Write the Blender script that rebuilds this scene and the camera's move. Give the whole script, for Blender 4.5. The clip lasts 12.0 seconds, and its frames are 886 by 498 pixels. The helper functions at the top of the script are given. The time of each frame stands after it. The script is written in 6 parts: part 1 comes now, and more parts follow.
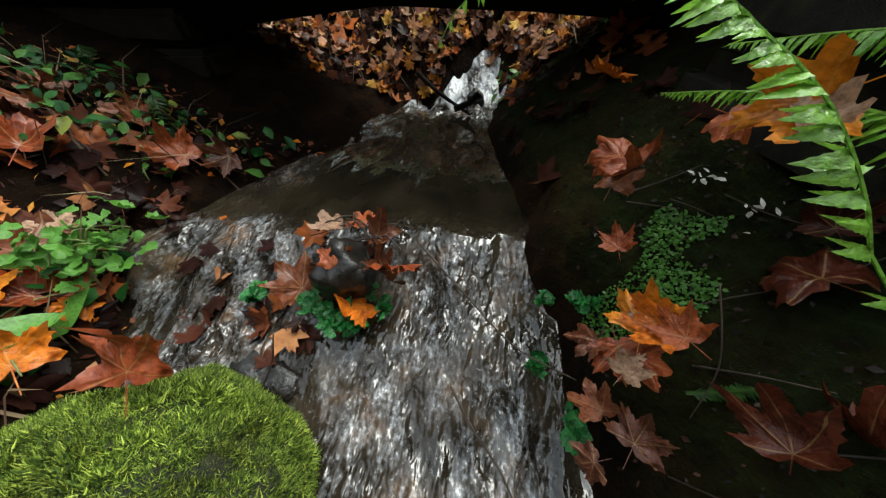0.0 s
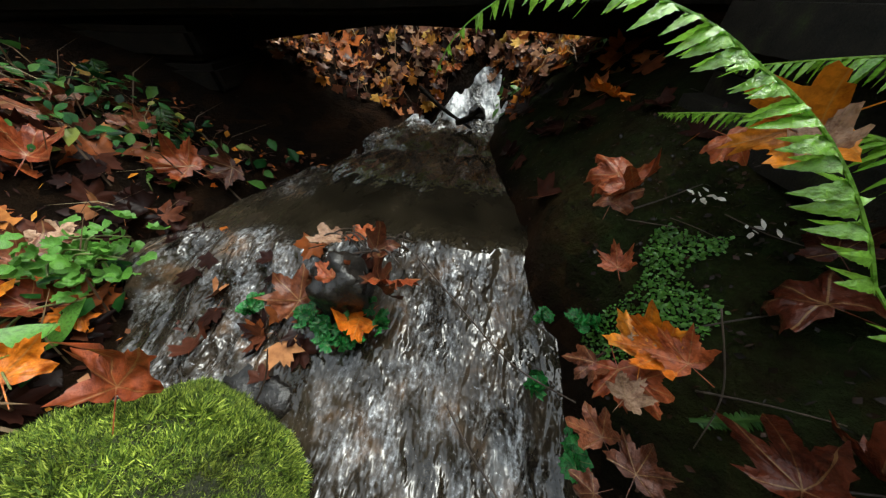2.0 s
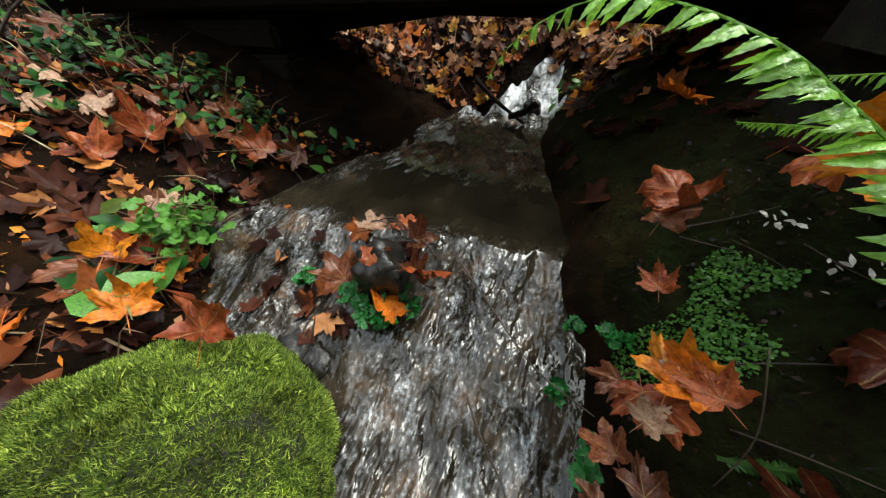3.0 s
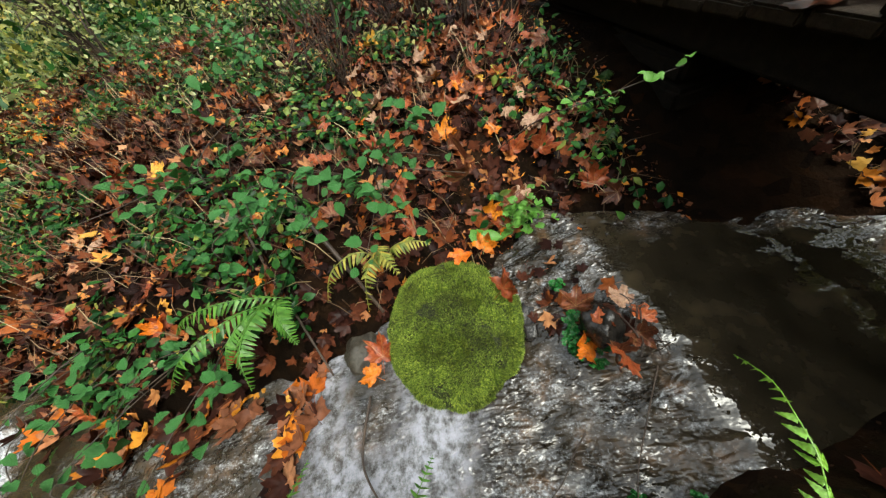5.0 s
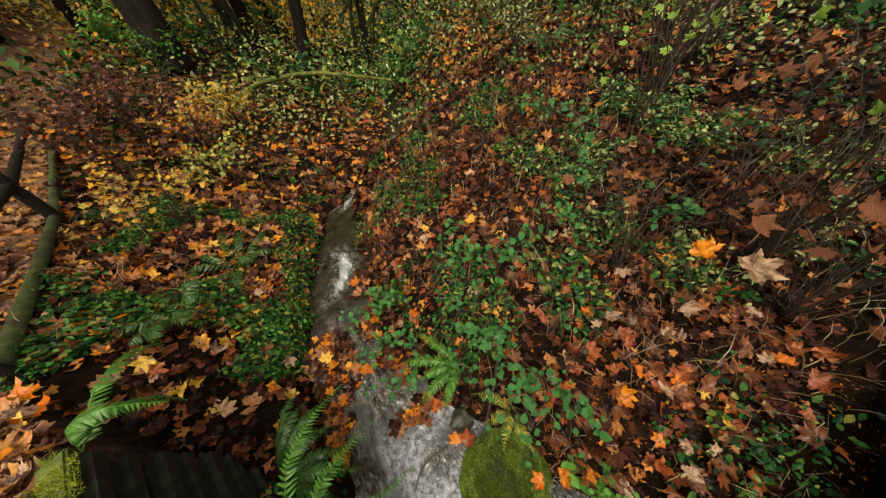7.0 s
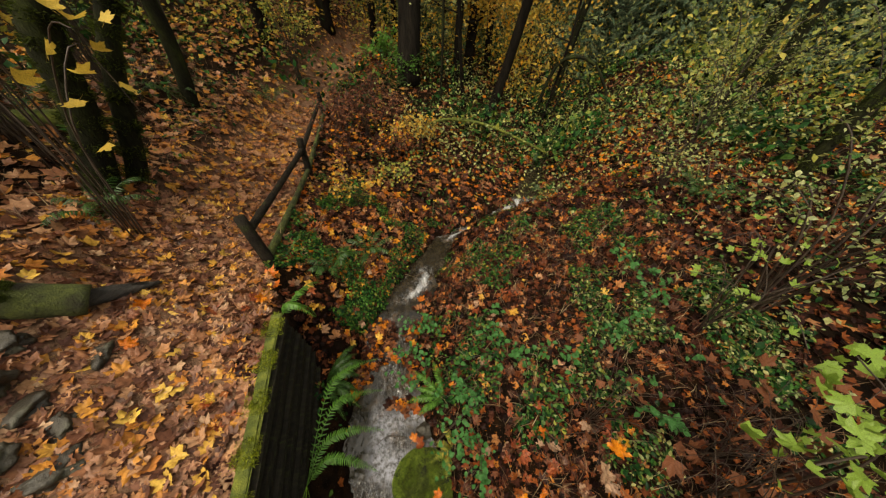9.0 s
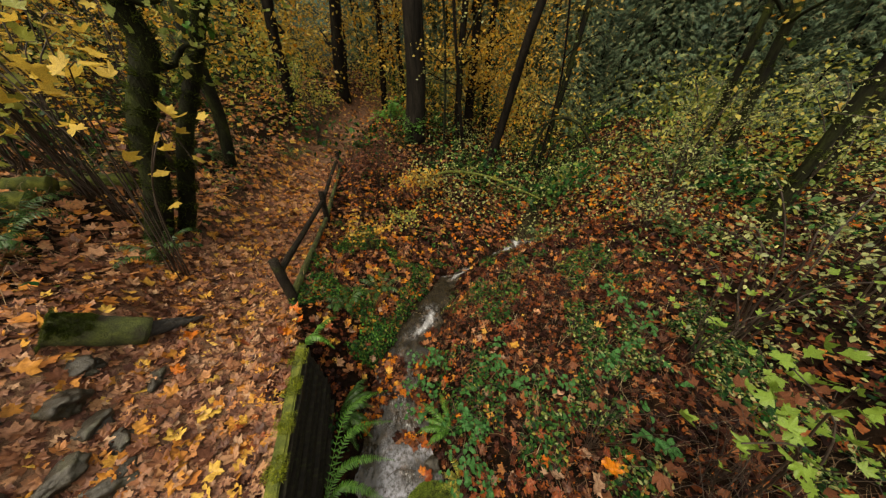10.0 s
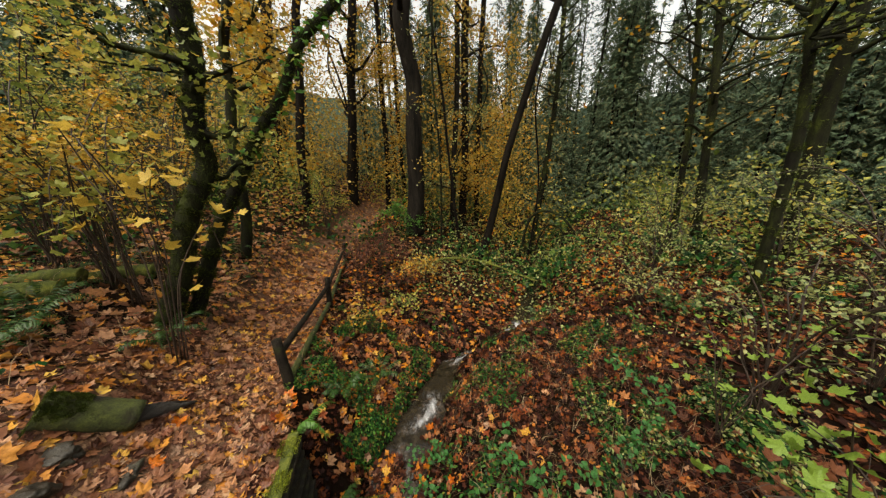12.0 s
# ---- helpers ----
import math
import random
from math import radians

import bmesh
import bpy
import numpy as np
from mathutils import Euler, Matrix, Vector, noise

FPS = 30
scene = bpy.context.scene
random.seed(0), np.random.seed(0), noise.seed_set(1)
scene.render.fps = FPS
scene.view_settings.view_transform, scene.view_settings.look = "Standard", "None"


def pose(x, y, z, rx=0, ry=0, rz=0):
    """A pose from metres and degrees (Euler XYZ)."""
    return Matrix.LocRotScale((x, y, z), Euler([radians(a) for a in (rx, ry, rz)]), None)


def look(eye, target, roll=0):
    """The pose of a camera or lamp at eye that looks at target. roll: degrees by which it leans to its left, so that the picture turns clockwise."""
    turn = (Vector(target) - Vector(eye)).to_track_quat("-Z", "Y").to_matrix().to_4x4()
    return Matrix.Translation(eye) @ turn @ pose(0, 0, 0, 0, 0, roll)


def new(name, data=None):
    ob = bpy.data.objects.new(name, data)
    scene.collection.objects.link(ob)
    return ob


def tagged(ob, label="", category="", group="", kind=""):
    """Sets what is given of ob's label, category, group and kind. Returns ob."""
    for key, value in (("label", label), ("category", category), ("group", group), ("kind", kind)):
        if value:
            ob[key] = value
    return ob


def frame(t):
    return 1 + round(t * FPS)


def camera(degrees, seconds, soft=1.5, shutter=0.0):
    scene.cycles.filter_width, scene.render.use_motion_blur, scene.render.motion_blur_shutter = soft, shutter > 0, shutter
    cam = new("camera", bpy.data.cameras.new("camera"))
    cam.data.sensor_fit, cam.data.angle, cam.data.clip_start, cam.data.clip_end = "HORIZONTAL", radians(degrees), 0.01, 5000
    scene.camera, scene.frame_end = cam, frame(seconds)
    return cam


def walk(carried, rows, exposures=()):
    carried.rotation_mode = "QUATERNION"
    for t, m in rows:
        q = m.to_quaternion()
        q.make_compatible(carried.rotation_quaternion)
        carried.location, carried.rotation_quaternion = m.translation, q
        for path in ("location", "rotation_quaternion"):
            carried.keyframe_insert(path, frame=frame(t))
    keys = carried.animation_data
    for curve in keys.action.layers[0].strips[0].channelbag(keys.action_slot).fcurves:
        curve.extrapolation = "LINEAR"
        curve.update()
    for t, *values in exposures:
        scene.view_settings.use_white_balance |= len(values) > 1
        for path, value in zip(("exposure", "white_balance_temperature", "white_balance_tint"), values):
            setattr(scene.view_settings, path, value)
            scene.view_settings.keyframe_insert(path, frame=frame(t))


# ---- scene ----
# ---------------------------------------------------------------- camera
cam = camera(118.1, 12.0, soft=1.3)
PATH = [
    (0, (0.074, -0.038, 0.613), (-0.193, 1.328, -0.823), -1.4),
    (0.5, (0.067, -0.036, 0.609), (-0.197, 1.353, -0.806), -0.9),
    (1, (0.072, -0.031, 0.612), (-0.198, 1.367, -0.793), -0.9),
    (1.5, (0.077, -0.026, 0.616), (-0.204, 1.377, -0.781), -1.1),
    (2, (0.078, -0.027, 0.619), (-0.208, 1.387, -0.767), -0.9),
    (2.5, (0.079, -0.031, 0.623), (-0.258, 1.375, -0.760), -1.0),
    (2.7, (0.082, -0.033, 0.626), (-0.321, 1.347, -0.765), -1.4),
    (4.3, (0.098, -0.010, 0.829), (-1.129, 0.370, -0.702), -18.2),
    (4.5, (0.082, -0.036, 0.874), (-1.188, 0.232, -0.645), -17.8),
    (5, (0.085, -0.075, 1.124), (-1.197, -0.244, -0.395), -21.0),
    (5.5, (0.063, -0.221, 1.407), (-1.210, -0.623, -0.082), -16.6),
    (6, (-0.028, -0.318, 1.713), (-1.174, -0.968, 0.208), -13.5),
    (6.5, (-0.144, -0.350, 2.057), (-1.083, -1.258, 0.543), -12.3),
    (7, (-0.290, -0.326, 2.428), (-0.984, -1.432, 0.912), -9.9),
    (7.5, (-0.450, -0.294, 2.765), (-0.874, -1.511, 1.236), -6.2),
    (7.7, (-0.482, -0.284, 2.898), (-0.822, -1.512, 1.356), -4.1),
    (9.3, (-0.486, 0.154, 3.668), (-0.582, -1.325, 2.325), 1.1),
    (9.5, (-0.493, 0.229, 3.722), (-0.581, -1.294, 2.428), 0.5),
    (10, (-0.440, 0.396, 3.831), (-0.539, -1.226, 2.664), 0.3),
    (10.5, (-0.422, 0.528, 3.873), (-0.526, -1.183, 2.843), -0.1),
    (11, (-0.424, 0.610, 3.864), (-0.535, -1.180, 2.979), -0.4),
    (11.5, (-0.428, 0.665, 3.831), (-0.546, -1.192, 3.099), -0.9),
    (12, (-0.410, 0.721, 3.787), (-0.540, -1.192, 3.219), -1.2),
]
EXPOSURES = [(0.0, 0.13, 6300, 0), (4.0, 0.3, 6500, 0), (5.4, 0.13, 6800, 0), (6.6, -0.2, 7500, 1), (9.5, -0.54, 8200, 5), (12.0, -0.46, 7600, 6)]
walk(cam, [(t, look(eye, target, roll)) for t, eye, target, roll in PATH], EXPOSURES)

# ---------------------------------------------------------------- light
world = bpy.data.worlds.new("overcast_sky")
scene.world = world
world.use_nodes = True
wn = world.node_tree.nodes
wl = world.node_tree.links
sky = wn.new("ShaderNodeTexSky")
sky.sky_type = "NISHITA"
sky.sun_disc = False
sky.sun_elevation = radians(60)
sky.sun_rotation = radians(39)
sky.air_density = 1.0
sky.dust_density = 4.0
grey = wn.new("ShaderNodeHueSaturation")
grey.inputs["Saturation"].default_value = 0.3
grey.inputs["Value"].default_value = 3.4
wl.new(sky.outputs[0], grey.inputs["Color"])
wl.new(grey.outputs[0], wn["Background"].inputs["Color"])
wn["Background"].inputs["Strength"].default_value = 0.15
sun = new("sun", bpy.data.lights.new("sun", "SUN"))
sun.data.energy = 1.2
sun.data.angle = radians(28)
sun.data.color = (1.0, 0.96, 0.9)
sun.matrix_world = look((0, 0, 0), (-0.36, -0.44, -1.0))


# ---------------------------------------------------------------- materials
def material(name):
    m = bpy.data.materials.new(name)
    m.use_nodes = True
    return m, m.node_tree.nodes, m.node_tree.links, m.node_tree.nodes["Principled BSDF"]


def ramp(nodes, stops, mode="LINEAR"):
    r = nodes.new("ShaderNodeValToRGB")
    r.color_ramp.interpolation = mode
    e = r.color_ramp.elements
    while len(e) < len(stops):
        e.new(0.5)
    for el, (p, c) in zip(e, stops):
        el.position, el.color = p, (*c, 1)
    return r


def noise_node(nodes, links, scale, detail=4.0, rough=0.55, coord=None, stretch=None):
    n = nodes.new("ShaderNodeTexNoise")
    n.inputs["Scale"].default_value = scale
    n.inputs["Detail"].default_value = detail
    n.inputs["Roughness"].default_value = rough
    tc = nodes.new("ShaderNodeTexCoord")
    src = tc.outputs[coord or "Object"]
    if stretch:
        mp = nodes.new("ShaderNodeMapping")
        mp.inputs["Scale"].default_value = stretch
        links.new(src, mp.inputs["Vector"])
        src = mp.outputs[0]
    links.new(src, n.inputs["Vector"])
    return n


def bump(nodes, links, bsdf, height, strength, distance):
    b = nodes.new("ShaderNodeBump")
    b.inputs["Strength"].default_value = strength
    b.inputs["Distance"].default_value = distance
    links.new(height, b.inputs["Height"])
    links.new(b.outputs[0], bsdf.inputs["Normal"])
    return b


def mixed(nodes, links, a, b, fac, mode="MIX"):
    m = nodes.new("ShaderNodeMix")
    m.data_type = "RGBA"
    m.blend_type = mode
    for key, v in ((6, a), (7, b), (0, fac)):
        if isinstance(v, (int, float)):
            m.inputs[key].default_value = v
        elif isinstance(v, tuple):
            m.inputs[key].default_value = (*v, 1)
        else:
            links.new(v, m.inputs[key])
    return m.outputs[2]


def rough_surface(name, stops, scale, fine, rough=0.7, strength=0.5, distance=0.01, stretch=None, spec=0.4):
    m, n, l, b = material(name)
    big = noise_node(n, l, scale, 6, 0.6, stretch=stretch)
    r = ramp(n, stops)
    l.new(big.outputs["Fac"], r.inputs[0])
    small = noise_node(n, l, fine, 5, 0.65, stretch=stretch)
    dark = ramp(n, [(0.3, (0.45, 0.45, 0.45)), (0.65, (1.15, 1.15, 1.15))])
    l.new(small.outputs["Fac"], dark.inputs[0])
    l.new(mixed(n, l, r.outputs[0], dark.outputs[0], 1.0, "MULTIPLY"), b.inputs["Base Color"])
    b.inputs["Roughness"].default_value = rough
    b.inputs["Specular IOR Level"].default_value = spec
    bump(n, l, b, small.outputs["Fac"], strength, distance)
    return m


def veined(n, l, col):
    """Pale ribs that run out along the five lobes of a maple leaf, and browned blotches."""
    tc = n.new("ShaderNodeTexCoord")
    sep = n.new("ShaderNodeSeparateXYZ")
    l.new(tc.outputs["Object"], sep.inputs[0])

    def calc(op, *args):
        m = n.new("ShaderNodeMath")
        m.operation = op
        for i, v in enumerate(args):
            if isinstance(v, (int, float)):
                m.inputs[i].default_value = v
            else:
                l.new(v, m.inputs[i])
        return m.outputs[0]

    side_x = calc("ABSOLUTE", sep.outputs[0])
    nearest = calc("ABSOLUTE", side_x)
    for deg in (46, 106):
        c, s = math.cos(radians(deg)), math.sin(radians(deg))
        off = calc("ABSOLUTE", calc("SUBTRACT", calc("MULTIPLY", side_x, c), calc("MULTIPLY", sep.outputs[1], s)))
        nearest = calc("MINIMUM", nearest, off)
    rib = calc("LESS_THAN", nearest, 0.007)
    col = mixed(n, l, col, (0.42, 0.28, 0.12), calc("MULTIPLY", rib, 0.3))
    blot = noise_node(n, l, 4.5, 5, 0.65)
    edge = ramp(n, [(0.5, (1, 1, 1)), (0.68, (0.4, 0.26, 0.2))])
    l.new(blot.outputs["Fac"], edge.inputs[0])
    return mixed(n, l, col, edge.outputs[0], 1.0, "MULTIPLY")


def leaf_material(name, stops, rough=0.45, through_light=0.25, island=True, mottle=30.0, spec=0.28, relief=0.25):
    m, n, l, b = material(name)
    if island:
        rnd = n.new("ShaderNodeNewGeometry").outputs["Random Per Island"]
    else:
        rnd = n.new("ShaderNodeObjectInfo").outputs["Random"]
    r = ramp(n, stops)
    l.new(rnd, r.inputs[0])
    spots = noise_node(n, l, mottle, 4, 0.6)
    tone = ramp(n, [(0.3, (0.5, 0.45, 0.4)), (0.55, (1.0, 1.0, 1.0)), (0.75, (1.2, 1.12, 1.0))])
    l.new(spots.outputs["Fac"], tone.inputs[0])
    col = mixed(n, l, r.outputs[0], tone.outputs[0], 1.0, "MULTIPLY")
    if not island:
        col = veined(n, l, col)
    l.new(col, b.inputs["Base Color"])
    b.inputs["Roughness"].default_value = rough
    b.inputs["Specular IOR Level"].default_value = spec
    bump(n, l, b, spots.outputs["Fac"], relief, 0.004)
    if through_light:
        t = n.new("ShaderNodeBsdfTranslucent")
        l.new(col, t.inputs["Color"])
        mix = n.new("ShaderNodeMixShader")
        mix.inputs[0].default_value = through_light
        l.new(b.outputs[0], mix.inputs[1])
        l.new(t.outputs[0], mix.inputs[2])
        l.new(mix.outputs[0], n["Material Output"].inputs["Surface"])
    return m


LITTER = [(0.0, (0.012, 0.005, 0.004)), (0.28, (0.035, 0.012, 0.008)), (0.48, (0.09, 0.03, 0.015)), (0.64, (0.19, 0.075, 0.038)),
          (0.74, (0.3, 0.14, 0.07)), (0.82, (0.36, 0.085, 0.012)), (0.93, (0.5, 0.18, 0.018)), (1.0, (0.52, 0.28, 0.045))]
PATH_LITTER = [(0.0, (0.05, 0.022, 0.014)), (0.2, (0.13, 0.05, 0.028)), (0.42, (0.28, 0.12, 0.06)), (0.6, (0.4, 0.22, 0.12)),
               (0.74, (0.42, 0.15, 0.035)), (0.88, (0.52, 0.24, 0.045)), (1.0, (0.6, 0.38, 0.08))]
M_LITTER = leaf_material("wet_fallen_leaves", LITTER, 0.35, 0.1, spec=0.07)
# a darker, browner mix than LITTER
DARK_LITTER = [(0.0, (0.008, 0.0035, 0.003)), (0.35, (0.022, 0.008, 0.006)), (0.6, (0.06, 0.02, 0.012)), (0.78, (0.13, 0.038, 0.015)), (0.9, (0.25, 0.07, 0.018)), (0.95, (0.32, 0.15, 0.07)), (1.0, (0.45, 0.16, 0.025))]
M_LITTER_DARK = leaf_material("dark_brown_leaves", DARK_LITTER, 0.35, 0.08, spec=0.06)
M_PATH_LITTER = leaf_material("trodden_leaves", PATH_LITTER, 0.34, 0.1, spec=0.14)
M_LEAF_ORANGE = leaf_material("orange_leaf", [(0.0, (0.55, 0.13, 0.01)), (1.0, (0.65, 0.22, 0.015))], 0.35, 0.15, False, 11, 0.3, 0.7)
M_LEAF_YELLOW = leaf_material("yellow_leaf", [(0.0, (0.6, 0.3, 0.03)), (1.0, (0.65, 0.4, 0.07))], 0.4, 0.15, False, 11, 0.3, 0.7)
M_LEAF_BROWN = leaf_material("brown_leaf", [(0.0, (0.07, 0.022, 0.011)), (1.0, (0.2, 0.065, 0.03))], 0.3, 0.1, False, 11, 0.3, 0.7)
M_LEAF_PALE = leaf_material("pale_leaf", [(0.0, (0.3, 0.18, 0.12)), (1.0, (0.46, 0.29, 0.19))], 0.4, 0.12, False, 11, 0.3, 0.7)
# rust leaf with the shade below the wall put into its colour
M_LEAF_DARK = leaf_material("shaded_rust_leaf", [(0.0, (0.05, 0.012, 0.006)), (1.0, (0.14, 0.03, 0.012))], 0.34, 0.12, False, 11, 0.3, 0.7)
M_LEAF_RUST = leaf_material("rust_leaf", [(0.0, (0.2, 0.04, 0.014)), (1.0, (0.36, 0.085, 0.025))], 0.32, 0.12, False, 11, 0.3, 0.7)
M_IVY = leaf_material("ground_cover_green", [(0.0, (0.005, 0.022, 0.006)), (0.4, (0.012, 0.055, 0.012)), (0.7, (0.028, 0.1, 0.018)), (0.9, (0.08, 0.15, 0.03)), (1.0, (0.26, 0.25, 0.05))], 0.32, 0.2, spec=0.1)
M_BRAMBLE = leaf_material("bramble_green", [(0.0, (0.012, 0.07, 0.014)), (0.5, (0.03, 0.14, 0.03)), (0.85, (0.08, 0.22, 0.05)), (1.0, (0.2, 0.3, 0.07))], 0.38, 0.2, True, 60, 0.35, 0.8)
M_HERB = leaf_material("fresh_green", [(0.0, (0.06, 0.2, 0.03)), (1.0, (0.14, 0.32, 0.05))], 0.3, 0.3, True, 25)
M_FERN = leaf_material("fern_green", [(0.0, (0.16, 0.4, 0.035)), (1.0, (0.3, 0.55, 0.06))], 0.2, 0.35, True, 170, 0.6, 0.6)
M_FERN_NEAR = leaf_material("wet_fern_green", [(0.0, (0.16, 0.42, 0.04)), (1.0, (0.32, 0.58, 0.08))], 0.16, 0.3, True, 170, 0.9, 0.7)
M_FERN_MID = leaf_material("fern_mid_green", [(0.0, (0.05, 0.15, 0.022)), (1.0, (0.11, 0.25, 0.04))], 0.3, 0.3, True, 25)
M_FERN_DARK = leaf_material("old_fern_green", [(0.0, (0.02, 0.06, 0.012)), (1.0, (0.045, 0.1, 0.02))], 0.35, 0.25, True, 25)
M_CANOPY_YELLOW = leaf_material("autumn_yellow", [(0.0, (0.26, 0.2, 0.05)), (0.3, (0.5, 0.36, 0.08)), (0.6, (0.64, 0.45, 0.08)), (0.85, (0.66, 0.36, 0.03)), (1.0, (0.55, 0.2, 0.015))], 0.45, 0.4)
M_CANOPY_LIME = leaf_material("turning_green", [(0.0, (0.12, 0.18, 0.04)), (0.5, (0.27, 0.31, 0.065)), (0.85, (0.5, 0.45, 0.1)), (1.0, (0.56, 0.38, 0.06))], 0.4, 0.4)
M_CANOPY_PALE = leaf_material("pale_green", [(0.0, (0.13, 0.18, 0.06)), (0.6, (0.32, 0.37, 0.14)), (1.0, (0.48, 0.45, 0.16))], 0.35, 0.4, spec=0.4)
M_BRACKEN = leaf_material("red_brown_bracken", [(0.0, (0.035, 0.012, 0.008)), (0.5, (0.11, 0.035, 0.018)), (0.85, (0.2, 0.065, 0.03)), (1.0, (0.34, 0.15, 0.05))], 0.5, 0.25)
M_SAPLING = leaf_material("maple_sapling_green", [(0.0, (0.07, 0.2, 0.03)), (0.5, (0.19, 0.34, 0.05)), (0.85, (0.36, 0.42, 0.08)), (1.0, (0.5, 0.4, 0.08))], 0.33, 0.4)
M_NEEDLES = leaf_material("conifer_green", [(0.0, (0.05, 0.085, 0.05)), (0.55, (0.1, 0.15, 0.09)), (0.85, (0.16, 0.21, 0.12)), (1.0, (0.26, 0.2, 0.09))], 0.7, 0.3, True, 4, 0.08)
# wet leaf bits, near black to carry the shade of wall and ferns
M_MULCH = leaf_material("wet_shaded_mulch", [(0.0, (0.004, 0.0028, 0.002)), (0.7, (0.014, 0.008, 0.005)), (1.0, (0.045, 0.02, 0.011))], 0.35, 0.0, True, 60, 0.12)
M_CRESS = leaf_material("deep_wet_green", [(0.0, (0.012, 0.11, 0.022)), (1.0, (0.035, 0.24, 0.045))], 0.22, 0.25, False, 40, 0.5, 0.4)
M_GLINT_CHIP = leaf_material("pale_glint_chip", [(0.0, (0.45, 0.4, 0.36)), (1.0, (0.7, 0.66, 0.62))], 0.3, 0.0, True, 60, 0.5)
M_PATH_OLD = leaf_material("old_trodden_leaves", [(0.0, (0.06, 0.024, 0.017)), (0.5, (0.2, 0.088, 0.055)), (0.85, (0.33, 0.17, 0.1)), (1.0, (0.48, 0.3, 0.18))], 0.34, 0.1, spec=0.14)
M_STRAW = leaf_material("dead_stalks", [(0.0, (0.05, 0.03, 0.018)), (0.5, (0.16, 0.1, 0.055)), (0.85, (0.3, 0.21, 0.12)), (1.0, (0.38, 0.32, 0.2))], 0.6, 0.2, True, 6, 0.2)
M_BARK = rough_surface("wet_bark", [(0.3, (0.005, 0.004, 0.003)), (0.6, (0.014, 0.011, 0.008)), (0.8, (0.022, 0.027, 0.01))], 5, 40, 0.85, 0.9, 0.02, (1, 1, 0.25), 0.06)
M_BARK_MOSS = rough_surface("mossy_bark", [(0.35, (0.008, 0.007, 0.005)), (0.55, (0.018, 0.02, 0.007)), (0.75, (0.05, 0.065, 0.012))], 4, 45, 0.9, 0.9, 0.02, (1, 1, 0.35), 0.12)
M_BARK_GREY = rough_surface("furrowed_grey_bark", [(0.3, (0.005, 0.0045, 0.004)), (0.6, (0.022, 0.018, 0.014)), (0.8, (0.045, 0.038, 0.03))], 7, 34, 0.85, 1.0, 0.03, (1, 1, 0.12), 0.06)
M_TWIG = rough_surface("dark_twig", [(0.3, (0.02, 0.013, 0.01)), (0.7, (0.07, 0.045, 0.03))], 12, 80, 0.6, 0.5, 0.004)
M_STEM = rough_surface("green_stem", [(0.3, (0.1, 0.14, 0.04)), (0.7, (0.2, 0.2, 0.07))], 12, 80, 0.5, 0.3, 0.003)
# dark wet timber, taken near black to include the bridge's backlit shade
M_TIMBER = rough_surface("wet_shaded_timber", [(0.3, (0.006, 0.005, 0.004)), (0.6, (0.016, 0.012, 0.009)), (0.85, (0.024, 0.025, 0.012))], 4, 60, 0.7, 0.7, 0.008, (6, 0.6, 6), 0.12)
M_WALL = rough_surface("mossy_wall_timber", [(0.3, (0.008, 0.007, 0.005)), (0.55, (0.024, 0.019, 0.013)), (0.75, (0.045, 0.06, 0.016))], 4, 60, 0.7, 0.8, 0.008, (6, 0.6, 6), 0.2)
M_MOSS_RAIL = rough_surface("mossy_rail_wood", [(0.3, (0.02, 0.016, 0.009)), (0.5, (0.05, 0.06, 0.014)), (0.72, (0.1, 0.12, 0.02))], 8, 70, 0.85, 1.0, 0.012)
M_PLANK = rough_surface("weathered_brown_plank", [(0.3, (0.015, 0.011, 0.008)), (0.6, (0.045, 0.032, 0.022)), (0.85, (0.06, 0.062, 0.026))], 6, 60, 0.7, 0.8, 0.008, (6, 1, 6), 0.2)
M_RAIL = rough_surface("weathered_rail_wood", [(0.3, (0.007, 0.0055, 0.004)), (0.55, (0.02, 0.015, 0.01)), (0.75, (0.032, 0.04, 0.012))], 9, 60, 0.75, 1.0, 0.015, (1, 1, 1), 0.15)
M_MOSS = rough_surface("moss_cushion", [(0.3, (0.03, 0.04, 0.008)), (0.5, (0.09, 0.11, 0.015)), (0.72, (0.2, 0.21, 0.03))], 9, 120, 0.9, 1.0, 0.012)
M_MOSS_BLADE = leaf_material("moss_strands", [(0.0, (0.07, 0.095, 0.012)), (0.5, (0.22, 0.27, 0.022)), (1.0, (0.44, 0.46, 0.045))], 0.6, 0.35, True, 17)
M_MOSS_DARK = leaf_material("trunk_moss", [(0.0, (0.015, 0.022, 0.005)), (0.6, (0.05, 0.07, 0.012)), (1.0, (0.12, 0.15, 0.025))], 0.7, 0.3, True, 8, 0.1)
M_ROCK = rough_surface("grey_stone", [(0.3, (0.02, 0.016, 0.011)), (0.55, (0.045, 0.038, 0.027)), (0.75, (0.065, 0.066, 0.036))], 8, 60, 0.45, 0.7, 0.01)
M_ROCK_WET = rough_surface("wet_black_stone", [(0.3, (0.006, 0.0055, 0.005)), (0.7, (0.022, 0.018, 0.015))], 8, 50, 0.22, 0.6, 0.008, None, 0.4)
M_LOG_END = rough_surface("torn_dark_wood", [(0.3, (0.012, 0.011, 0.01)), (0.7, (0.09, 0.08, 0.07))], 5, 50, 0.55, 1.0, 0.015, (1, 1, 8))


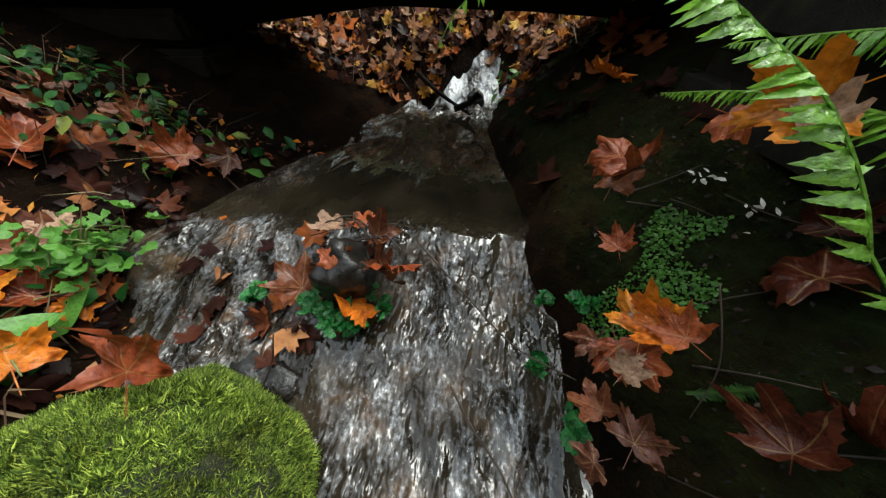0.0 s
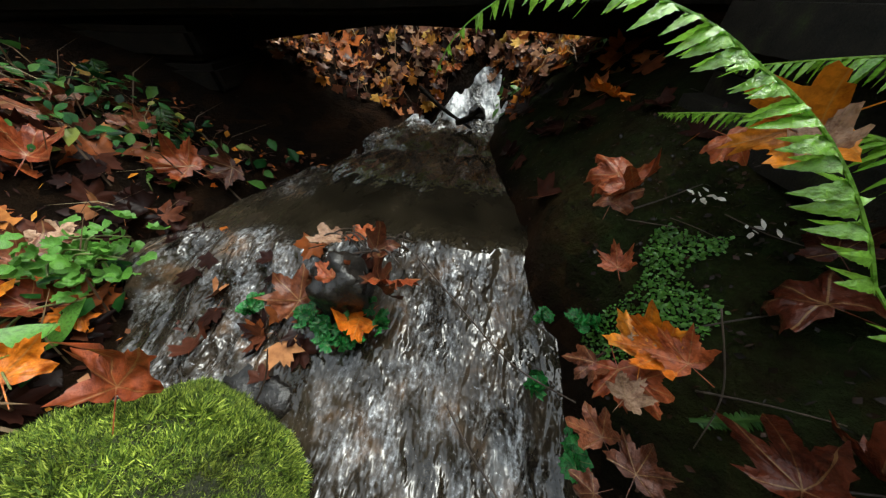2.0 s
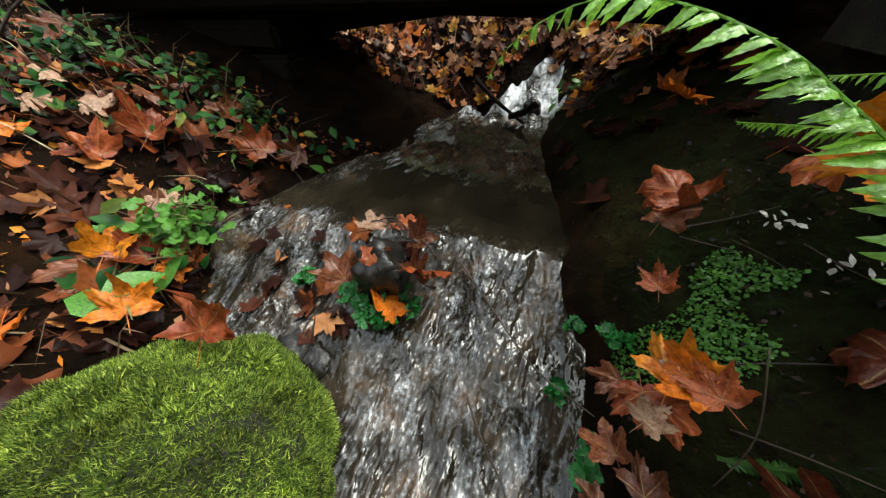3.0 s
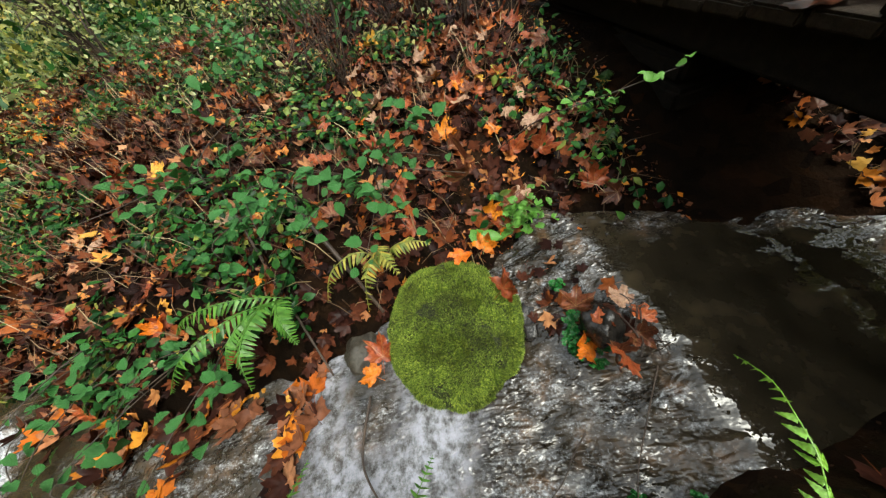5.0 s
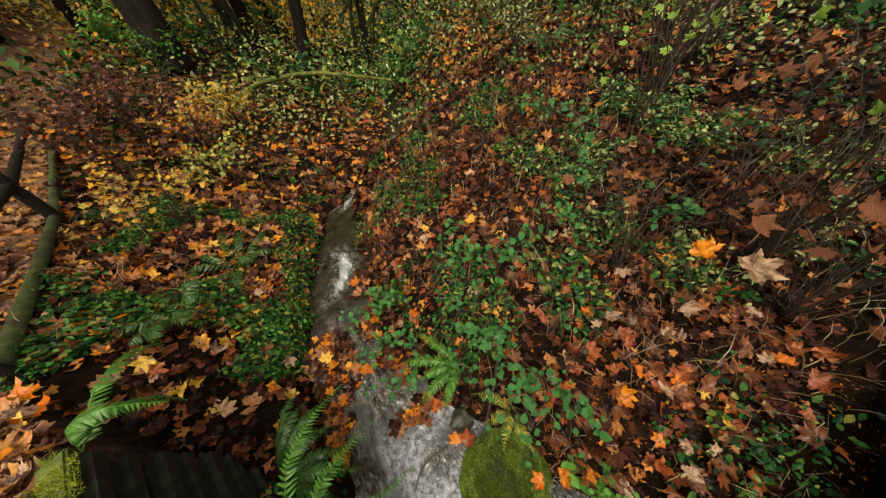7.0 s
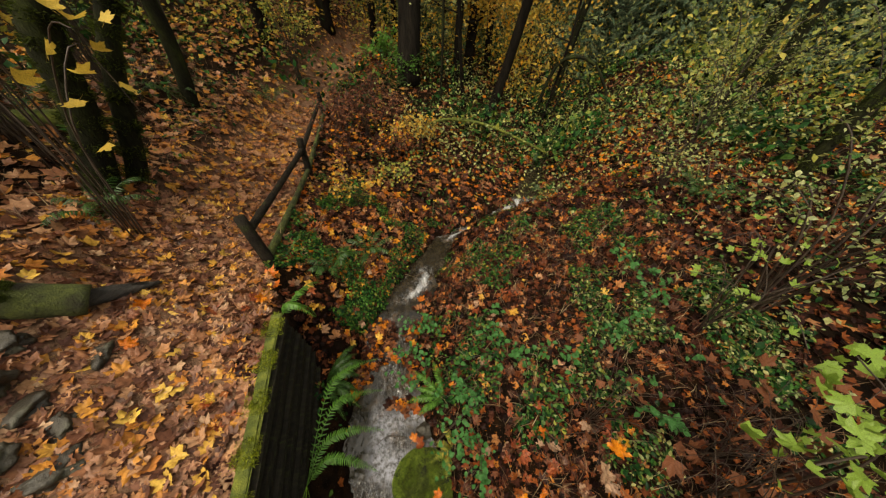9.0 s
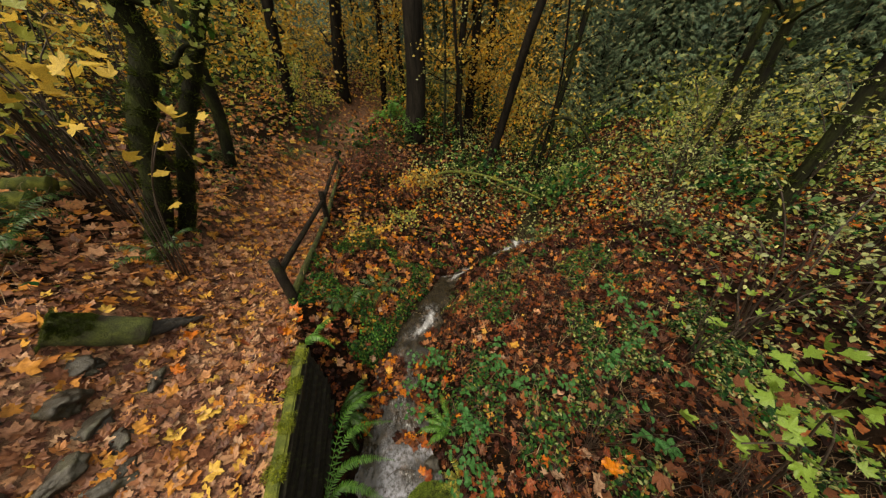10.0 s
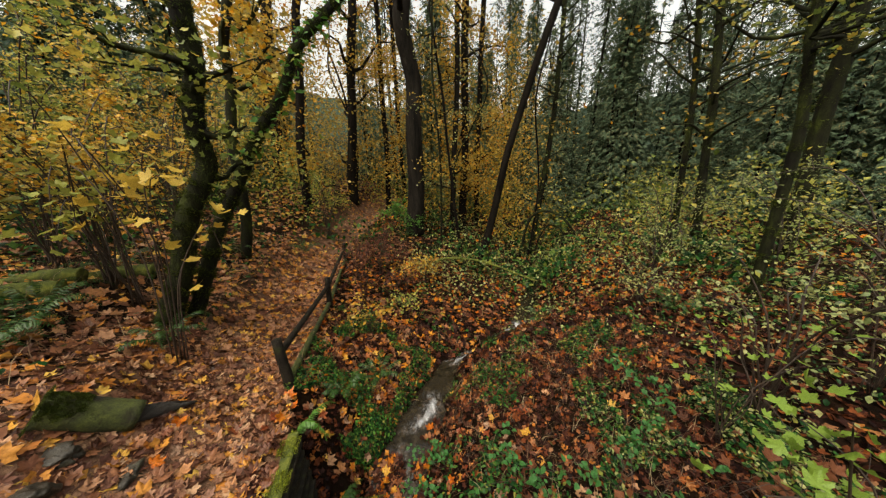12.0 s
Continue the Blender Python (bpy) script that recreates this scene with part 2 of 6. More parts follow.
def soil_material():
    m, n, l, b = material("leaf_mould_soil")
    big = noise_node(n, l, 2.2, 6, 0.65)
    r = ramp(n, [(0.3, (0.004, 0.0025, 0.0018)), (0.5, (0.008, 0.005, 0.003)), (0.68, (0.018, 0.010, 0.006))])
    l.new(big.outputs["Fac"], r.inputs[0])
    cells = n.new("ShaderNodeTexVoronoi")
    cells.inputs["Scale"].default_value = 16
    tc = n.new("ShaderNodeTexCoord")
    l.new(tc.outputs["Object"], cells.inputs["Vector"])
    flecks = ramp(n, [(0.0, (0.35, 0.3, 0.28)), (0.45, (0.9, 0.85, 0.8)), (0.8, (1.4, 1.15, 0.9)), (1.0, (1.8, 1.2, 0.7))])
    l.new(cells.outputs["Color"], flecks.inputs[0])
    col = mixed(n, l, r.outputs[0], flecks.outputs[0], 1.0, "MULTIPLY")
    trod = ramp(n, [(0.3, (0.07, 0.04, 0.026)), (0.55, (0.17, 0.095, 0.06)), (0.75, (0.27, 0.155, 0.095))])
    mid = noise_node(n, l, 9, 6, 0.7)
    l.new(mid.outputs["Fac"], trod.inputs[0])
    on_path = n.new("ShaderNodeAttribute")
    on_path.attribute_name = "path"
    moss = n.new("ShaderNodeAttribute")
    moss.attribute_name = "moss"
    col = mixed(n, l, col, trod.outputs[0], on_path.outputs["Fac"])
    speck = noise_node(n, l, 30, 5, 0.7)
    green = ramp(n, [(0.35, (0.012, 0.016, 0.006)), (0.6, (0.035, 0.06, 0.015)), (0.75, (0.07, 0.12, 0.03))])
    l.new(speck.outputs["Fac"], green.inputs[0])
    col = mixed(n, l, col, green.outputs[0], moss.outputs["Fac"])
    wood = n.new("ShaderNodeAttribute")
    wood.attribute_name = "wood"
    tops = noise_node(n, l, 0.9, 8, 0.75)
    firs = ramp(n, [(0.35, (0.012, 0.022, 0.015)), (0.55, (0.04, 0.065, 0.044)), (0.75, (0.09, 0.12, 0.08))])
    l.new(tops.outputs["Fac"], firs.inputs[0])
    col = mixed(n, l, col, firs.outputs[0], wood.outputs["Fac"])
    l.new(col, b.inputs["Base Color"])
    b.inputs["Roughness"].default_value = 0.75
    b.inputs["Specular IOR Level"].default_value = 0.03
    fine = noise_node(n, l, 45, 6, 0.7)
    bump(n, l, b, fine.outputs["Fac"], 0.9, 0.02)
    return m


def water_material():
    """Brown stream water: clear and dark where it runs deep, with pale streaks drawn out along the flow where it breaks."""
    m, n, l, b = material("stream_water")

    def calc(op, *args):
        k = n.new("ShaderNodeMath")
        k.operation = op
        for i, v in enumerate(args):
            if isinstance(v, (int, float)):
                k.inputs[i].default_value = v
            else:
                l.new(v, k.inputs[i])
        return k.outputs[0]

    foam = n.new("ShaderNodeAttribute")
    foam.attribute_name = "foam"
    sky_sheen = n.new("ShaderNodeAttribute")
    sky_sheen.attribute_name = "sky_sheen"
    coarse = noise_node(n, l, 13, 5, 0.62, stretch=(1.35, 0.6, 1.0))
    coarse.inputs["Distortion"].default_value = 0.35
    fine = noise_node(n, l, 62, 4, 0.6, stretch=(1.25, 0.62, 1.0))
    fine.inputs["Distortion"].default_value = 0.25
    drops = noise_node(n, l, 150, 3, 0.6, stretch=(1.0, 0.75, 1.0))
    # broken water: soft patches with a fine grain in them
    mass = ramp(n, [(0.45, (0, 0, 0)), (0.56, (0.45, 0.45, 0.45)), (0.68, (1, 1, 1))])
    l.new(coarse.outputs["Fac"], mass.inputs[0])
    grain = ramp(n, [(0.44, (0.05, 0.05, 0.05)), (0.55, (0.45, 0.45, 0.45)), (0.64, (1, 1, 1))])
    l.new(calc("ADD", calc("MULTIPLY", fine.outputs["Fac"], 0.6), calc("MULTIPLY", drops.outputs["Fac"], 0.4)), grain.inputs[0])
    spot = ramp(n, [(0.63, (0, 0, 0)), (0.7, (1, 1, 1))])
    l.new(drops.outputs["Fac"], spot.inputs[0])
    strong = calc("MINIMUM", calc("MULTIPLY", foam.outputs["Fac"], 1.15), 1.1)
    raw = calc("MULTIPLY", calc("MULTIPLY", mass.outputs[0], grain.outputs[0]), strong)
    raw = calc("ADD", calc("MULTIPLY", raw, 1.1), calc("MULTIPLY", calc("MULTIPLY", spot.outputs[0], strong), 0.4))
    raw = calc("MULTIPLY", raw, calc("SUBTRACT", 1.0, calc("MULTIPLY", sky_sheen.outputs["Fac"], 0.85)))
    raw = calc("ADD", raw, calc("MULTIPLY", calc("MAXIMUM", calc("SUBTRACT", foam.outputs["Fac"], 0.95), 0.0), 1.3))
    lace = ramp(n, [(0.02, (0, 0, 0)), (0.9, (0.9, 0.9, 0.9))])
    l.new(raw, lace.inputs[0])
    tint = noise_node(n, l, 9, 4, 0.55)
    deep = ramp(n, [(0.35, (0.010, 0.008, 0.005)), (0.55, (0.022, 0.017, 0.010)), (0.7, (0.04, 0.03, 0.018))])
    l.new(tint.outputs["Fac"], deep.inputs[0])
    shallow = ramp(n, [(0.32, (0.01, 0.008, 0.006)), (0.47, (0.026, 0.02, 0.014)), (0.58, (0.05, 0.037, 0.026)), (0.67, (0.1, 0.056, 0.028)), (0.74, (0.035, 0.027, 0.018))])
    l.new(tint.outputs["Fac"], shallow.inputs[0])
    runs = ramp(n, [(0.12, (0, 0, 0)), (0.5, (1, 1, 1))])
    l.new(foam.outputs["Fac"], runs.inputs[0])
    body = mixed(n, l, deep.outputs[0], shallow.outputs[0], runs.outputs[0])
    # the pool's sky reflection, painted as a pale lavender base colour
    sheen_noise = noise_node(n, l, 20, 7, 0.7)
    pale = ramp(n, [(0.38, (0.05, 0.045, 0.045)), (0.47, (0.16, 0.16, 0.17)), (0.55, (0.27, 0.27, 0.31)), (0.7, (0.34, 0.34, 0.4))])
    l.new(sheen_noise.outputs["Fac"], pale.inputs[0])
    under = mixed(n, l, body, pale.outputs[0], sky_sheen.outputs["Fac"])
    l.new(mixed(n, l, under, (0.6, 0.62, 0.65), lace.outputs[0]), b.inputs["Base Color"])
    rough = ramp(n, [(0.0, (0.03, 0.03, 0.03)), (0.3, (0.08, 0.08, 0.08)), (1.0, (0.3, 0.3, 0.3))])
    l.new(lace.outputs[0], rough.inputs[0])
    l.new(rough.outputs[0], b.inputs["Roughness"])
    b.inputs["IOR"].default_value = 1.33
    b.inputs["Specular IOR Level"].default_value = 1.0
    swell = noise_node(n, l, 24, 1.0, 0.4, stretch=(1.3, 0.55, 1.0))
    swell.inputs["Distortion"].default_value = 0.6
    ripple = noise_node(n, l, 75, 1.0, 0.4, stretch=(1.2, 0.65, 1.0))
    height = calc("ADD", swell.outputs["Fac"], calc("MULTIPLY", ripple.outputs["Fac"], 0.3))
    bm_ = bump(n, l, b, height, 0.4, 0.03)
    l.new(calc("MINIMUM", calc("MULTIPLY_ADD", foam.outputs["Fac"], 1.3, 0.05), 1.0), bm_.inputs["Strength"])
    return m


M_SOIL = soil_material()
M_WATER = water_material()


# ---------------------------------------------------------------- mesh helpers
def mesh_from(name, verts, faces, mat, smooth=False):
    me = bpy.data.meshes.new(name)
    verts = np.asarray(verts, np.float32)
    if isinstance(faces, np.ndarray):
        k = faces.shape[1]
        me.vertices.add(len(verts))
        me.vertices.foreach_set("co", verts.ravel())
        me.loops.add(faces.size)
        me.loops.foreach_set("vertex_index", faces.astype(np.int32).ravel())
        me.polygons.add(len(faces))
        me.polygons.foreach_set("loop_start", np.arange(0, faces.size, k, dtype=np.int32))
        me.update(calc_edges=True)
    else:
        me.from_pydata([tuple(map(float, v)) for v in verts], [], [tuple(f) for f in faces])
        me.update()
    me.materials.append(mat)
    if smooth:
        me.polygons.foreach_set("use_smooth", np.ones(len(me.polygons), bool))
    return me


def thing(name, at=(0, 0, 0), label="", category="", group="", kind=""):
    ob = new(name)
    ob.empty_display_size = 0.1
    ob.location = at
    return tagged(ob, label, category, group, kind)


def part_mesh(name, me, parent, label=""):
    """A mesh as one part under a thing; its vertices are in the thing's own space."""
    ob = new(name, me)
    ob.parent = parent
    return tagged(ob, label)


def solo(name, me, label, category, group="", kind="", at=(0, 0, 0)):
    ob = new(name, me)
    ob.location = at
    return tagged(ob, label, category, group, kind)


class Build:
    """Collects pieces of geometry for one mesh."""

    def __init__(self):
        self.v, self.f, self.n = [], [], 0

    def add(self, verts, faces):
        self.v.append(np.asarray(verts, float))
        self.f += [tuple(int(i) + self.n for i in f) for f in faces]
        self.n += len(verts)
        return self

    def tube(self, points, radii, sides=8, wobble=0.0, seed=0, flat=1.0):
        rng = np.random.RandomState(seed)
        pts = np.asarray(points, float)
        rad = np.interp(np.linspace(0, 1, len(pts)), np.linspace(0, 1, len(radii)), radii)
        ring, faces = [], []
        ref = np.array([0.31, 0.17, 0.93])
        for i, p in enumerate(pts):
            d = pts[min(i + 1, len(pts) - 1)] - pts[max(i - 1, 0)]
            d = d / (np.linalg.norm(d) + 1e-9)
            a = np.cross(d, ref)
            if np.linalg.norm(a) < 0.2:
                a = np.cross(d, (1, 0, 0))
            a /= np.linalg.norm(a)
            b = np.cross(d, a)
            for k in range(sides):
                t = 2 * math.pi * k / sides
                r = rad[i] * (1 + wobble * rng.uniform(-1, 1))
                ring.append(p + r * (math.cos(t) * a + flat * math.sin(t) * b))
        for i in range(len(pts) - 1):
            for k in range(sides):
                j = (k + 1) % sides
                faces.append((i * sides + k, i * sides + j, (i + 1) * sides + j, (i + 1) * sides + k))
        faces.append(tuple(range(sides - 1, -1, -1)))
        faces.append(tuple((len(pts) - 1) * sides + k for k in range(sides)))
        return self.add(ring, faces)

    def mesh(self, name, mat, smooth=True):
        return mesh_from(name, np.concatenate(self.v), self.f, mat, smooth)


def bezier(points, n):
    """A smooth line through the given points."""
    p = np.asarray(points, float)
    t = np.linspace(0, len(p) - 1, n)
    out = []
    for s in t:
        i = min(int(s), len(p) - 2)
        u = s - i
        a, b, c, d = p[max(i - 1, 0)], p[i], p[i + 1], p[min(i + 2, len(p) - 1)]
        out.append(0.5 * ((2 * b) + (c - a) * u + (2 * a - 5 * b + 4 * c - d) * u**2 + (3 * b - a - 3 * c + d) * u**3))
    return np.array(out)


def box_mesh(name, size, mat, bevel=0.006, warp=0.0, seed=0):
    """A timber of that size with worn edges, centred."""
    bm = bmesh.new()
    bmesh.ops.create_cube(bm, size=1.0)
    bmesh.ops.scale(bm, vec=size, verts=bm.verts)
    longest = max(range(3), key=lambda i: size[i])
    edges = [e for e in bm.edges if abs((e.verts[0].co - e.verts[1].co)[longest]) > 1e-4]
    bmesh.ops.subdivide_edges(bm, edges=edges, cuts=6)
    rng = random.Random(seed)
    for v in bm.verts:
        v.co += Vector([rng.uniform(-warp, warp) for _ in range(3)])
    bmesh.ops.bevel(bm, geom=[e for e in bm.edges if e.calc_face_angle(0) > 0.9], offset=bevel, segments=2, affect="EDGES")
    me = bpy.data.meshes.new(name)
    bm.to_mesh(me)
    bm.free()
    me.materials.append(mat)
    return me


def sines(x, y, seed, scale, waves=9):
    rng = np.random.RandomState(seed)
    out = 0.0
    for _ in range(waves):
        a, k, ph = rng.uniform(0, math.pi), scale * rng.uniform(0.5, 1.8), rng.uniform(0, 6.28)
        out = out + np.sin((x * math.cos(a) + y * math.sin(a)) * k + ph)
    return out / math.sqrt(waves)


# ---------------------------------------------------------------- the lie of the land
def line(y, ys, vs):
    return np.interp(-np.asarray(y, float), [-v for v in ys], vs)


def smooth(a, b, v):
    t = np.clip((v - a) / (b - a), 0, 1)
    return t * t * (3 - 2 * t)


COURSE = (6, 2.6, 1.6, 1.35, 1.1, 0.9, 0.57, 0.3, 0, -0.6, -1.25, -1.9, -2.4, -3.0, -3.6, -4.2, -4.7, -5.1, -5.6, -8, -9.5, -14, -40)


def stream_mid(y):
    return line(y, COURSE, (0.9, 0.35, 0.04, -0.05, -0.17, -0.2, -0.21, -0.255, -0.165, 0.01, 0.1, 0.06, -0.16, -0.36, -0.62, -0.95, -1.6, -2.3, -3.0, -4.2, -4.9, -8, -24))


def stream_half(y):
    y = np.asarray(y, float)
    half = line(y, COURSE, (-0.2, -0.2, 0.04, 0.135, 0.23, 0.3, 0.41, 0.50, 0.475, 0.46, 0.40, 0.36, 0.36, 0.33, 0.26, 0.2, 0.24, 0.36, 0.36, 0.2, 0.3, 0.1, 0.1))
    return half + smooth(0.7, 0.3, y) * (0.03 * np.sin(y * 9.0) + 0.018 * np.sin(y * 23.0 + 1))


def water_level(x, y):
    y = y + (0.28 * np.clip(-0.15 - x, 0, 0.7) + 0.012 * np.sin(x * 31) + 0.008 * np.sin(x * 73 + 1)) * smooth(1.0, 0.5, y) * smooth(-0.4, 0.0, y)
    return line(y, (6, 2.6, 1.55, 1.3, 1.0, 0.52, 0.47, 0.43, 0.39, 0.33, 0.28, 0.22, 0.05, -2.2, -2.6, -2.9, -3.1, -4.1, -4.4, -6, -14, -40),
                (1.2, 0.6, 0.34, 0.19, 0.15, 0.146, 0.14, 0.126, 0.102, 0.072, 0.056, 0.045, 0.0, 0.0, -0.03, -0.05, -0.14, -0.2, -0.34, -0.5, -0.8, -2.0))


def edge_line(y):
    """The line of the timber wall and of the fence."""
    return line(y, (6, 0.9, -1.45, -2.3, -5.1, -8.8, -14, -20, -60), (0.4, 0.55, 0.98, 1.46, 1.93, 2.56, 2.3, 1.6, 0.0))


def ground(x, y):
    x, y = np.asarray(x, float), np.asarray(y, float)
    mid, half, water, edge = stream_mid(y), stream_half(y), water_level(x, y), edge_line(y)
    # the path and the slope above it
    base = line(y, (8, 3, 1.5, 0.5, -0.3, -1.45, -2.3, -5.1, -8.8, -13, -17, -25, -60), (1.3, 0.9, 0.72, 0.85, 1.12, 1.2, 1.0, 0.71, 0.65, 1.05, 1.45, 1.7, 3.0))
    u = x - edge
    high = base + np.interp(u, (0, 0.6, 1.3, 1.7, 3, 5, 12, 60, 400), (0, 0.1, 0.4, 0.8, 1.25, 1.4, 1.9, 9, 30))
    # the far side, to the left of the water when looking upstream
    v = mid - half - x
    steep = smooth(0.5, 0.9, y)
    low = np.interp(v, (0, 0.12, 0.4, 0.8, 1.4, 3.5, 6, 12, 30, 400), (0.0, 0.12, 0.3, 0.43, 0.56, 0.85, 0.8, 0.75, 2.0, 25)) + np.minimum(water, 0.06) * smooth(2.5, 0, v)
    low = low * (1 - steep) + steep * (0.15 + np.interp(v, (0, 0.3, 0.66, 1.2, 3, 12, 400), (0, 0.08, 0.25, 0.4, 0.65, 1.2, 30)))
    # between the water and the wall or fence
    w = np.clip((x - mid - half) / np.maximum(edge - mid - half, 0.05), 0, 1)
    foot = line(y, (6, 0.9, 0.2, -0.2, -0.7, -1.3, -1.75, -2.3), (0.55, 0.5, 0.46, 0.38, 0.28, 0.34, 0.8, 1.0))
    foot = np.where(y < -2.3, base, foot)
    bank = water + (foot - water) * w ** np.where(y > -1.6, 0.5 + 0.4 * smooth(0.5, 0.9, y), 0.85)
    z = np.where(v > 0, low, np.where(u > 0.02, high, bank))
    # upstream of the bridge the hillside closes the valley
    up = np.interp(y, (1.2, 1.3, 1.5, 1.75, 2.2, 3, 6, 15, 400), (0.0, 0.18, 0.38, 0.6, 0.76, 1.0, 2.7, 6.5, 60))
    z = np.where(y > 1.2, np.maximum(z, up), z)
    # the bed
    inside = half - np.abs(x - mid)
    z = np.where(inside > 0, water - 0.10 * smooth(0, 0.10, inside), z)
    z = np.where((y > 0.76) & (y < 1.32), np.minimum(z, 0.55), z)
    rough = smooth(0.0, 0.3, -inside)
    away = np.hypot(x, y)
    z = z + np.interp(away, (26, 36, 60, 120, 400), (0, 1.5, 10, 22, 40)) + smooth(32, 60, away) * 1.5 * sines(x, y, 8, 0.35)
    z = z + rough * (0.022 * sines(x, y, 3, 7.0) + 0.05 * smooth(1.5, 6, np.hypot(x, y)) * sines(x, y, 4, 1.5))
    return z


def steps(dense_a, dense_b, step, far, grow=1.13):
    out = list(np.arange(dense_a, dense_b, step))
    s, hi = step, out[-1]
    while hi < far:
        s *= grow
        hi += s
        out.append(hi)
    s, lo = step, dense_a
    while lo > -far:
        s *= grow
        lo -= s
        out.insert(0, lo)
    return np.array(out)


def grid_mesh(name, xs, ys, height, mat):
    gx, gy = np.meshgrid(xs, ys)
    verts = np.stack([gx, gy, height(gx, gy)], -1).reshape(-1, 3)
    nx = len(xs)
    i = (np.arange(len(ys) - 1)[:, None] * nx + np.arange(nx - 1)[None]).ravel()
    return mesh_from(name, verts, np.stack([i, i + 1, i + nx + 1, i + nx], 1), mat, True), verts


def on_path(x, y):
    u = x - edge_line(y)
    return smooth(0.0, 0.12, u) * smooth(2.3, 1.5, u) * smooth(-40, -25, y) * (1 - 0.75 * smooth(1.15, 1.7, u) * smooth(-1.8, -2.8, y))


def attribute(me, name, values):
    a = me.attributes.new(name, "FLOAT", "POINT")
    a.data.foreach_set("value", np.asarray(values, np.float32))


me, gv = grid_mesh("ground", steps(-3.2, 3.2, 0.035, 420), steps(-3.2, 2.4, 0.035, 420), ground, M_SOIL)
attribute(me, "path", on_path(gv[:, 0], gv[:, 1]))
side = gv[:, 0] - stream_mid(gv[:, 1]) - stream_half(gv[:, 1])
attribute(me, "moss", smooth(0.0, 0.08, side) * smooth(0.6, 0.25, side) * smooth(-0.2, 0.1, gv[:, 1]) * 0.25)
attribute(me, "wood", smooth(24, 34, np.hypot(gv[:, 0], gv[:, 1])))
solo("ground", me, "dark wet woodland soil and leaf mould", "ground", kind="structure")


# ---------------------------------------------------------------- the stream
def stream():
    ys = np.concatenate([np.arange(1.72, 0.62, -0.018), np.arange(0.62, -0.5, -0.009), np.arange(-0.5, -3.0, -0.018), np.arange(-3.0, -6.5, -0.05), np.arange(-6.5, -16, -0.2)])
    ts = np.linspace(-1, 1, 91)
    gy, gt = np.meshgrid(ys, ts, indexing="ij")
    # trees all round; those out of view are added to cut sky light
    reach = stream_half(gy) + 0.10 - 0.06 * smooth(1.2, 1.45, gy)
    gx = stream_mid(gy) + gt * reach
    z = water_level(gx, gy)
    d = 0.06
    slope = (water_level(gx, gy + d) - water_level(gx, gy - d)) / (2 * d)
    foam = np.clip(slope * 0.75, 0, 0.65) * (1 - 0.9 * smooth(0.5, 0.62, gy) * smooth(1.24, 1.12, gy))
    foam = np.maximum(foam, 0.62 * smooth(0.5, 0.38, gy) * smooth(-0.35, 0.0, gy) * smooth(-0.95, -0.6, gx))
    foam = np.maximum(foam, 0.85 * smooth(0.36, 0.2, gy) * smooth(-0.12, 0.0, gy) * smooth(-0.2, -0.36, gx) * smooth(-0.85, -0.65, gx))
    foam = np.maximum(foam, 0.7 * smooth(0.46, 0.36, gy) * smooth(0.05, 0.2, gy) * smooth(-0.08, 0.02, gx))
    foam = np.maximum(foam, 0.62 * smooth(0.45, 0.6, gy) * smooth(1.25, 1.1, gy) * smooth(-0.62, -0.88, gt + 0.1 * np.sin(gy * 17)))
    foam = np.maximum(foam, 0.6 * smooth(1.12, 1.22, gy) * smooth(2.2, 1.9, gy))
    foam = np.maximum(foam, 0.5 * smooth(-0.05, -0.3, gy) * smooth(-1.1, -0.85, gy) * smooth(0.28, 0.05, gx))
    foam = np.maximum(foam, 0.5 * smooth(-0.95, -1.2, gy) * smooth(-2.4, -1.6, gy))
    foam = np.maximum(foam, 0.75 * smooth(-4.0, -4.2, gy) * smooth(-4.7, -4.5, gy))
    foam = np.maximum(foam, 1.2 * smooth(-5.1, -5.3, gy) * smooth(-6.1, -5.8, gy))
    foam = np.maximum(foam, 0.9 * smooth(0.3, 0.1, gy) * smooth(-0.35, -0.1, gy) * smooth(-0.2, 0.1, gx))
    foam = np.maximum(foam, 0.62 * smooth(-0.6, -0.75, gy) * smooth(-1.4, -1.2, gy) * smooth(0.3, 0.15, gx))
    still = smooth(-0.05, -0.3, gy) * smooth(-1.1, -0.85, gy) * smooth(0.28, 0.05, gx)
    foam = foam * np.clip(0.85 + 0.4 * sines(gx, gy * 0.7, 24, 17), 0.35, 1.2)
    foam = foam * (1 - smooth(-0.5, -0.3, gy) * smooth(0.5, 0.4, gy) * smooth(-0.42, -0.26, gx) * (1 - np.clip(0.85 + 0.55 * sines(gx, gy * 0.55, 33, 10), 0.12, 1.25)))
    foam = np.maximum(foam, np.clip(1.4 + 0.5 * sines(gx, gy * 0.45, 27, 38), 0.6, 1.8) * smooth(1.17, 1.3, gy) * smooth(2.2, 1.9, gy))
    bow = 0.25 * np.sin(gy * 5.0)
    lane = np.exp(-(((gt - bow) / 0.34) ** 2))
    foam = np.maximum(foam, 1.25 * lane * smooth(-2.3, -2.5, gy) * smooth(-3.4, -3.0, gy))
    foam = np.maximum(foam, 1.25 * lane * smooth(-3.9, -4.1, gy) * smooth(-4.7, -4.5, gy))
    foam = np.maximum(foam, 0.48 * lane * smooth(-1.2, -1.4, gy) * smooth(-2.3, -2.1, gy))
    amp = 0.0007 + 0.009 * foam * (1 - 0.9 * still)
    along = gy * 0.5
    crest = (1 - np.abs(sines(gx + 0.02 * np.sin(gy * 30), along, 28, 34))) + 0.6 * (1 - np.abs(sines(gx, along, 29, 70)))
    z = z + 0.006 * foam * (1 - 0.9 * still) * crest
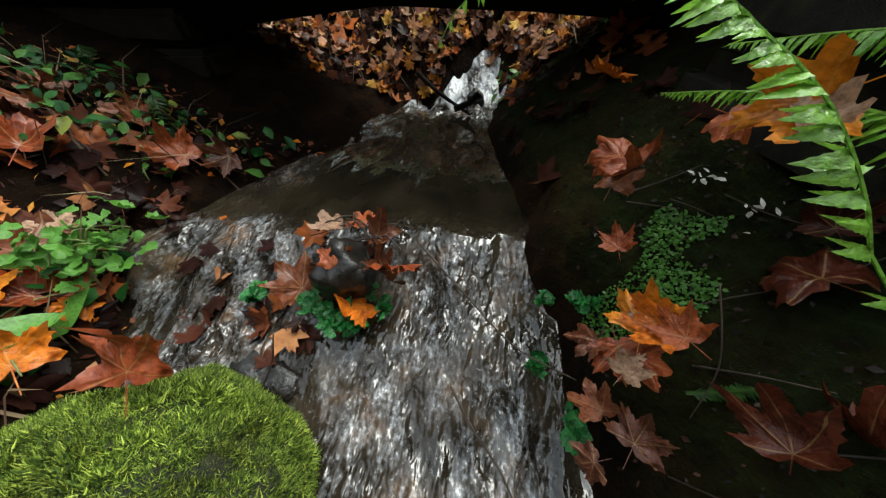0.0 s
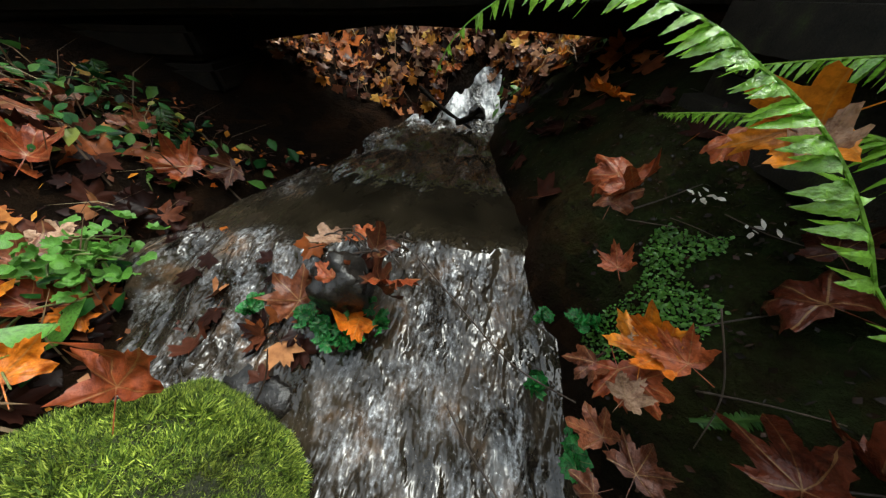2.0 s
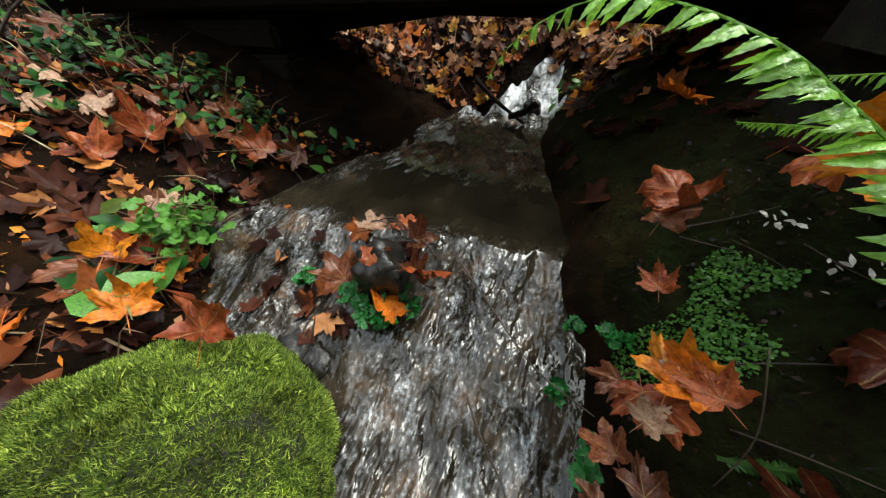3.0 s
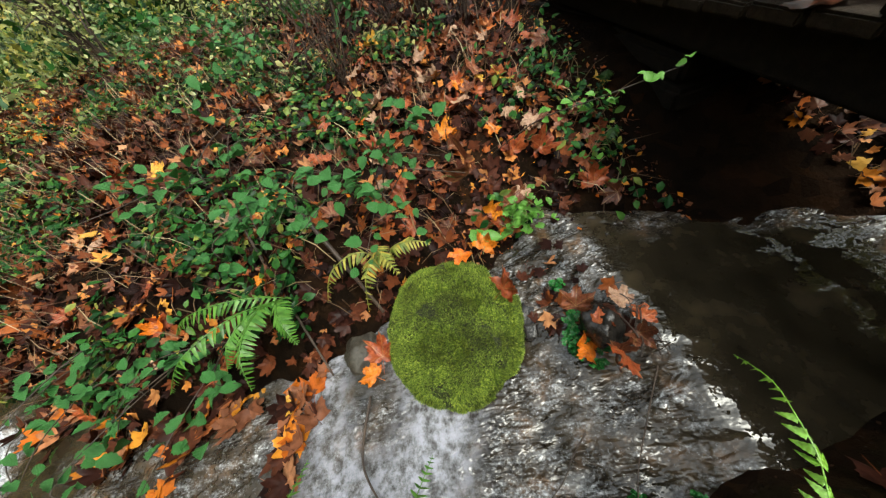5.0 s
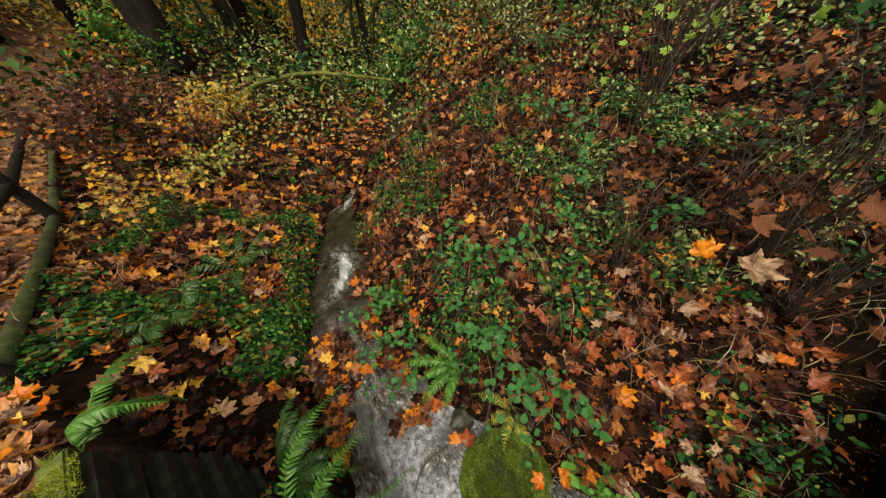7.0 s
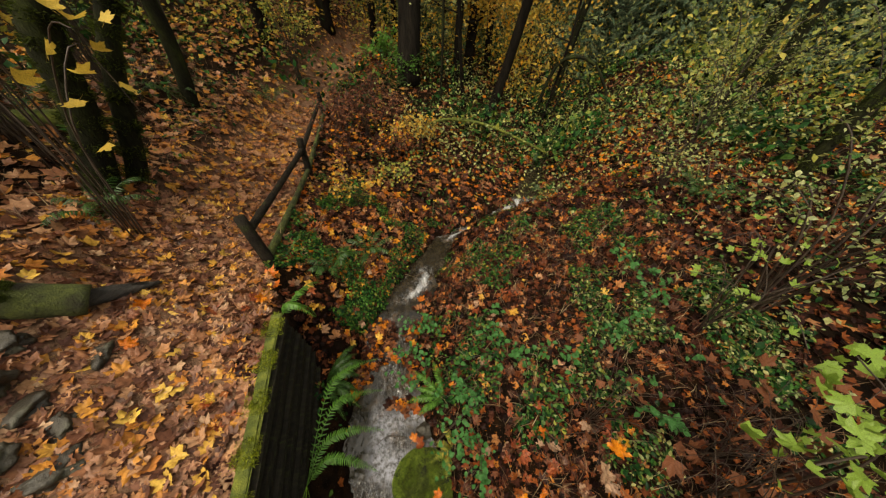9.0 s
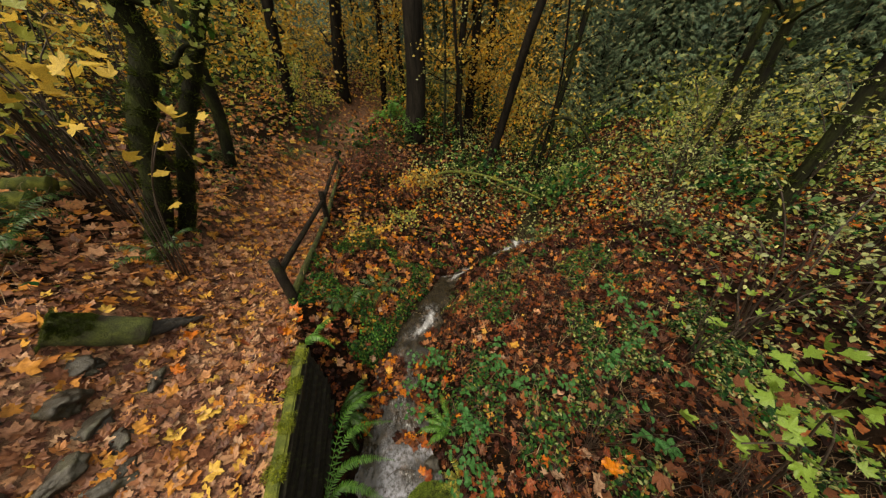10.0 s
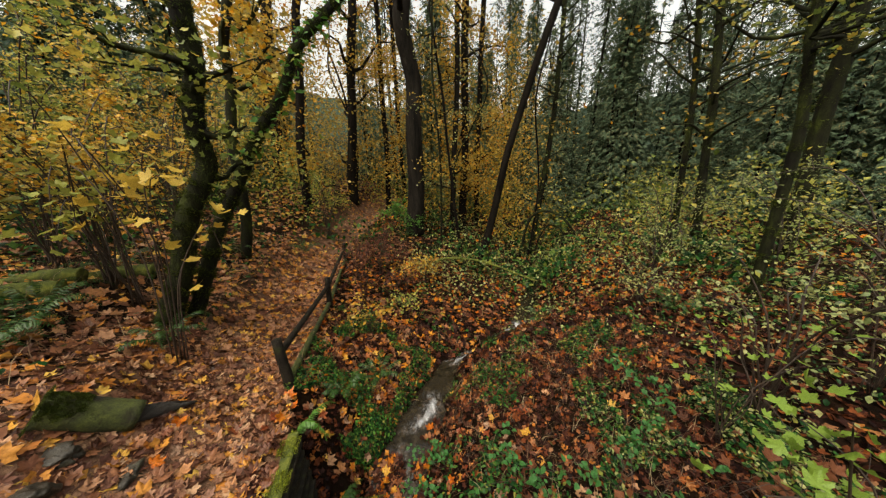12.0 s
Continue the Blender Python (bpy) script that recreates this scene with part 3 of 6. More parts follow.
    z = z + amp * (sines(gx, along, 21, 55) + 0.6 * sines(gx, along, 22, 120)) + 0.008 * foam * (1 - 0.9 * still) * sines(gx, along, 23, 22)
    verts = np.stack([gx, gy, z], -1).reshape(-1, 3)
    nx = len(ts)
    i = (np.arange(len(ys) - 1)[:, None] * nx + np.arange(nx - 1)[None]).ravel()
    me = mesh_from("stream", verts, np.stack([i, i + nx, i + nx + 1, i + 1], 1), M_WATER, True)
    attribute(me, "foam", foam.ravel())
    # where the painted sky reflection lies on the still pool
    attribute(me, "sky_sheen", (np.clip(0.65 + 0.6 * sines(gx, gy, 26, 9), 0.05, 1) * still).ravel())
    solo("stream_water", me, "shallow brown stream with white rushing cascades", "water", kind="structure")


stream()


# ---------------------------------------------------------------- leaves
LOBES = [(0, 1.0), (6, 0.86), (13, 0.86), (18, 0.72), (24, 0.6), (32, 0.72), (38, 0.82), (45, 0.97), (52, 0.82), (60, 0.78), (66, 0.64), (76, 0.55), (90, 0.54), (104, 0.66), (114, 0.47), (150, 0.22)]
LOBES_FINE = [(0, 1.0), (4, 0.87), (10, 0.87), (12, 0.76), (17, 0.73), (18, 0.66), (21, 0.62), (24, 0.58), (27, 0.63), (28, 0.68), (33, 0.71), (35, 0.8), (40, 0.84), (45, 0.98), (50, 0.84),
              (56, 0.8), (58, 0.72), (64, 0.67), (66, 0.6), (72, 0.54), (79, 0.55), (84, 0.58), (88, 0.66), (96, 0.71), (101, 0.6), (109, 0.56), (112, 0.47), (125, 0.4), (150, 0.27)]
LOBES_FAR = [(0, 1.0), (22, 0.6), (46, 0.93), (77, 0.54), (108, 0.62), (150, 0.26)]


def maple(curl, fold, seed, lobes=LOBES, rings=1, stem=True, bend=0.0):
    """A maple leaf of about unit length, its face up, its stem at the origin's back."""
    rng = np.random.RandomState(seed)
    out = [(a, r * rng.uniform(0.92, 1.08)) for a, r in lobes]
    full = [(a, r) for a, r in out] + [(180, 0.1)] + [(360 - a, r * rng.uniform(0.93, 1.07)) for a, r in reversed(out[1:])]
    ang = np.radians([a for a, _ in full])
    rad = np.array([r for _, r in full]) * 0.62
    n = len(full)

    def lift(x, y):
        r = np.hypot(x, y)
        a = np.arctan2(x, y)
        wave = 0.05 * np.sin(7 * x + seed) + (0.13 * np.sin(8 * y + 2 * seed) + 0.11 * np.sin(12 * (x + y) + seed) + 0.07 * np.sin(19 * (x - y) + 3 * seed) if rings > 1 else 0)
        return curl * r**2 + fold * np.abs(x) + 0.05 * np.cos(a * 3.9 * 2) * r + wave * r

    verts = [(0, 0, 0)]
    faces = []
    for k in range(1, rings + 1):
        x, y = np.sin(ang) * rad * k / rings, np.cos(ang) * rad * k / rings
        verts += list(zip(x, y, lift(x, y)))
    for i in range(n):
        j = (i + 1) % n
        faces.append((0, 1 + j, 1 + i))
        for k in range(rings - 1):
            a, b = 1 + k * n, 1 + (k + 1) * n
            faces.append((a + i, a + j, b + j))
            faces.append((a + i, b + j, b + i))
    if stem:
        s = len(verts)
        verts += [(-0.008, 0, 0.004), (0.008, 0, 0.004), (0.052, -0.42, 0.05), (0.042, -0.42, 0.05)]
        faces += [(s, s + 1, s + 2), (s, s + 2, s + 3)]
    verts = np.array(verts)
    if bend:
        u = verts[:, 0] * math.cos(seed) + verts[:, 1] * math.sin(seed)
        off = np.sin(u * bend) / bend - u
        verts = verts + np.stack([off * math.cos(seed), off * math.sin(seed), (1 - np.cos(u * bend)) / bend], 1)
    return verts, np.array(faces)


def ovate(fold, droop, width=0.55, n=3, teeth=0.0):
    """A simple pointed leaf of unit length."""
    verts, faces = [(0, 0, 0)], []
    for k in range(1, n + 1):
        t = k / (n + 1)
        w = width * 0.5 * math.sin(math.pi * t**0.8) ** 0.9 * (1 + teeth * (-1) ** k)
        z = -droop * t * t
        rib = 0.28 * teeth * (-1) ** k
        verts += [(-w, t, z + fold * w + rib), (0, t, z), (w, t, z + fold * w + rib)]
    verts.append((0, 1, -droop))
    faces += [(0, 2, 1), (0, 3, 2)]
    for k in range(n - 1):
        a, b = 1 + 3 * k, 4 + 3 * k
        faces += [(a, a + 1, b + 1), (a, b + 1, b), (a + 1, a + 2, b + 2), (a + 1, b + 2, b + 1)]
    a, e = 1 + 3 * (n - 1), 1 + 3 * n
    faces += [(a, a + 1, e), (a + 1, a + 2, e)]
    return np.array(verts), np.array(faces)


MAPLES = [maple(c, f, s) for s, (c, f) in enumerate([(0.1, 0.1), (0.5, -0.1), (-0.35, 0.15), (0.25, 0.45), (-0.2, -0.35), (0.9, 0.1), (0.0, 0.8)])]
MAPLES_FAR = [maple(c, f, s, LOBES_FAR, 1, False) for s, (c, f) in enumerate([(0.1, 0.1), (0.5, -0.2), (-0.35, 0.3), (0.25, 0.5)])]
OVATES = [ovate(0.25, 0.2), ovate(-0.1, 0.35), ovate(0.4, 0.05)]
LIGHT_OVATES = [ovate(0.3, 0.2, 0.6, 2), ovate(-0.15, 0.4, 0.7, 2), ovate(0.5, 0.1, 0.5, 2)]
SMALL = [ovate(0.2, 0.2, 0.7, 1), ovate(-0.2, 0.3, 0.6, 1)]


def frames_of(normal, yaw):
    """Turns that lay +z along the normals, after a turn about it."""
    n = normal / np.linalg.norm(normal, axis=1, keepdims=True)
    h = np.stack([np.cos(yaw), np.sin(yaw), 0 * yaw], 1)
    x = h - (h * n).sum(1, keepdims=True) * n
    x /= np.linalg.norm(x, axis=1, keepdims=True) + 1e-9
    return np.stack([x, np.cross(n, x), n], 2)


def strew(templates, pos, normal, yaw, size, seed=0):
    """Many leaves as vertices and triangles."""
    rng = np.random.RandomState(seed)
    pick = rng.randint(0, len(templates), len(pos))
    turn = frames_of(normal, yaw)
    vs, fs, n = [], [], 0
    for k, (tv, tf) in enumerate(templates):
        m = np.where(pick == k)[0]
        if not len(m):
            continue
        v = np.einsum("mij,vj->mvi", turn[m], tv) * size[m][:, None, None] + pos[m][:, None]
        vs.append(v.reshape(-1, 3))
        fs.append((tf[None] + (np.arange(len(m)) * len(tv))[:, None, None] + n).reshape(-1, 3))
        n += len(m) * len(tv)
    return np.concatenate(vs), np.concatenate(fs)


def land_normal(x, y):
    e = 0.06
    gx = (ground(x + e, y) - ground(x - e, y)) / (2 * e)
    gy = (ground(x, y + e) - ground(x, y - e)) / (2 * e)
    return np.stack([-np.clip(gx, -1.3, 1.3), -np.clip(gy, -1.3, 1.3), np.ones_like(gx)], 1)


def wet(x, y, margin=0.0):
    return np.abs(x - stream_mid(y)) < stream_half(y) + margin


def at_wall(x, y):
    return (np.abs(x - edge_line(y)) < 0.10) & (y > -1.6) & (y < 1.0)


def under_bridge(x, y):
    return (y > 0.74) & (y < 1.27) & (x < 1.2) & (x > -2.7)


def litter(name, area, count, size, seed, templates, mat, label, keep=None, tilt=0.4, raise_by=0.02):
    rng = np.random.RandomState(seed)
    x = rng.uniform(area[0], area[1], count)
    y = rng.uniform(area[2], area[3], count)
    ok = (~wet(x, y, 0.02) | (y > 1.5)) & ~at_wall(x, y) & (~under_bridge(x, y) | (name == "sodden_leaves"))
    if keep is not None:
        ok &= rng.uniform(0, 1, count) < keep(x, y)
    x, y = x[ok], y[ok]
    n = land_normal(x, y) + rng.normal(0, tilt, (len(x), 3)) * (1, 1, 0.3)
    s = rng.uniform(size[0], size[1], len(x))
    pos = np.stack([x, y, ground(x, y) + raise_by * rng.uniform(0.2, 1.3, len(x))], 1)
    v, f = strew(templates, pos, n, rng.uniform(0, 6.28, len(x)), s, seed)
    return solo(name, mesh_from(name, v, f, mat), label, "leaves", kind="stuff")


# leaves thin out towards the bridge to stand in for its shade
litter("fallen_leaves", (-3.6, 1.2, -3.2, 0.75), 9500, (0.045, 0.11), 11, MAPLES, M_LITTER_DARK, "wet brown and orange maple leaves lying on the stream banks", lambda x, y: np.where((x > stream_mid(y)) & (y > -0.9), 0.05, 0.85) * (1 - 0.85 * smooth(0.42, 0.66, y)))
litter("fallen_leaves", (-2.2, 2.0, 1.22, 3.2), 7000, (0.035, 0.08), 12, MAPLES, M_LITTER, "brown maple leaves covering the hillside above the bridge", lambda x, y: smooth(-2.3, -1.4, x) * smooth(2.1, 1.4, x) * (0.35 + 0.65 * smooth(3.2, 2.2, y)), 0.4, 0.03)
litter("fallen_leaves", (-4.5, -0.5, -5.0, -2.4), 2500, (0.07, 0.17), 13, MAPLES, M_LITTER_DARK, "dark brown maple leaves on the valley floor")
litter("fallen_leaves", (-0.5, 2.2, -5.0, -2.4), 1500, (0.08, 0.18), 29, MAPLES, M_LITTER, "orange and brown maple leaves below the fence", lambda x, y: 1 - 0.9 * on_path(x, y))
litter("fallen_leaves", (-4.5, -0.5, -5.0, -0.8), 260, (0.07, 0.16), 30, MAPLES, M_PATH_LITTER, "tan and orange maple leaves scattered over the valley floor")
litter("fallen_leaves", (-9, 2.5, -9.5, -4.6), 7000, (0.09, 0.21), 23, MAPLES_FAR, M_LITTER, "orange and brown maple leaves along the stream", lambda x, y: 1 - 0.9 * on_path(x, y))
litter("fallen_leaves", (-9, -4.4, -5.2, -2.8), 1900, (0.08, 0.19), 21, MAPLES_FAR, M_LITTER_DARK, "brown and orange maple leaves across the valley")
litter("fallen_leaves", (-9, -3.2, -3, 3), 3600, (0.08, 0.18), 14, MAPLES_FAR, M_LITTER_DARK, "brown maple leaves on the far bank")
litter("path_leaves", (0.5, 4.5, -9, 1.2), 10500, (0.06, 0.16), 15, MAPLES, M_PATH_LITTER, "orange and tan maple leaves trodden on the path", lambda x, y: (x > edge_line(y) + 0.03) * (0.5 + 0.5 * on_path(x, y)), 0.22, 0.012)
litter("path_leaves", (0.8, 3.8, -3.4, 0.9), 5200, (0.05, 0.12), 65, MAPLES, M_PATH_OLD, "old pinkish brown leaves matted on the path", lambda x, y: (x > edge_line(y) + 0.03) * 1.0, 0.16, 0.01)
litter("fallen_leaves", (0.0, 1.9, -6.0, -1.6), 750, (0.07, 0.16), 20, MAPLES, M_PATH_LITTER, "orange and tan maple leaves between the stream and the fence", lambda x, y: 1 - 0.9 * on_path(x, y))
litter("fallen_leaves", (-1.3, 1.3, 1.3, 2.6), 1600, (0.035, 0.07), 22, MAPLES, M_PATH_LITTER, "tan and orange maple leaves on the slope above the bridge", None, 0.4, 0.05)
litter("fallen_leaves", (-0.35, 0.14, 1.44, 2.5), 520, (0.035, 0.075), 27, MAPLES, M_PATH_LITTER, "brown maple leaves heaped above the small fall", lambda x, y: np.where((y < 1.56) & (np.abs(x - stream_mid(y)) < 0.1), 0.0, 1.0), 0.4, 0.09)
litter("sodden_leaves", (0.1, 0.55, 0.72, 1.3), 60, (0.04, 0.1), 28, MAPLES, M_LITTER_DARK, "dark brown leaves on the bare banks under the bridge", None, 0.3, 0.02)
litter("path_leaves", (-6.0, -2.2, 0.9, 3.6), 1500, (0.07, 0.16), 24, MAPLES, M_PATH_LITTER, "tan and orange maple leaves on the path beyond the bridge", None, 0.2, 0.03)
litter("fallen_leaves", (-10, 10, 1.4, 12), 11000, (0.07, 0.17), 25, MAPLES_FAR, M_LITTER, "brown and orange leaves on the slopes beyond the bridge", None, 0.35, 0.03)
litter("path_leaves", (1.5, 5.0, 0.6, 4.5), 900, (0.08, 0.18), 26, MAPLES_FAR, M_PATH_LITTER, "tan maple leaves where the path meets the bridge", None, 0.25, 0.02)
litter("path_leaves", (0, 9, -24, -9), 5200, (0.12, 0.24), 16, MAPLES_FAR, M_PATH_LITTER, "orange maple leaves on the rising path", None, 0.3, 0.02)
litter("fallen_leaves", (-22, 0, -30, -9), 9000, (0.14, 0.26), 17, MAPLES_FAR, M_LITTER, "orange and brown leaves under the far trees", None, 0.4, 0.03)
litter("fallen_leaves", (2.5, 14, -9, 2), 5000, (0.12, 0.24), 18, MAPLES_FAR, M_PATH_LITTER, "tan and orange leaves beyond the path", None, 0.4, 0.03)
litter("fallen_leaves", (-20, -9, -9, 4), 3000, (0.14, 0.26), 19, MAPLES_FAR, M_LITTER, "brown leaves under the far shrubs", None, 0.4, 0.03)


def floating(name, area, count, size, seed, label, share, mat):
    """Leaves that lie in the shallow water."""
    rng = np.random.RandomState(seed)
    x, y = rng.uniform(area[0], area[1], count), rng.uniform(area[2], area[3], count)
    patch = sines(x, y, 55, 5.0) + 0.5 * sines(x, y, 56, 14)
    ok = wet(x, y, 0.03) & (patch > share)
    x, y = x[ok], y[ok]
    pos = np.stack([x, y, water_level(x, y) + rng.uniform(-0.002, 0.025, len(x))], 1)
    nor = rng.normal(0, 0.3, (len(x), 3)) * (1, 1, 0) + (0, 0, 1)
    v, f = strew(MAPLES, pos, nor, rng.uniform(0, 6.28, len(x)), rng.uniform(size[0], size[1], len(x)), seed)
    solo(name, mesh_from(name, v, f, mat), label, "leaves", kind="stuff")


floating("floating_leaves", (-0.6, 0.7, -2.3, -0.75), 1100, (0.07, 0.15), 51, "wet brown leaves lodged in the shallow stream", -0.05, M_LITTER)
def debris(name, area, count, size, seed, mat, label):
    """Small broken bits of leaf and twig on bare soil."""
    rng = np.random.RandomState(seed)
    x, y = rng.uniform(area[0], area[1], count), rng.uniform(area[2], area[3], count)
    ok = ~wet(x, y, -0.01) & ~at_wall(x, y)
    x, y = x[ok], y[ok]
    pos = np.stack([x, y, ground(x, y) + rng.uniform(0.0, 0.012, len(x))], 1)
    nor = land_normal(x, y) + rng.normal(0, 0.5, (len(x), 3))
    v, f = strew([ovate(0.2, 0.2, 0.7, 1), ovate(-0.3, 0.4, 0.25, 1), ovate(0.1, 0.1, 0.1, 1)], pos, nor, rng.uniform(0, 6.28, len(x)), rng.uniform(size[0], size[1], len(x)) ** 1.0, seed)
    solo(name, mesh_from(name, v, f, mat), label, "leaf litter", kind="stuff")


debris("leaf_crumbs", (0.12, 0.85, -1.2, 0.85), 9000, (0.004, 0.013), 57, M_MULCH, "broken brown leaf bits, darkened for shade, on the bank below the wall")
debris("leaf_crumbs", (-2.2, -0.35, -0.6, 0.85), 4000, (0.01, 0.035), 58, M_LITTER, "broken brown leaf bits between the leaves")
floating("floating_leaves", (-0.75, 0.25, -0.15, 0.42), 110, (0.045, 0.09), 53, "brown leaves pressed under the running water", 0.3, M_LITTER_DARK)
floating("floating_leaves", (-3.4, 0.3, -6.0, -2.3), 700, (0.07, 0.15), 52, "wet brown leaves lodged in the stream", 0.7, M_LITTER)


def cover(name, area, count, size, seed, templates, mat, label, amount, height):
    """Low green plants in patches."""
    rng = np.random.RandomState(seed)
    x = rng.uniform(area[0], area[1], count)
    y = rng.uniform(area[2], area[3], count)
    patch = smooth(0.0, 0.55, sines(x, y, 77, 3.2) + 0.7 * sines(x, y, 78, 9))
    ok = ~wet(x, y, -0.02) & ~at_wall(x, y) & ~(under_bridge(x, y) & (y > 0.86)) & (rng.uniform(0, 1, count) < patch * amount(x, y))
    x, y = x[ok], y[ok]
    n = land_normal(x, y) + rng.normal(0, 0.5, (len(x), 3)) * (1, 1, 0.3)
    pos = np.stack([x, y, ground(x, y) + height * rng.uniform(0.15, 1.0, len(x)) ** 1.3], 1)
    v, f = strew(templates, pos, n, rng.uniform(0, 6.28, len(x)), rng.uniform(size[0], size[1], len(x)), seed)
    return solo(name, mesh_from(name, v, f, mat), label, "ground cover", kind="stuff")


def dry_stems(name, area, count, length, seed, mat, label, amount):
    """Thin dead stalks and grass blades, bent over."""
    rng = np.random.RandomState(seed)
    x, y = rng.uniform(area[0], area[1], count), rng.uniform(area[2], area[3], count)
    ok = ~wet(x, y, 0.02) & ~at_wall(x, y) & ~under_bridge(x, y) & (rng.uniform(0, 1, count) < amount(x, y))
    x, y = x[ok], y[ok]
    m = len(x)
    p0 = np.stack([x, y, ground(x, y)], 1)
    a, ln = rng.uniform(0, 6.28, m), rng.uniform(length[0], length[1], m)
    lean = rng.uniform(0.2, 1.2, m)
    d = np.stack([np.cos(a) * lean, np.sin(a) * lean, np.ones(m)], 1) * ln[:, None] / np.sqrt(1 + lean**2)[:, None]
    side = np.stack([-np.sin(a), np.cos(a), 0 * a], 1) * rng.uniform(0.0012, 0.0028, m)[:, None]
    bow = np.stack([np.cos(a), np.sin(a), -0.8 + 0 * a], 1) * (ln * 0.25)[:, None]
    rows = [p0 - side, p0 + side, p0 + d * 0.5 + side, p0 + d * 0.5 - side, p0 + d + bow]
    v = np.stack(rows, 1).reshape(-1, 3)
    f = (np.array([(0, 1, 2), (0, 2, 3), (3, 2, 4)])[None] + (np.arange(m) * 5)[:, None, None]).reshape(-1, 3)
    return solo(name, mesh_from(name, v, f, mat), label, "dead stems", kind="stuff")


def no_path(x, y):
    return 1 - np.clip(1.2 * on_path(x, y), 0, 1)


# green cover also thins near the bridge, in place of its shade
cover("ground_cover", (-4.5, 1.6, -4.5, 1.0), 46000, (0.03, 0.065), 31, LIGHT_OVATES, M_IVY, "dark green ivy and bramble leaves on the banks", lambda x, y: no_path(x, y) * (0.3 + 0.7 * smooth(0.5, -0.6, y)) * smooth(0.85, 0.55, y) * np.where((x > stream_mid(y)) & (y > -0.95), 0.03, 1.0), 0.10)
cover("ground_cover", (-1.7, -0.85, 0.35, 0.75), 300, (0.02, 0.04), 39, OVATES, M_IVY, "dark green ivy leaves on the bank beside the bridge", lambda x, y: 0 * x + 1.0, 0.12)
cover("ground_cover", (-0.5, 0.6, -2.2, -0.95), 1800, (0.035, 0.07), 36, OVATES, M_IVY, "green leaves growing along the stream edge", no_path, 0.08)
dry_stems("dead_stems", (-4.5, -0.5, -3.5, 0.8), 3200, (0.08, 0.3), 61, M_STRAW, "thin dead stalks among the leaves on the bank", lambda x, y: no_path(x, y))
dry_stems("dead_stems", (-10, 2.2, -12, -2.5), 3500, (0.12, 0.5), 62, M_STRAW, "thin dead stalks on the valley floor", no_path)
dry_stems("dead_stems", (-2.0, 1.5, 1.25, 3.0), 1200, (0.06, 0.25), 63, M_STRAW, "thin dead stalks on the slope above the bridge", lambda x, y: 0 * x + 1)
dry_stems("dead_stems", (2.8, 7, -9, 0), 3000, (0.1, 0.5), 64, M_STRAW, "thin dead stalks beside the path", no_path)
cover("ground_cover", (-5.0, -1.3, -3.5, 0.4), 9000, (0.025, 0.055), 37, LIGHT_OVATES, M_CANOPY_PALE, "pale green weeds and grass on the bank", lambda x, y: 0.7 * smooth(-1.6, -2.6, x) * smooth(-2.4, -1.4, y), 0.16)
cover("ground_cover", (0.1, 1.6, -5.5, -1.7), 3000, (0.03, 0.06), 38, LIGHT_OVATES, M_HERB, "fresh green leaves beside the fence", no_path, 0.12)
cover("ground_cover", (0.0, 1.9, -5.5, -1.3), 16000, (0.028, 0.058), 66, LIGHT_OVATES, M_IVY, "dense green ivy between the stream and the fence", no_path, 0.13)
cover("ground_cover", (-14, 3.5, -14, -3.5), 19000, (0.045, 0.1), 32, LIGHT_OVATES, M_IVY, "green ground cover among leaves on the valley floor", no_path, 0.14)
cover("ground_cover", (-16, -3.5, -5, 3), 13000, (0.05, 0.1), 33, LIGHT_OVATES, M_IVY, "green ground cover on the far bank", no_path, 0.16)
cover("ground_cover", (0.04, 0.9, 1.3, 2.4), 4200, (0.025, 0.05), 44, OVATES, M_FERN_MID, "bright green leaves beside the small fall", lambda x, y: 0.8, 0.15)
cover("ground_cover", (0.05, 1.4, 1.28, 2.6), 5000, (0.03, 0.06), 34, OVATES, M_HERB, "bright green plants on the slope above the bridge", lambda x, y: 0.2 + 0.8 * smooth(0.0, 0.3, x), 0.16)
cover("ground_cover", (0.06, 0.6, 1.34, 1.9), 1500, (0.02, 0.045), 45, OVATES, M_HERB, "bright green herbs beside the small fall", lambda x, y: 0 * x + 1.0, 0.13)
cover("ground_cover", (3.0, 12, -14, 1), 9000, (0.05, 0.12), 35, LIGHT_OVATES, M_IVY, "green plants at the foot of the wood", no_path, 0.2)


# ---------------------------------------------------------------- the mossy boulder and other stones
M_BOULDER = rough_surface("mossed_stone", [(0.3, (0.01, 0.01, 0.005)), (0.5, (0.022, 0.026, 0.007)), (0.65, (0.036, 0.045, 0.01)), (0.78, (0.04, 0.036, 0.026))], 7, 90, 0.85, 1.0, 0.012)


def stone_mesh(name, radii, seed, mat, rough=0.18, detail=3, flat=0.0):
    bm = bmesh.new()
    bmesh.ops.create_icosphere(bm, subdivisions=detail, radius=1.0)
    off = Vector((seed * 3.1, seed * 1.7, seed * 2.3))
    for v in bm.verts:
        d = v.co.normalized()
        r = 1 + rough * noise.noise(d * 1.3 + off) + 0.45 * rough * noise.noise(d * 3.1 + off) + (0.18 + 0.35 * (detail > 4)) * rough * noise.noise(d * 9 + off)
        v.co = Vector((d.x * radii[0], d.y * radii[1], d.z * radii[2])) * r
        if flat and v.co.z > flat:
            v.co.z = flat + (v.co.z - flat) * 0.3
    me = bpy.data.meshes.new(name)
    bm.to_mesh(me)
    bm.free()
    me.materials.append(mat)
    me.polygons.foreach_set("use_smooth", np.ones(len(me.polygons), bool))
    return me


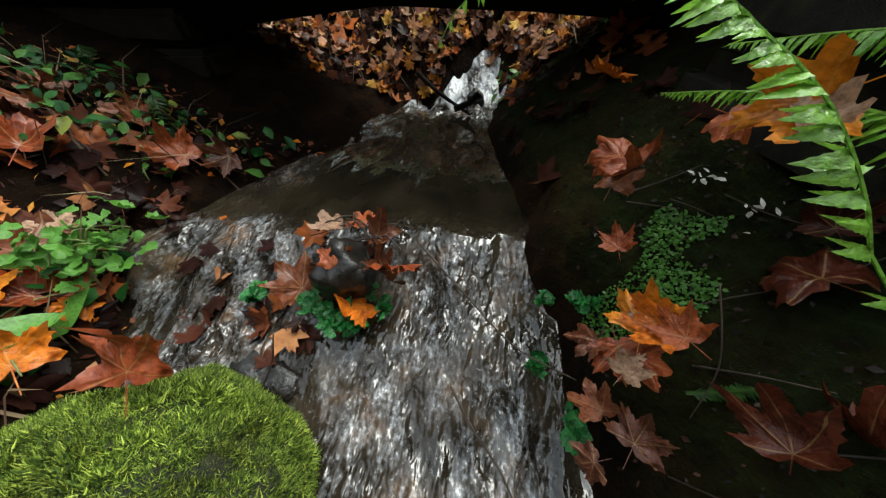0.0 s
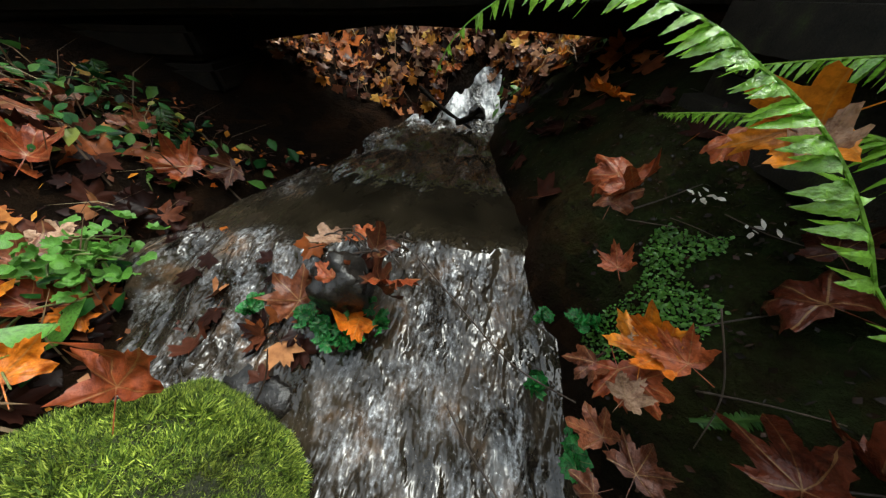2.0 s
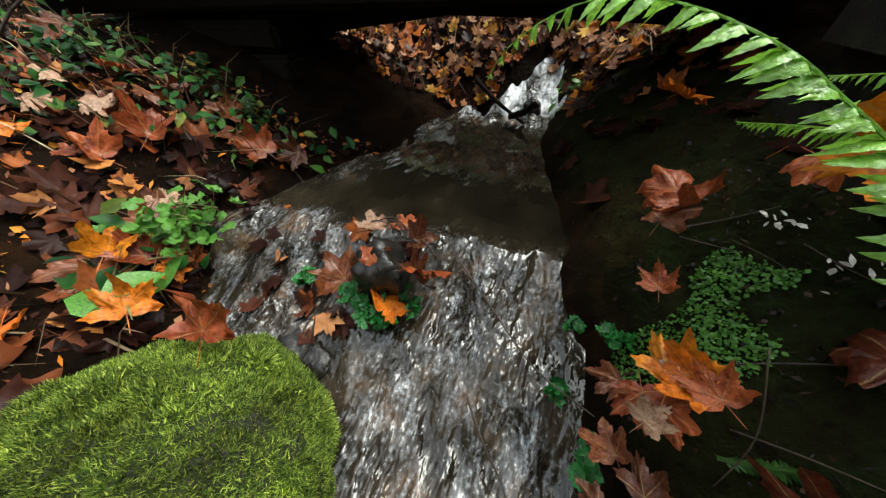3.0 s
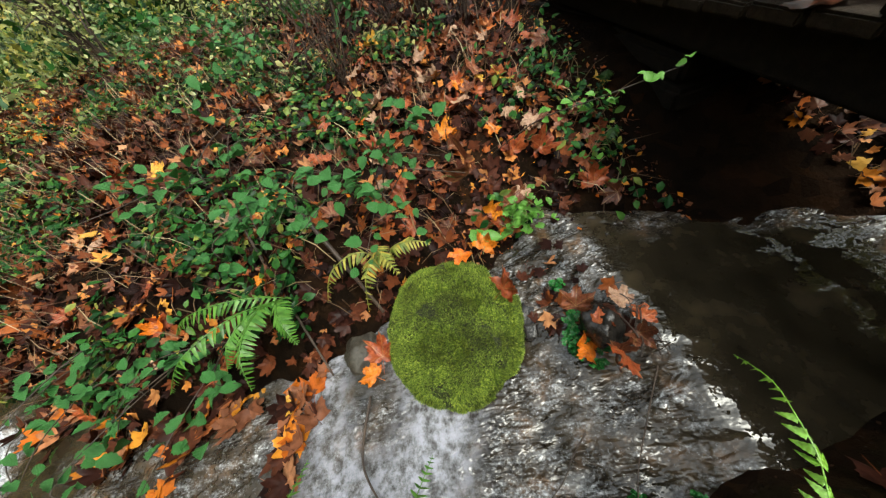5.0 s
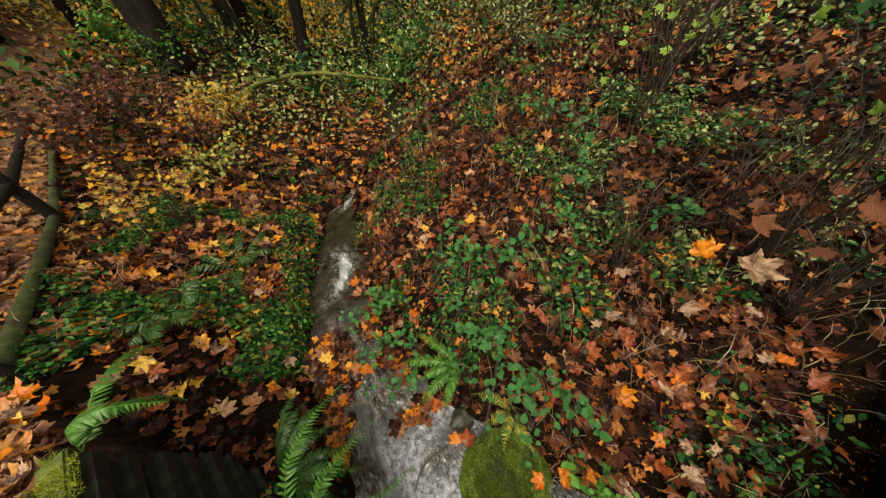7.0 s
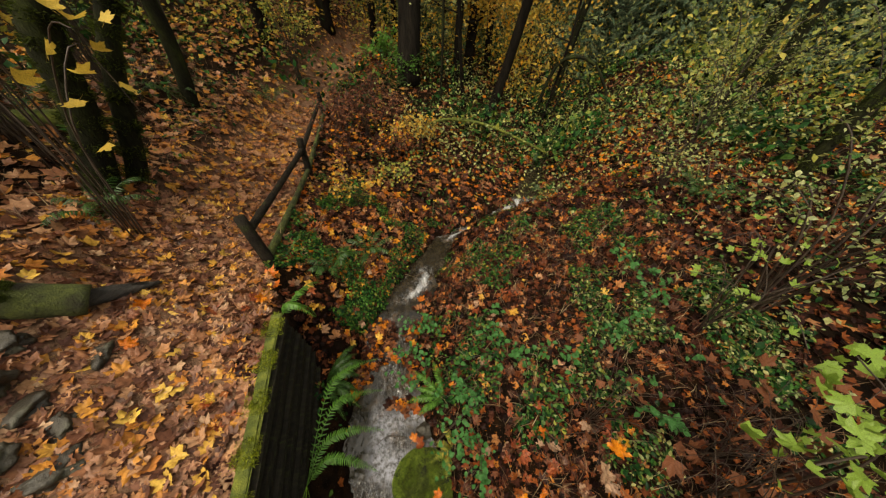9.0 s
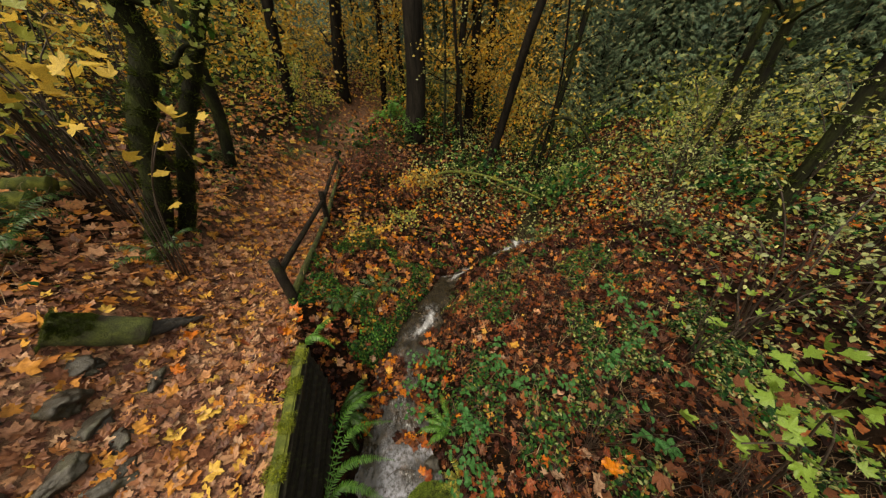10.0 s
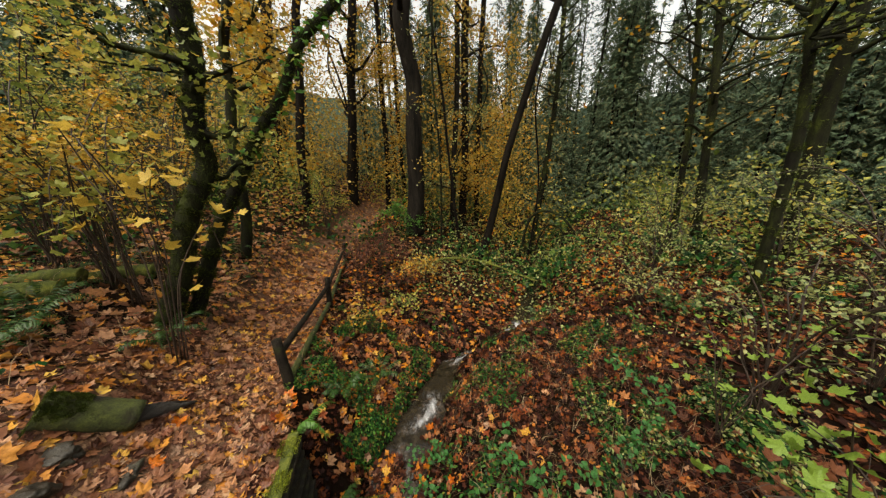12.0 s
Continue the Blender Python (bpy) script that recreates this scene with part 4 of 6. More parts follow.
def strands(me, count, length, seed, mat, name, lowest=-0.2, thin=0.22, keep=None):
    """Small upright moss shoots over a mesh."""
    rng = np.random.RandomState(seed)
    polys = [p for p in me.polygons if p.normal.z > lowest and p.center.z > -0.05]
    area = np.array([p.area for p in polys])
    pick = rng.choice(len(polys), count, p=area / area.sum())
    cen = np.array([p.center for p in polys])[pick]
    nor = np.array([p.normal for p in polys])[pick]
    spread = np.sqrt(area[pick])[:, None]
    pos = cen + rng.uniform(-0.6, 0.6, (count, 3)) * spread
    pos -= nor * ((pos - cen) * nor).sum(1, keepdims=True)
    if keep is not None:
        ok = keep(pos, rng)
        pos, nor = pos[ok], nor[ok]
    grow = nor + rng.normal(0, 0.8, nor.shape) * 0.75 + (0, 0, 0.25)
    tilt = np.cross(grow, rng.normal(0, 1, nor.shape))
    tmpl = [(np.array([(-0.5 * thin, 0, 0), (0.5 * thin, 0, 0), (0, 1, 0.15)]), np.array([(0, 1, 2)]))]
    # the shoot's own length lies along "grow"
    g = grow / np.linalg.norm(grow, axis=1, keepdims=True)
    t = tilt / np.linalg.norm(tilt, axis=1, keepdims=True)
    turn = np.stack([np.cross(g, t), g, t], 2)
    tuftiness = np.clip(0.85 + 0.45 * sines(pos[:, 0] + 0.6 * pos[:, 2], pos[:, 1] - 0.5 * pos[:, 2], 93, 26) + 0.4 * sines(pos[:, 0] + 0.6 * pos[:, 2], pos[:, 1] - 0.5 * pos[:, 2], 94, 75), 0.75, 2.3)
    s = length * rng.uniform(0.5, 1.4, len(pos)) * tuftiness
    tv, tf = tmpl[0]
    v = np.einsum("mij,vj->mvi", turn, tv) * s[:, None, None] + pos[:, None]
    f = tf[None] + (np.arange(len(pos)) * len(tv))[:, None, None]
    return mesh_from(name, v.reshape(-1, 3), f.reshape(-1, 3), mat)


rock = thing("mossy_boulder", (-0.396, -0.216, 0.04), "rounded grey boulder covered in bright green moss beside the stream", "boulder")
rock_me = stone_mesh("stone", (0.298, 0.276, 0.198), 4, M_BOULDER, 0.12, 5)
rock.rotation_euler = (0, 0, 0.17)
part_mesh("stone", rock_me, rock)


def bare_crown(p, rng):
    """Moss in cushions, with the stone bare on the crown's far side."""
    bald = sines(p[:, 0] + p[:, 2], p[:, 1] - p[:, 2], 91, 16) + 0.5 * sines(p[:, 0], p[:, 1] + p[:, 2], 92, 45)
    crown = np.exp(-((p[:, 0] + 0.2) ** 2 + (p[:, 1] - 0.03) ** 2) / 0.012)
    gap = sines(p[:, 0] + 0.7 * p[:, 2], p[:, 1] - 0.6 * p[:, 2], 95, 48) + 0.6 * sines(p[:, 0] - p[:, 2], p[:, 1] + p[:, 2], 96, 18)
    flank = 0.85 * smooth(0.15, 0.25, p[:, 0])
    return ((bald > -4.0 + 3.8 * np.maximum(crown, flank)) & (gap > -1.5)) | (rng.uniform(0, 1, len(p)) < 0.3 - 0.22 * crown)


def moss_cushion():
    """Moss whose colour goes from olive to yellow-green in cushions, blade by blade."""
    m, n, l, b = material("boulder_moss")
    blade = n.new("ShaderNodeNewGeometry").outputs["Random Per Island"]
    own = ramp(n, [(0.0, (0.018, 0.03, 0.008)), (0.35, (0.06, 0.105, 0.018)), (0.7, (0.165, 0.235, 0.036)), (1.0, (0.42, 0.5, 0.1))])
    l.new(blade, own.inputs[0])
    patch = noise_node(n, l, 8, 4, 0.6)
    tone = ramp(n, [(0.34, (0.5, 0.47, 0.36)), (0.47, (0.8, 0.8, 0.68)), (0.6, (1.2, 1.2, 1.0))])
    l.new(patch.outputs["Fac"], tone.inputs[0])
    col = mixed(n, l, own.outputs[0], tone.outputs[0], 1.0, "MULTIPLY")
    l.new(col, b.inputs["Base Color"])
    b.inputs["Roughness"].default_value = 0.6
    b.inputs["Specular IOR Level"].default_value = 0.2
    return m


part_mesh("moss", strands(rock_me, 230000, 0.0105, 5, moss_cushion(), "moss", -0.6, 0.2, bare_crown), rock, "yellow-green moss shoots")

for k, (x, y, z, r, m, txt) in enumerate([
        (-0.225, 0.3, 0.135, (0.07, 0.06, 0.085), M_ROCK_WET, "wet black stone standing in the cascade"),
        (-0.36, 0.09, -0.005, (0.1, 0.07, 0.05), M_ROCK_WET, "low wet black stone in the water"),
        (-0.24, 0.0, -0.06, (0.09, 0.08, 0.055), M_ROCK_WET, "dark wet stone beside the boulder"),
        (-0.4, -0.66, -0.03, (0.12, 0.09, 0.08), M_ROCK, "grey wet stone at the pool"),
        (-0.62, -0.78, 0.04, (0.12, 0.14, 0.09), M_ROCK, "grey stone on the bank by the pool"),
        (-0.02, 1.3, 0.21, (0.045, 0.04, 0.05), M_ROCK_WET, "black stone splitting the small waterfall")]):
    solo("stream_stone", stone_mesh("stream_stone", r, 10 + k, m, 0.3, 4), txt, "stone", "stones in the stream", at=(x, y, z))

for k, (x, y, r) in enumerate([(2.36, -0.7, (0.2, 0.12, 0.12)), (2.16, -0.62, (0.15, 0.12, 0.1)), (2.1, -0.28, (0.14, 0.2, 0.1)), (1.82, -0.3, (0.16, 0.11, 0.09)),
                               (2.03, -0.97, (0.12, 0.1, 0.09)), (2.42, -0.95, (0.16, 0.1, 0.1)), (2.55, -0.45, (0.2, 0.16, 0.14)), (2.3, -0.1, (0.18, 0.14, 0.12)), (1.95, -0.52, (0.1, 0.12, 0.07))]):
    r = tuple(0.85 * v for v in r)
    z = float(ground(x, y)) - 0.25 * r[2]
    me = stone_mesh("path_stone", r, 30 + k, M_ROCK, 0.5, 4, r[2] * 0.6)
    ob = solo("path_stone", me, "grey weathered stone among leaves on the path", "stone", "stones by the log", at=(x, y, z))
    ob.rotation_euler = (0.2 * math.sin(k), 0.2 * math.cos(2 * k), k * 1.3)


M_BUBBLE, _n, _l, _b = material("bubble_film")
_b.inputs["Transmission Weight"].default_value = 1.0
_b.inputs["IOR"].default_value = 1.12
_b.inputs["Roughness"].default_value = 0.02
rb = random.Random(15)
for k in range(12):
    x, y, r = rb.uniform(-0.32, -0.05), rb.uniform(-0.62, -0.42), rb.uniform(0.004, 0.009)
    ob = solo("water_bubble", stone_mesh("water_bubble", (r, r, r), 60 + k, M_BUBBLE, 0.0, 2), "clear bubble floating on the pool", "bubble", "bubbles on the pool", at=(x, y, 0.002))


# ---------------------------------------------------------------- the footbridge
def deck_drop(x):
    """The bridge sags towards its far end."""
    return 0.02 - 0.045 * (x + 0.83)


def footbridge():
    b = thing("footbridge", (-0.65, 1.0, 0.55), "low dark timber footbridge over the stream", "bridge")
    base = Vector((-0.65, 1.0, 0.55))

    def put(name, me, at, rot=(0, 0, 0), label=""):
        ob = part_mesh(name, me, b, label)
        ob.location = Vector(at) - base
        ob.rotation_euler = rot
        return ob

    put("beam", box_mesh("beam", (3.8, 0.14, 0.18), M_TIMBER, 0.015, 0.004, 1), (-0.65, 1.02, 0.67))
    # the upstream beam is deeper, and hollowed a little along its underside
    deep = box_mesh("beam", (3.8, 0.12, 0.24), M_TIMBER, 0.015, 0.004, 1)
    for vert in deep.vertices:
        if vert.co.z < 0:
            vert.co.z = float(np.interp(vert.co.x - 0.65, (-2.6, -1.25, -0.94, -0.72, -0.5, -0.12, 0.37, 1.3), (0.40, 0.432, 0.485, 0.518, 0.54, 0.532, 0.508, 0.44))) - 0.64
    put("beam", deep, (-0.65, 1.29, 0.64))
    plank = box_mesh("plank", (0.145, 0.5, 0.035), M_PLANK, 0.006, 0.002, 2)
    for k in range(24):
        put("plank", plank, (-2.4 + 0.155 * k, 1.1, 0.78 - deck_drop(-2.4 + 0.155 * k)), (0, 0, 0.01 * math.sin(k * 2.2)))
    put("kerb_rail", box_mesh("kerb_rail", (3.75, 0.09, 0.075), M_PLANK, 0.015, 0.005, 3), (-0.65, 0.84, 0.885 - deck_drop(-0.65)), (0, -math.atan(0.045), 0), "weathered kerb rail with moss")
    block = box_mesh("spacer_block", (0.16, 0.08, 0.05), M_TIMBER, 0.008, 0.002, 4)
    for x in (-2.35, -1.75, -1.1, -0.4, 0.3, 0.95):
        put("spacer_block", block, (x, 0.872, 0.823 - deck_drop(x)))


footbridge()


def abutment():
    """Stacked black timbers at the bridge's end, added to stand in for shade on the bank."""
    a = thing("bridge_shade_block", (-1.6, 1.02, 0.1), "added black timbers standing in for the shade under the bridge end", "abutment")
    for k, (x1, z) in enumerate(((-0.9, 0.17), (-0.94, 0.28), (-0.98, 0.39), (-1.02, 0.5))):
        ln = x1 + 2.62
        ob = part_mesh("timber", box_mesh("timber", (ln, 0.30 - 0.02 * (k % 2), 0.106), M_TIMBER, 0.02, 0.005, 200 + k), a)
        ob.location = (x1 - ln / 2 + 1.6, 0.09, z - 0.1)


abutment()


# ---------------------------------------------------------------- the timber retaining wall
def timber_wall():
    a, c = Vector((1.0, -1.47, 0)), Vector((0.57, 0.76, 0))
    run = c - a
    ang = math.atan2(run.y, run.x)
    w = thing("timber_wall", (0.78, -0.27, 0.2), "dark wet retaining wall of stacked horizontal timbers", "retaining wall")
    for k in range(7):
        z = 0.28 + 0.145 * k
        ob = part_mesh("board", box_mesh("board", (run.length, 0.1, 0.14), M_WALL, 0.04, 0.006, 50 + k), w)
        ob.location = Vector((0.775 + 0.012 * (k % 2) - 0.013 * (6 - k), -0.355, z)) - Vector((0.78, -0.27, 0.2))
        ob.rotation_euler = (0, 0, ang)
    for t in (0.12, 0.5, 0.88):
        p = a + run * t
        ob = part_mesh("stake", box_mesh("stake", (0.08, 0.07, 1.0), M_TIMBER, 0.012, 0.004, 70), w)
        ob.location = Vector((p.x + 0.09, p.y, 0.68)) - Vector((0.78, -0.27, 0.2))
    # moss along the top board
    strip = box_mesh("cap", (run.length, 0.1, 0.03), M_MOSS, 0.01, 0.008, 80)
    ob = part_mesh("moss_cap", strip, w, "bright green moss along the top")
    ob.location = Vector((0.80, -0.355, 1.235)) - Vector((0.78, -0.27, 0.2))
    ob.rotation_euler = (0, 0, ang)
    ob2 = part_mesh("moss", strands(strip, 12000, 0.016, 81, M_MOSS_BLADE, "moss", 0.3, 0.25), w, "bright green moss along the top")
    ob2.location, ob2.rotation_euler = ob.location, ob.rotation_euler


timber_wall()


# ---------------------------------------------------------------- the fence
def fence():
    f = thing("log_fence", (1.46, -2.31, 0.95), "low dark wooden post and rail fence along the path", "fence")
    base = np.array((1.46, -2.31, 0.95))
    posts = [((1.45, -2.31, 0.85), (1.60, -2.44, 1.70)), ((1.95, -5.2, 0.5), (1.93, -5.27, 1.42)), ((2.55, -8.8, 0.45), (2.58, -8.9, 1.3))]
    for k, (lo, hi) in enumerate(posts):
        lo, hi = np.array(lo) - base, np.array(hi) - base
        bd = Build().tube([lo + (hi - lo) * t for t in np.linspace(0, 1, 8)], (0.068, 0.064, 0.06), 12, 0.05, k)
        part_mesh("post", bd.mesh("post", M_RAIL), f)
    joints = [np.array(hi) * h + np.array(lo) * (1 - h) for lo, hi in posts for h in (0.78, 0.32)]
    joints = [j - base for j in joints]
    for a, c, s in ((0, 2, 1), (1, 3, 2), (2, 4, 3), (3, 5, 4)):
        p, q = joints[a], joints[c]
        mid = (p + q) / 2 + (0.02, 0, -0.03)
        bd = Build().tube(bezier([p, mid, q], 12), (0.052, 0.045, 0.048), 10, 0.08, 90 + s)
        part_mesh("rail", bd.mesh("rail", M_MOSS_RAIL if s % 2 == 0 else M_RAIL), f, "mossy green rail" if s % 2 == 0 else "")


fence()


# ---------------------------------------------------------------- the cut log
def cut_log():
    """A short thick log with a sawn end, torn away to a dark tongue at the other."""
    def over(x, y, up):
        return np.array((x, y, float(ground(x, y)) + up))

    a, b, c = over(2.62, -1.12, 0.10), over(2.25, -1.37, 0.10), over(2.12, -1.72, 0.08)
    g = thing("mossy_log", tuple(a), "short fallen log with green moss and a torn dark end", "log")
    body = Build().tube([(b - a) * t + np.array((0, 0, 0.008 * math.sin(7 * t))) for t in np.linspace(0, 1, 14)], (0.125, 0.13, 0.128, 0.12), 20, 0.04, 5)
    bme = body.mesh("log_body", M_MOSS_RAIL)
    part_mesh("log_body", bme, g)
    part_mesh("moss", strands(bme, 22000, 0.013, 6, M_MOSS_DARK, "moss", 0.1, 0.22), g, "deep green moss")
    rng = np.random.RandomState(8)
    ax = (c - b) / np.linalg.norm(c - b)
    side = np.cross(ax, (0, 0, 1.0))
    for k in range(13):
        t = 2 * math.pi * k / 13
        r = 0.075 * math.sqrt(rng.uniform(0.2, 1))
        off = side * math.cos(t) * r + np.array((0, 0, math.sin(t) * r - 0.025))
        ln = rng.uniform(0.55, 1.05)
        start = (b - a) * 0.86
        end = Build().tube([start + (c - a - start) * s_ * ln + off * (1.0 - 0.6 * s_) for s_ in np.linspace(0, 1, 6)], (0.04, 0.036, 0.012), 6, 0.2, k)
        part_mesh("splinter", end.mesh("splinter", M_LOG_END), g, "torn blackened wood")


cut_log()


# ---------------------------------------------------------------- single leaves near the camera
HERO = [maple(c, f, s, LOBES_FINE, 4, True, b) for s, (c, f, b) in enumerate([(0.2, 0.1, 0.5), (0.4, -0.25, 1.2), (-0.4, 0.3, -0.9), (0.3, 0.6, 1.6), (0.7, 0.0, 1.0), (-0.2, -0.2, -1.8), (0.1, 0.3, 2.2), (-0.5, 0.1, 0.8), (0.7, 0.2, 3.0), (-0.5, 0.4, -2.6)])]
LEAF_KINDS = {"orange": M_LEAF_ORANGE, "yellow": M_LEAF_YELLOW, "brown": M_LEAF_BROWN, "pale": M_LEAF_PALE, "rust": M_LEAF_RUST, "dark": M_LEAF_DARK}
LEAF_MESH = {}


def maple_leaf(kind, shape, at, size, yaw, lean=(0, 0), where="lying on the bank", face=None):
    if (kind, shape) not in LEAF_MESH:
        v, f = HERO[shape]
        LEAF_MESH[kind, shape] = mesh_from("maple_leaf", v, f, LEAF_KINDS[kind])
    ob = solo("maple_leaf", LEAF_MESH[kind, shape], f"wet {kind} fallen maple leaf {where}", "leaf", "single maple leaves", at=at)
    ob.rotation_euler = (lean[0], lean[1], yaw)
    if face is not None:
        ob.rotation_euler = (Vector(face).to_track_quat("Z", "Y") @ Euler((0, 0, yaw)).to_quaternion()).to_euler()
    ob.scale = (size, size, size)
    return ob


# in the stream and on its edges
maple_leaf("orange", 1, (-0.17, 0.25, 0.1), 0.13, 2.6, (0.5, 0.1), "caught in the cascade")
maple_leaf("rust", 5, (-0.215, 0.275, 0.205), 0.085, 0.4, (0.9, 0.2), "draped over the black stone")
maple_leaf("rust", 2, (-0.11, 0.31, 0.17), 0.13, 3.6, (0.9, -0.3), "caught beside the black stone")
maple_leaf("brown", 0, (-0.33, 0.27, 0.1), 0.14, 1.2, (0.7, 0.0), "under the running water")
maple_leaf("brown", 3, (-0.16, 0.37, 0.2), 0.1, 5.0, (0.2, 0.4), "on the twig jam")
maple_leaf("brown", 6, (-0.125, 0.30, 0.16), 0.12, 2.1, (1.0, -0.2), "hanging over the lip of the cascade")
maple_leaf("brown", 5, (-0.29, 0.33, 0.165), 0.12, 4.4, (0.9, 0.2), "hanging over the lip of the cascade")
maple_leaf("rust", 7, (-0.2, 0.41, 0.205), 0.09, 1.0, (0.1, 0.1), "on the twig jam")
maple_leaf("pale", 0, (-0.26, 0.38, 0.21), 0.1, 2.0, (0.1, 0.2), "on the twig jam")
SLOPE = (-0.55, -0.3, 0.78)
for kind, shape, at, size, yaw in (
        ("orange", 1, (0.292, 0.17, 0.295), 0.17, 0.6), ("orange", 6, (0.312, 0.165, 0.305), 0.15, 2.4), ("rust", 2, (0.268, 0.15, 0.27), 0.15, 4.2), ("rust", 5, (0.282, 0.135, 0.275), 0.13, 5.4),
        ("rust", 4, (0.325, 0.15, 0.312), 0.12, 1.5), ("brown", 3, (0.25, 0.165, 0.25), 0.11, 3.3), ("pale", 6, (0.272, 0.12, 0.262), 0.10, 0.2), ("pale", 7, (0.30, 0.185, 0.306), 0.09, 3.6),
        ("rust", 9, (0.277, 0.405, 0.41), 0.19, 2.2), ("rust", 8, (0.287, 0.385, 0.405), 0.16, 4.4), ("brown", 9, (0.266, 0.36, 0.385), 0.14, 0.4), ("rust", 4, (0.275, 0.275, 0.33), 0.1, 0.9), ("rust", 5, (0.40, 0.42, 0.47), 0.14, 4.4),
        ("brown", 1, (0.275, 0.05, 0.235), 0.13, 0.4), ("brown", 3, (0.255, 0.085, 0.215), 0.12, 1.4), ("brown", 5, (0.24, 0.03, 0.2), 0.1, 2.9)):
    maple_leaf(kind, shape, at, 0.55 * size, yaw, (0, 0), "lying on the mossy bank", SLOPE)
for kind, shape, at, size, yaw, face in (
        ("orange", 6, (0.435, 0.36, 0.51), 0.24, 2.2, (-0.5, -0.75, 0.45)), ("pale", 6, (0.43, 0.33, 0.49), 0.13, 1.0, (-0.5, -0.5, 0.7)), ("dark", 9, (0.455, 0.215, 0.37), 0.22, 2.3, (-0.5, 0.35, 0.8)), ("dark", 8, (0.48, 0.27, 0.40), 0.14, 0.6, (-0.6, -0.6, 0.6)),
        ("dark", 8, (0.47, 0.07, 0.30), 0.15, 4.6, (-0.1, 0.5, 0.9)), ("dark", 8, (0.41, 0.06, 0.27), 0.17, 1.4, (-0.7, 0.2, 0.6))):
    maple_leaf(kind, shape, at, 0.55 * size, yaw, (0, 0), "on the dark bank below the wall", face)
maple_leaf("orange", 2, (0.32, 0.73, 0.45), 0.11, 3.0, (0.5, -0.3), "on the dark bank under the bridge")
# by the boulder
maple_leaf("rust", 1, (-0.415, 0.02, 0.215), 0.15, 0.3, (0.8, 0.0), "behind the mossy boulder")
maple_leaf("orange", 1, (-0.66, 0.0, 0.18), 0.13, 0.9, (0.7, 0.3), "behind the mossy boulder")
maple_leaf("orange", 0, (-0.53, -0.09, 0.34), 0.1, 4.0, (0.0, 0.1), "on top of the mossy boulder")
maple_leaf("rust", 4, (-0.33, -0.53, 0.06), 0.16, 1.5, (0.4, 0.2), "against the foot of the boulder")
maple_leaf("orange", 2, (-0.27, -0.58, 0.03), 0.12, 2.5, (0.2, 0.0), "against the foot of the boulder")
maple_leaf("yellow", 0, (-1.31, 0.79, 0.40), 0.12, 0.2, (0.9, 0.2), "standing among ivy")
maple_leaf("pale", 0, (-1.30, 0.62, 0.36), 0.2, 1.0, (0.5, 0.4))
maple_leaf("rust", 1, (-1.06, 0.45, 0.28), 0.23, 2.7, (0.5, 0.4))
maple_leaf("pale", 2, (-0.93, 0.53, 0.2), 0.11, 3.0, (0.7, 0.2))
maple_leaf("pale", 0, (-0.98, 0.4, 0.14), 0.11, 4.6, (0.4, 0.3), "at the water's edge")
maple_leaf("yellow", 0, (-1.55, 0.4, 0.46), 0.17, 2.1, (0.4, 0.4))
maple_leaf("brown", 3, (-0.85, 0.02, 0.45), 0.19, 5.6, (1.1, 0.3), "hanging from the bramble")
maple_leaf("yellow", 0, (0.2, -1.68, 0.24), 0.13, 2.2, (0.2, 0.2), "on a fern at the water's edge")
maple_leaf("orange", 0, (1.42, -2.1, 1.06), 0.24, 2.0, (0.2, 0.1), "at the foot of the fence post")
maple_leaf("orange", 1, (1.3, -1.95, 1.1), 0.22, 0.5, (0.2, 0.1), "at the foot of the fence post")
maple_leaf("pale", 0, (-1.54, -0.09, 1.45), 0.15, 1.3, (1.2, 0.4), "caught in bare twigs")
maple_leaf("orange", 2, (-1.81, -0.22, 1.2), 0.17, 2.3, (1.2, 0.2), "caught in bare twigs")


def deck_leaves():
    rng = random.Random(44)
    kinds = ("pale", "orange", "yellow", "brown", "rust")
    for k in range(38):
        x, y = rng.uniform(-2.5, -0.4), rng.uniform(0.9, 1.28)
        n = (rng.gauss(0, 0.15), rng.gauss(0, 0.15), 1)
        maple_leaf(rng.choices(kinds, (4, 2, 1.5, 2, 1))[0], rng.randrange(8), (x, y, 0.812 - deck_drop(x) + rng.uniform(0, 0.03)), rng.uniform(0.08, 0.17), rng.uniform(0, 6.28), (0, 0), "lying on the bridge deck", n)


deck_leaves()
rd = np.random.RandomState(46)
dx, dy = rd.uniform(-2.6, 1.2, 420), rd.uniform(0.9, 1.34, 420)
v, f = strew(MAPLES, np.stack([dx, dy, 0.803 - deck_drop(dx) + rd.uniform(0, 0.02, 420)], 1), rd.normal(0, 0.15, (420, 3)) * (1, 1, 0) + (0, 0, 1), rd.uniform(0, 6.28, 420), rd.uniform(0.07, 0.15, 420), 46)
solo("deck_litter", mesh_from("deck_litter", v, f, M_PATH_LITTER), "tan and brown maple leaves strewn over the bridge deck", "leaves", kind="stuff")


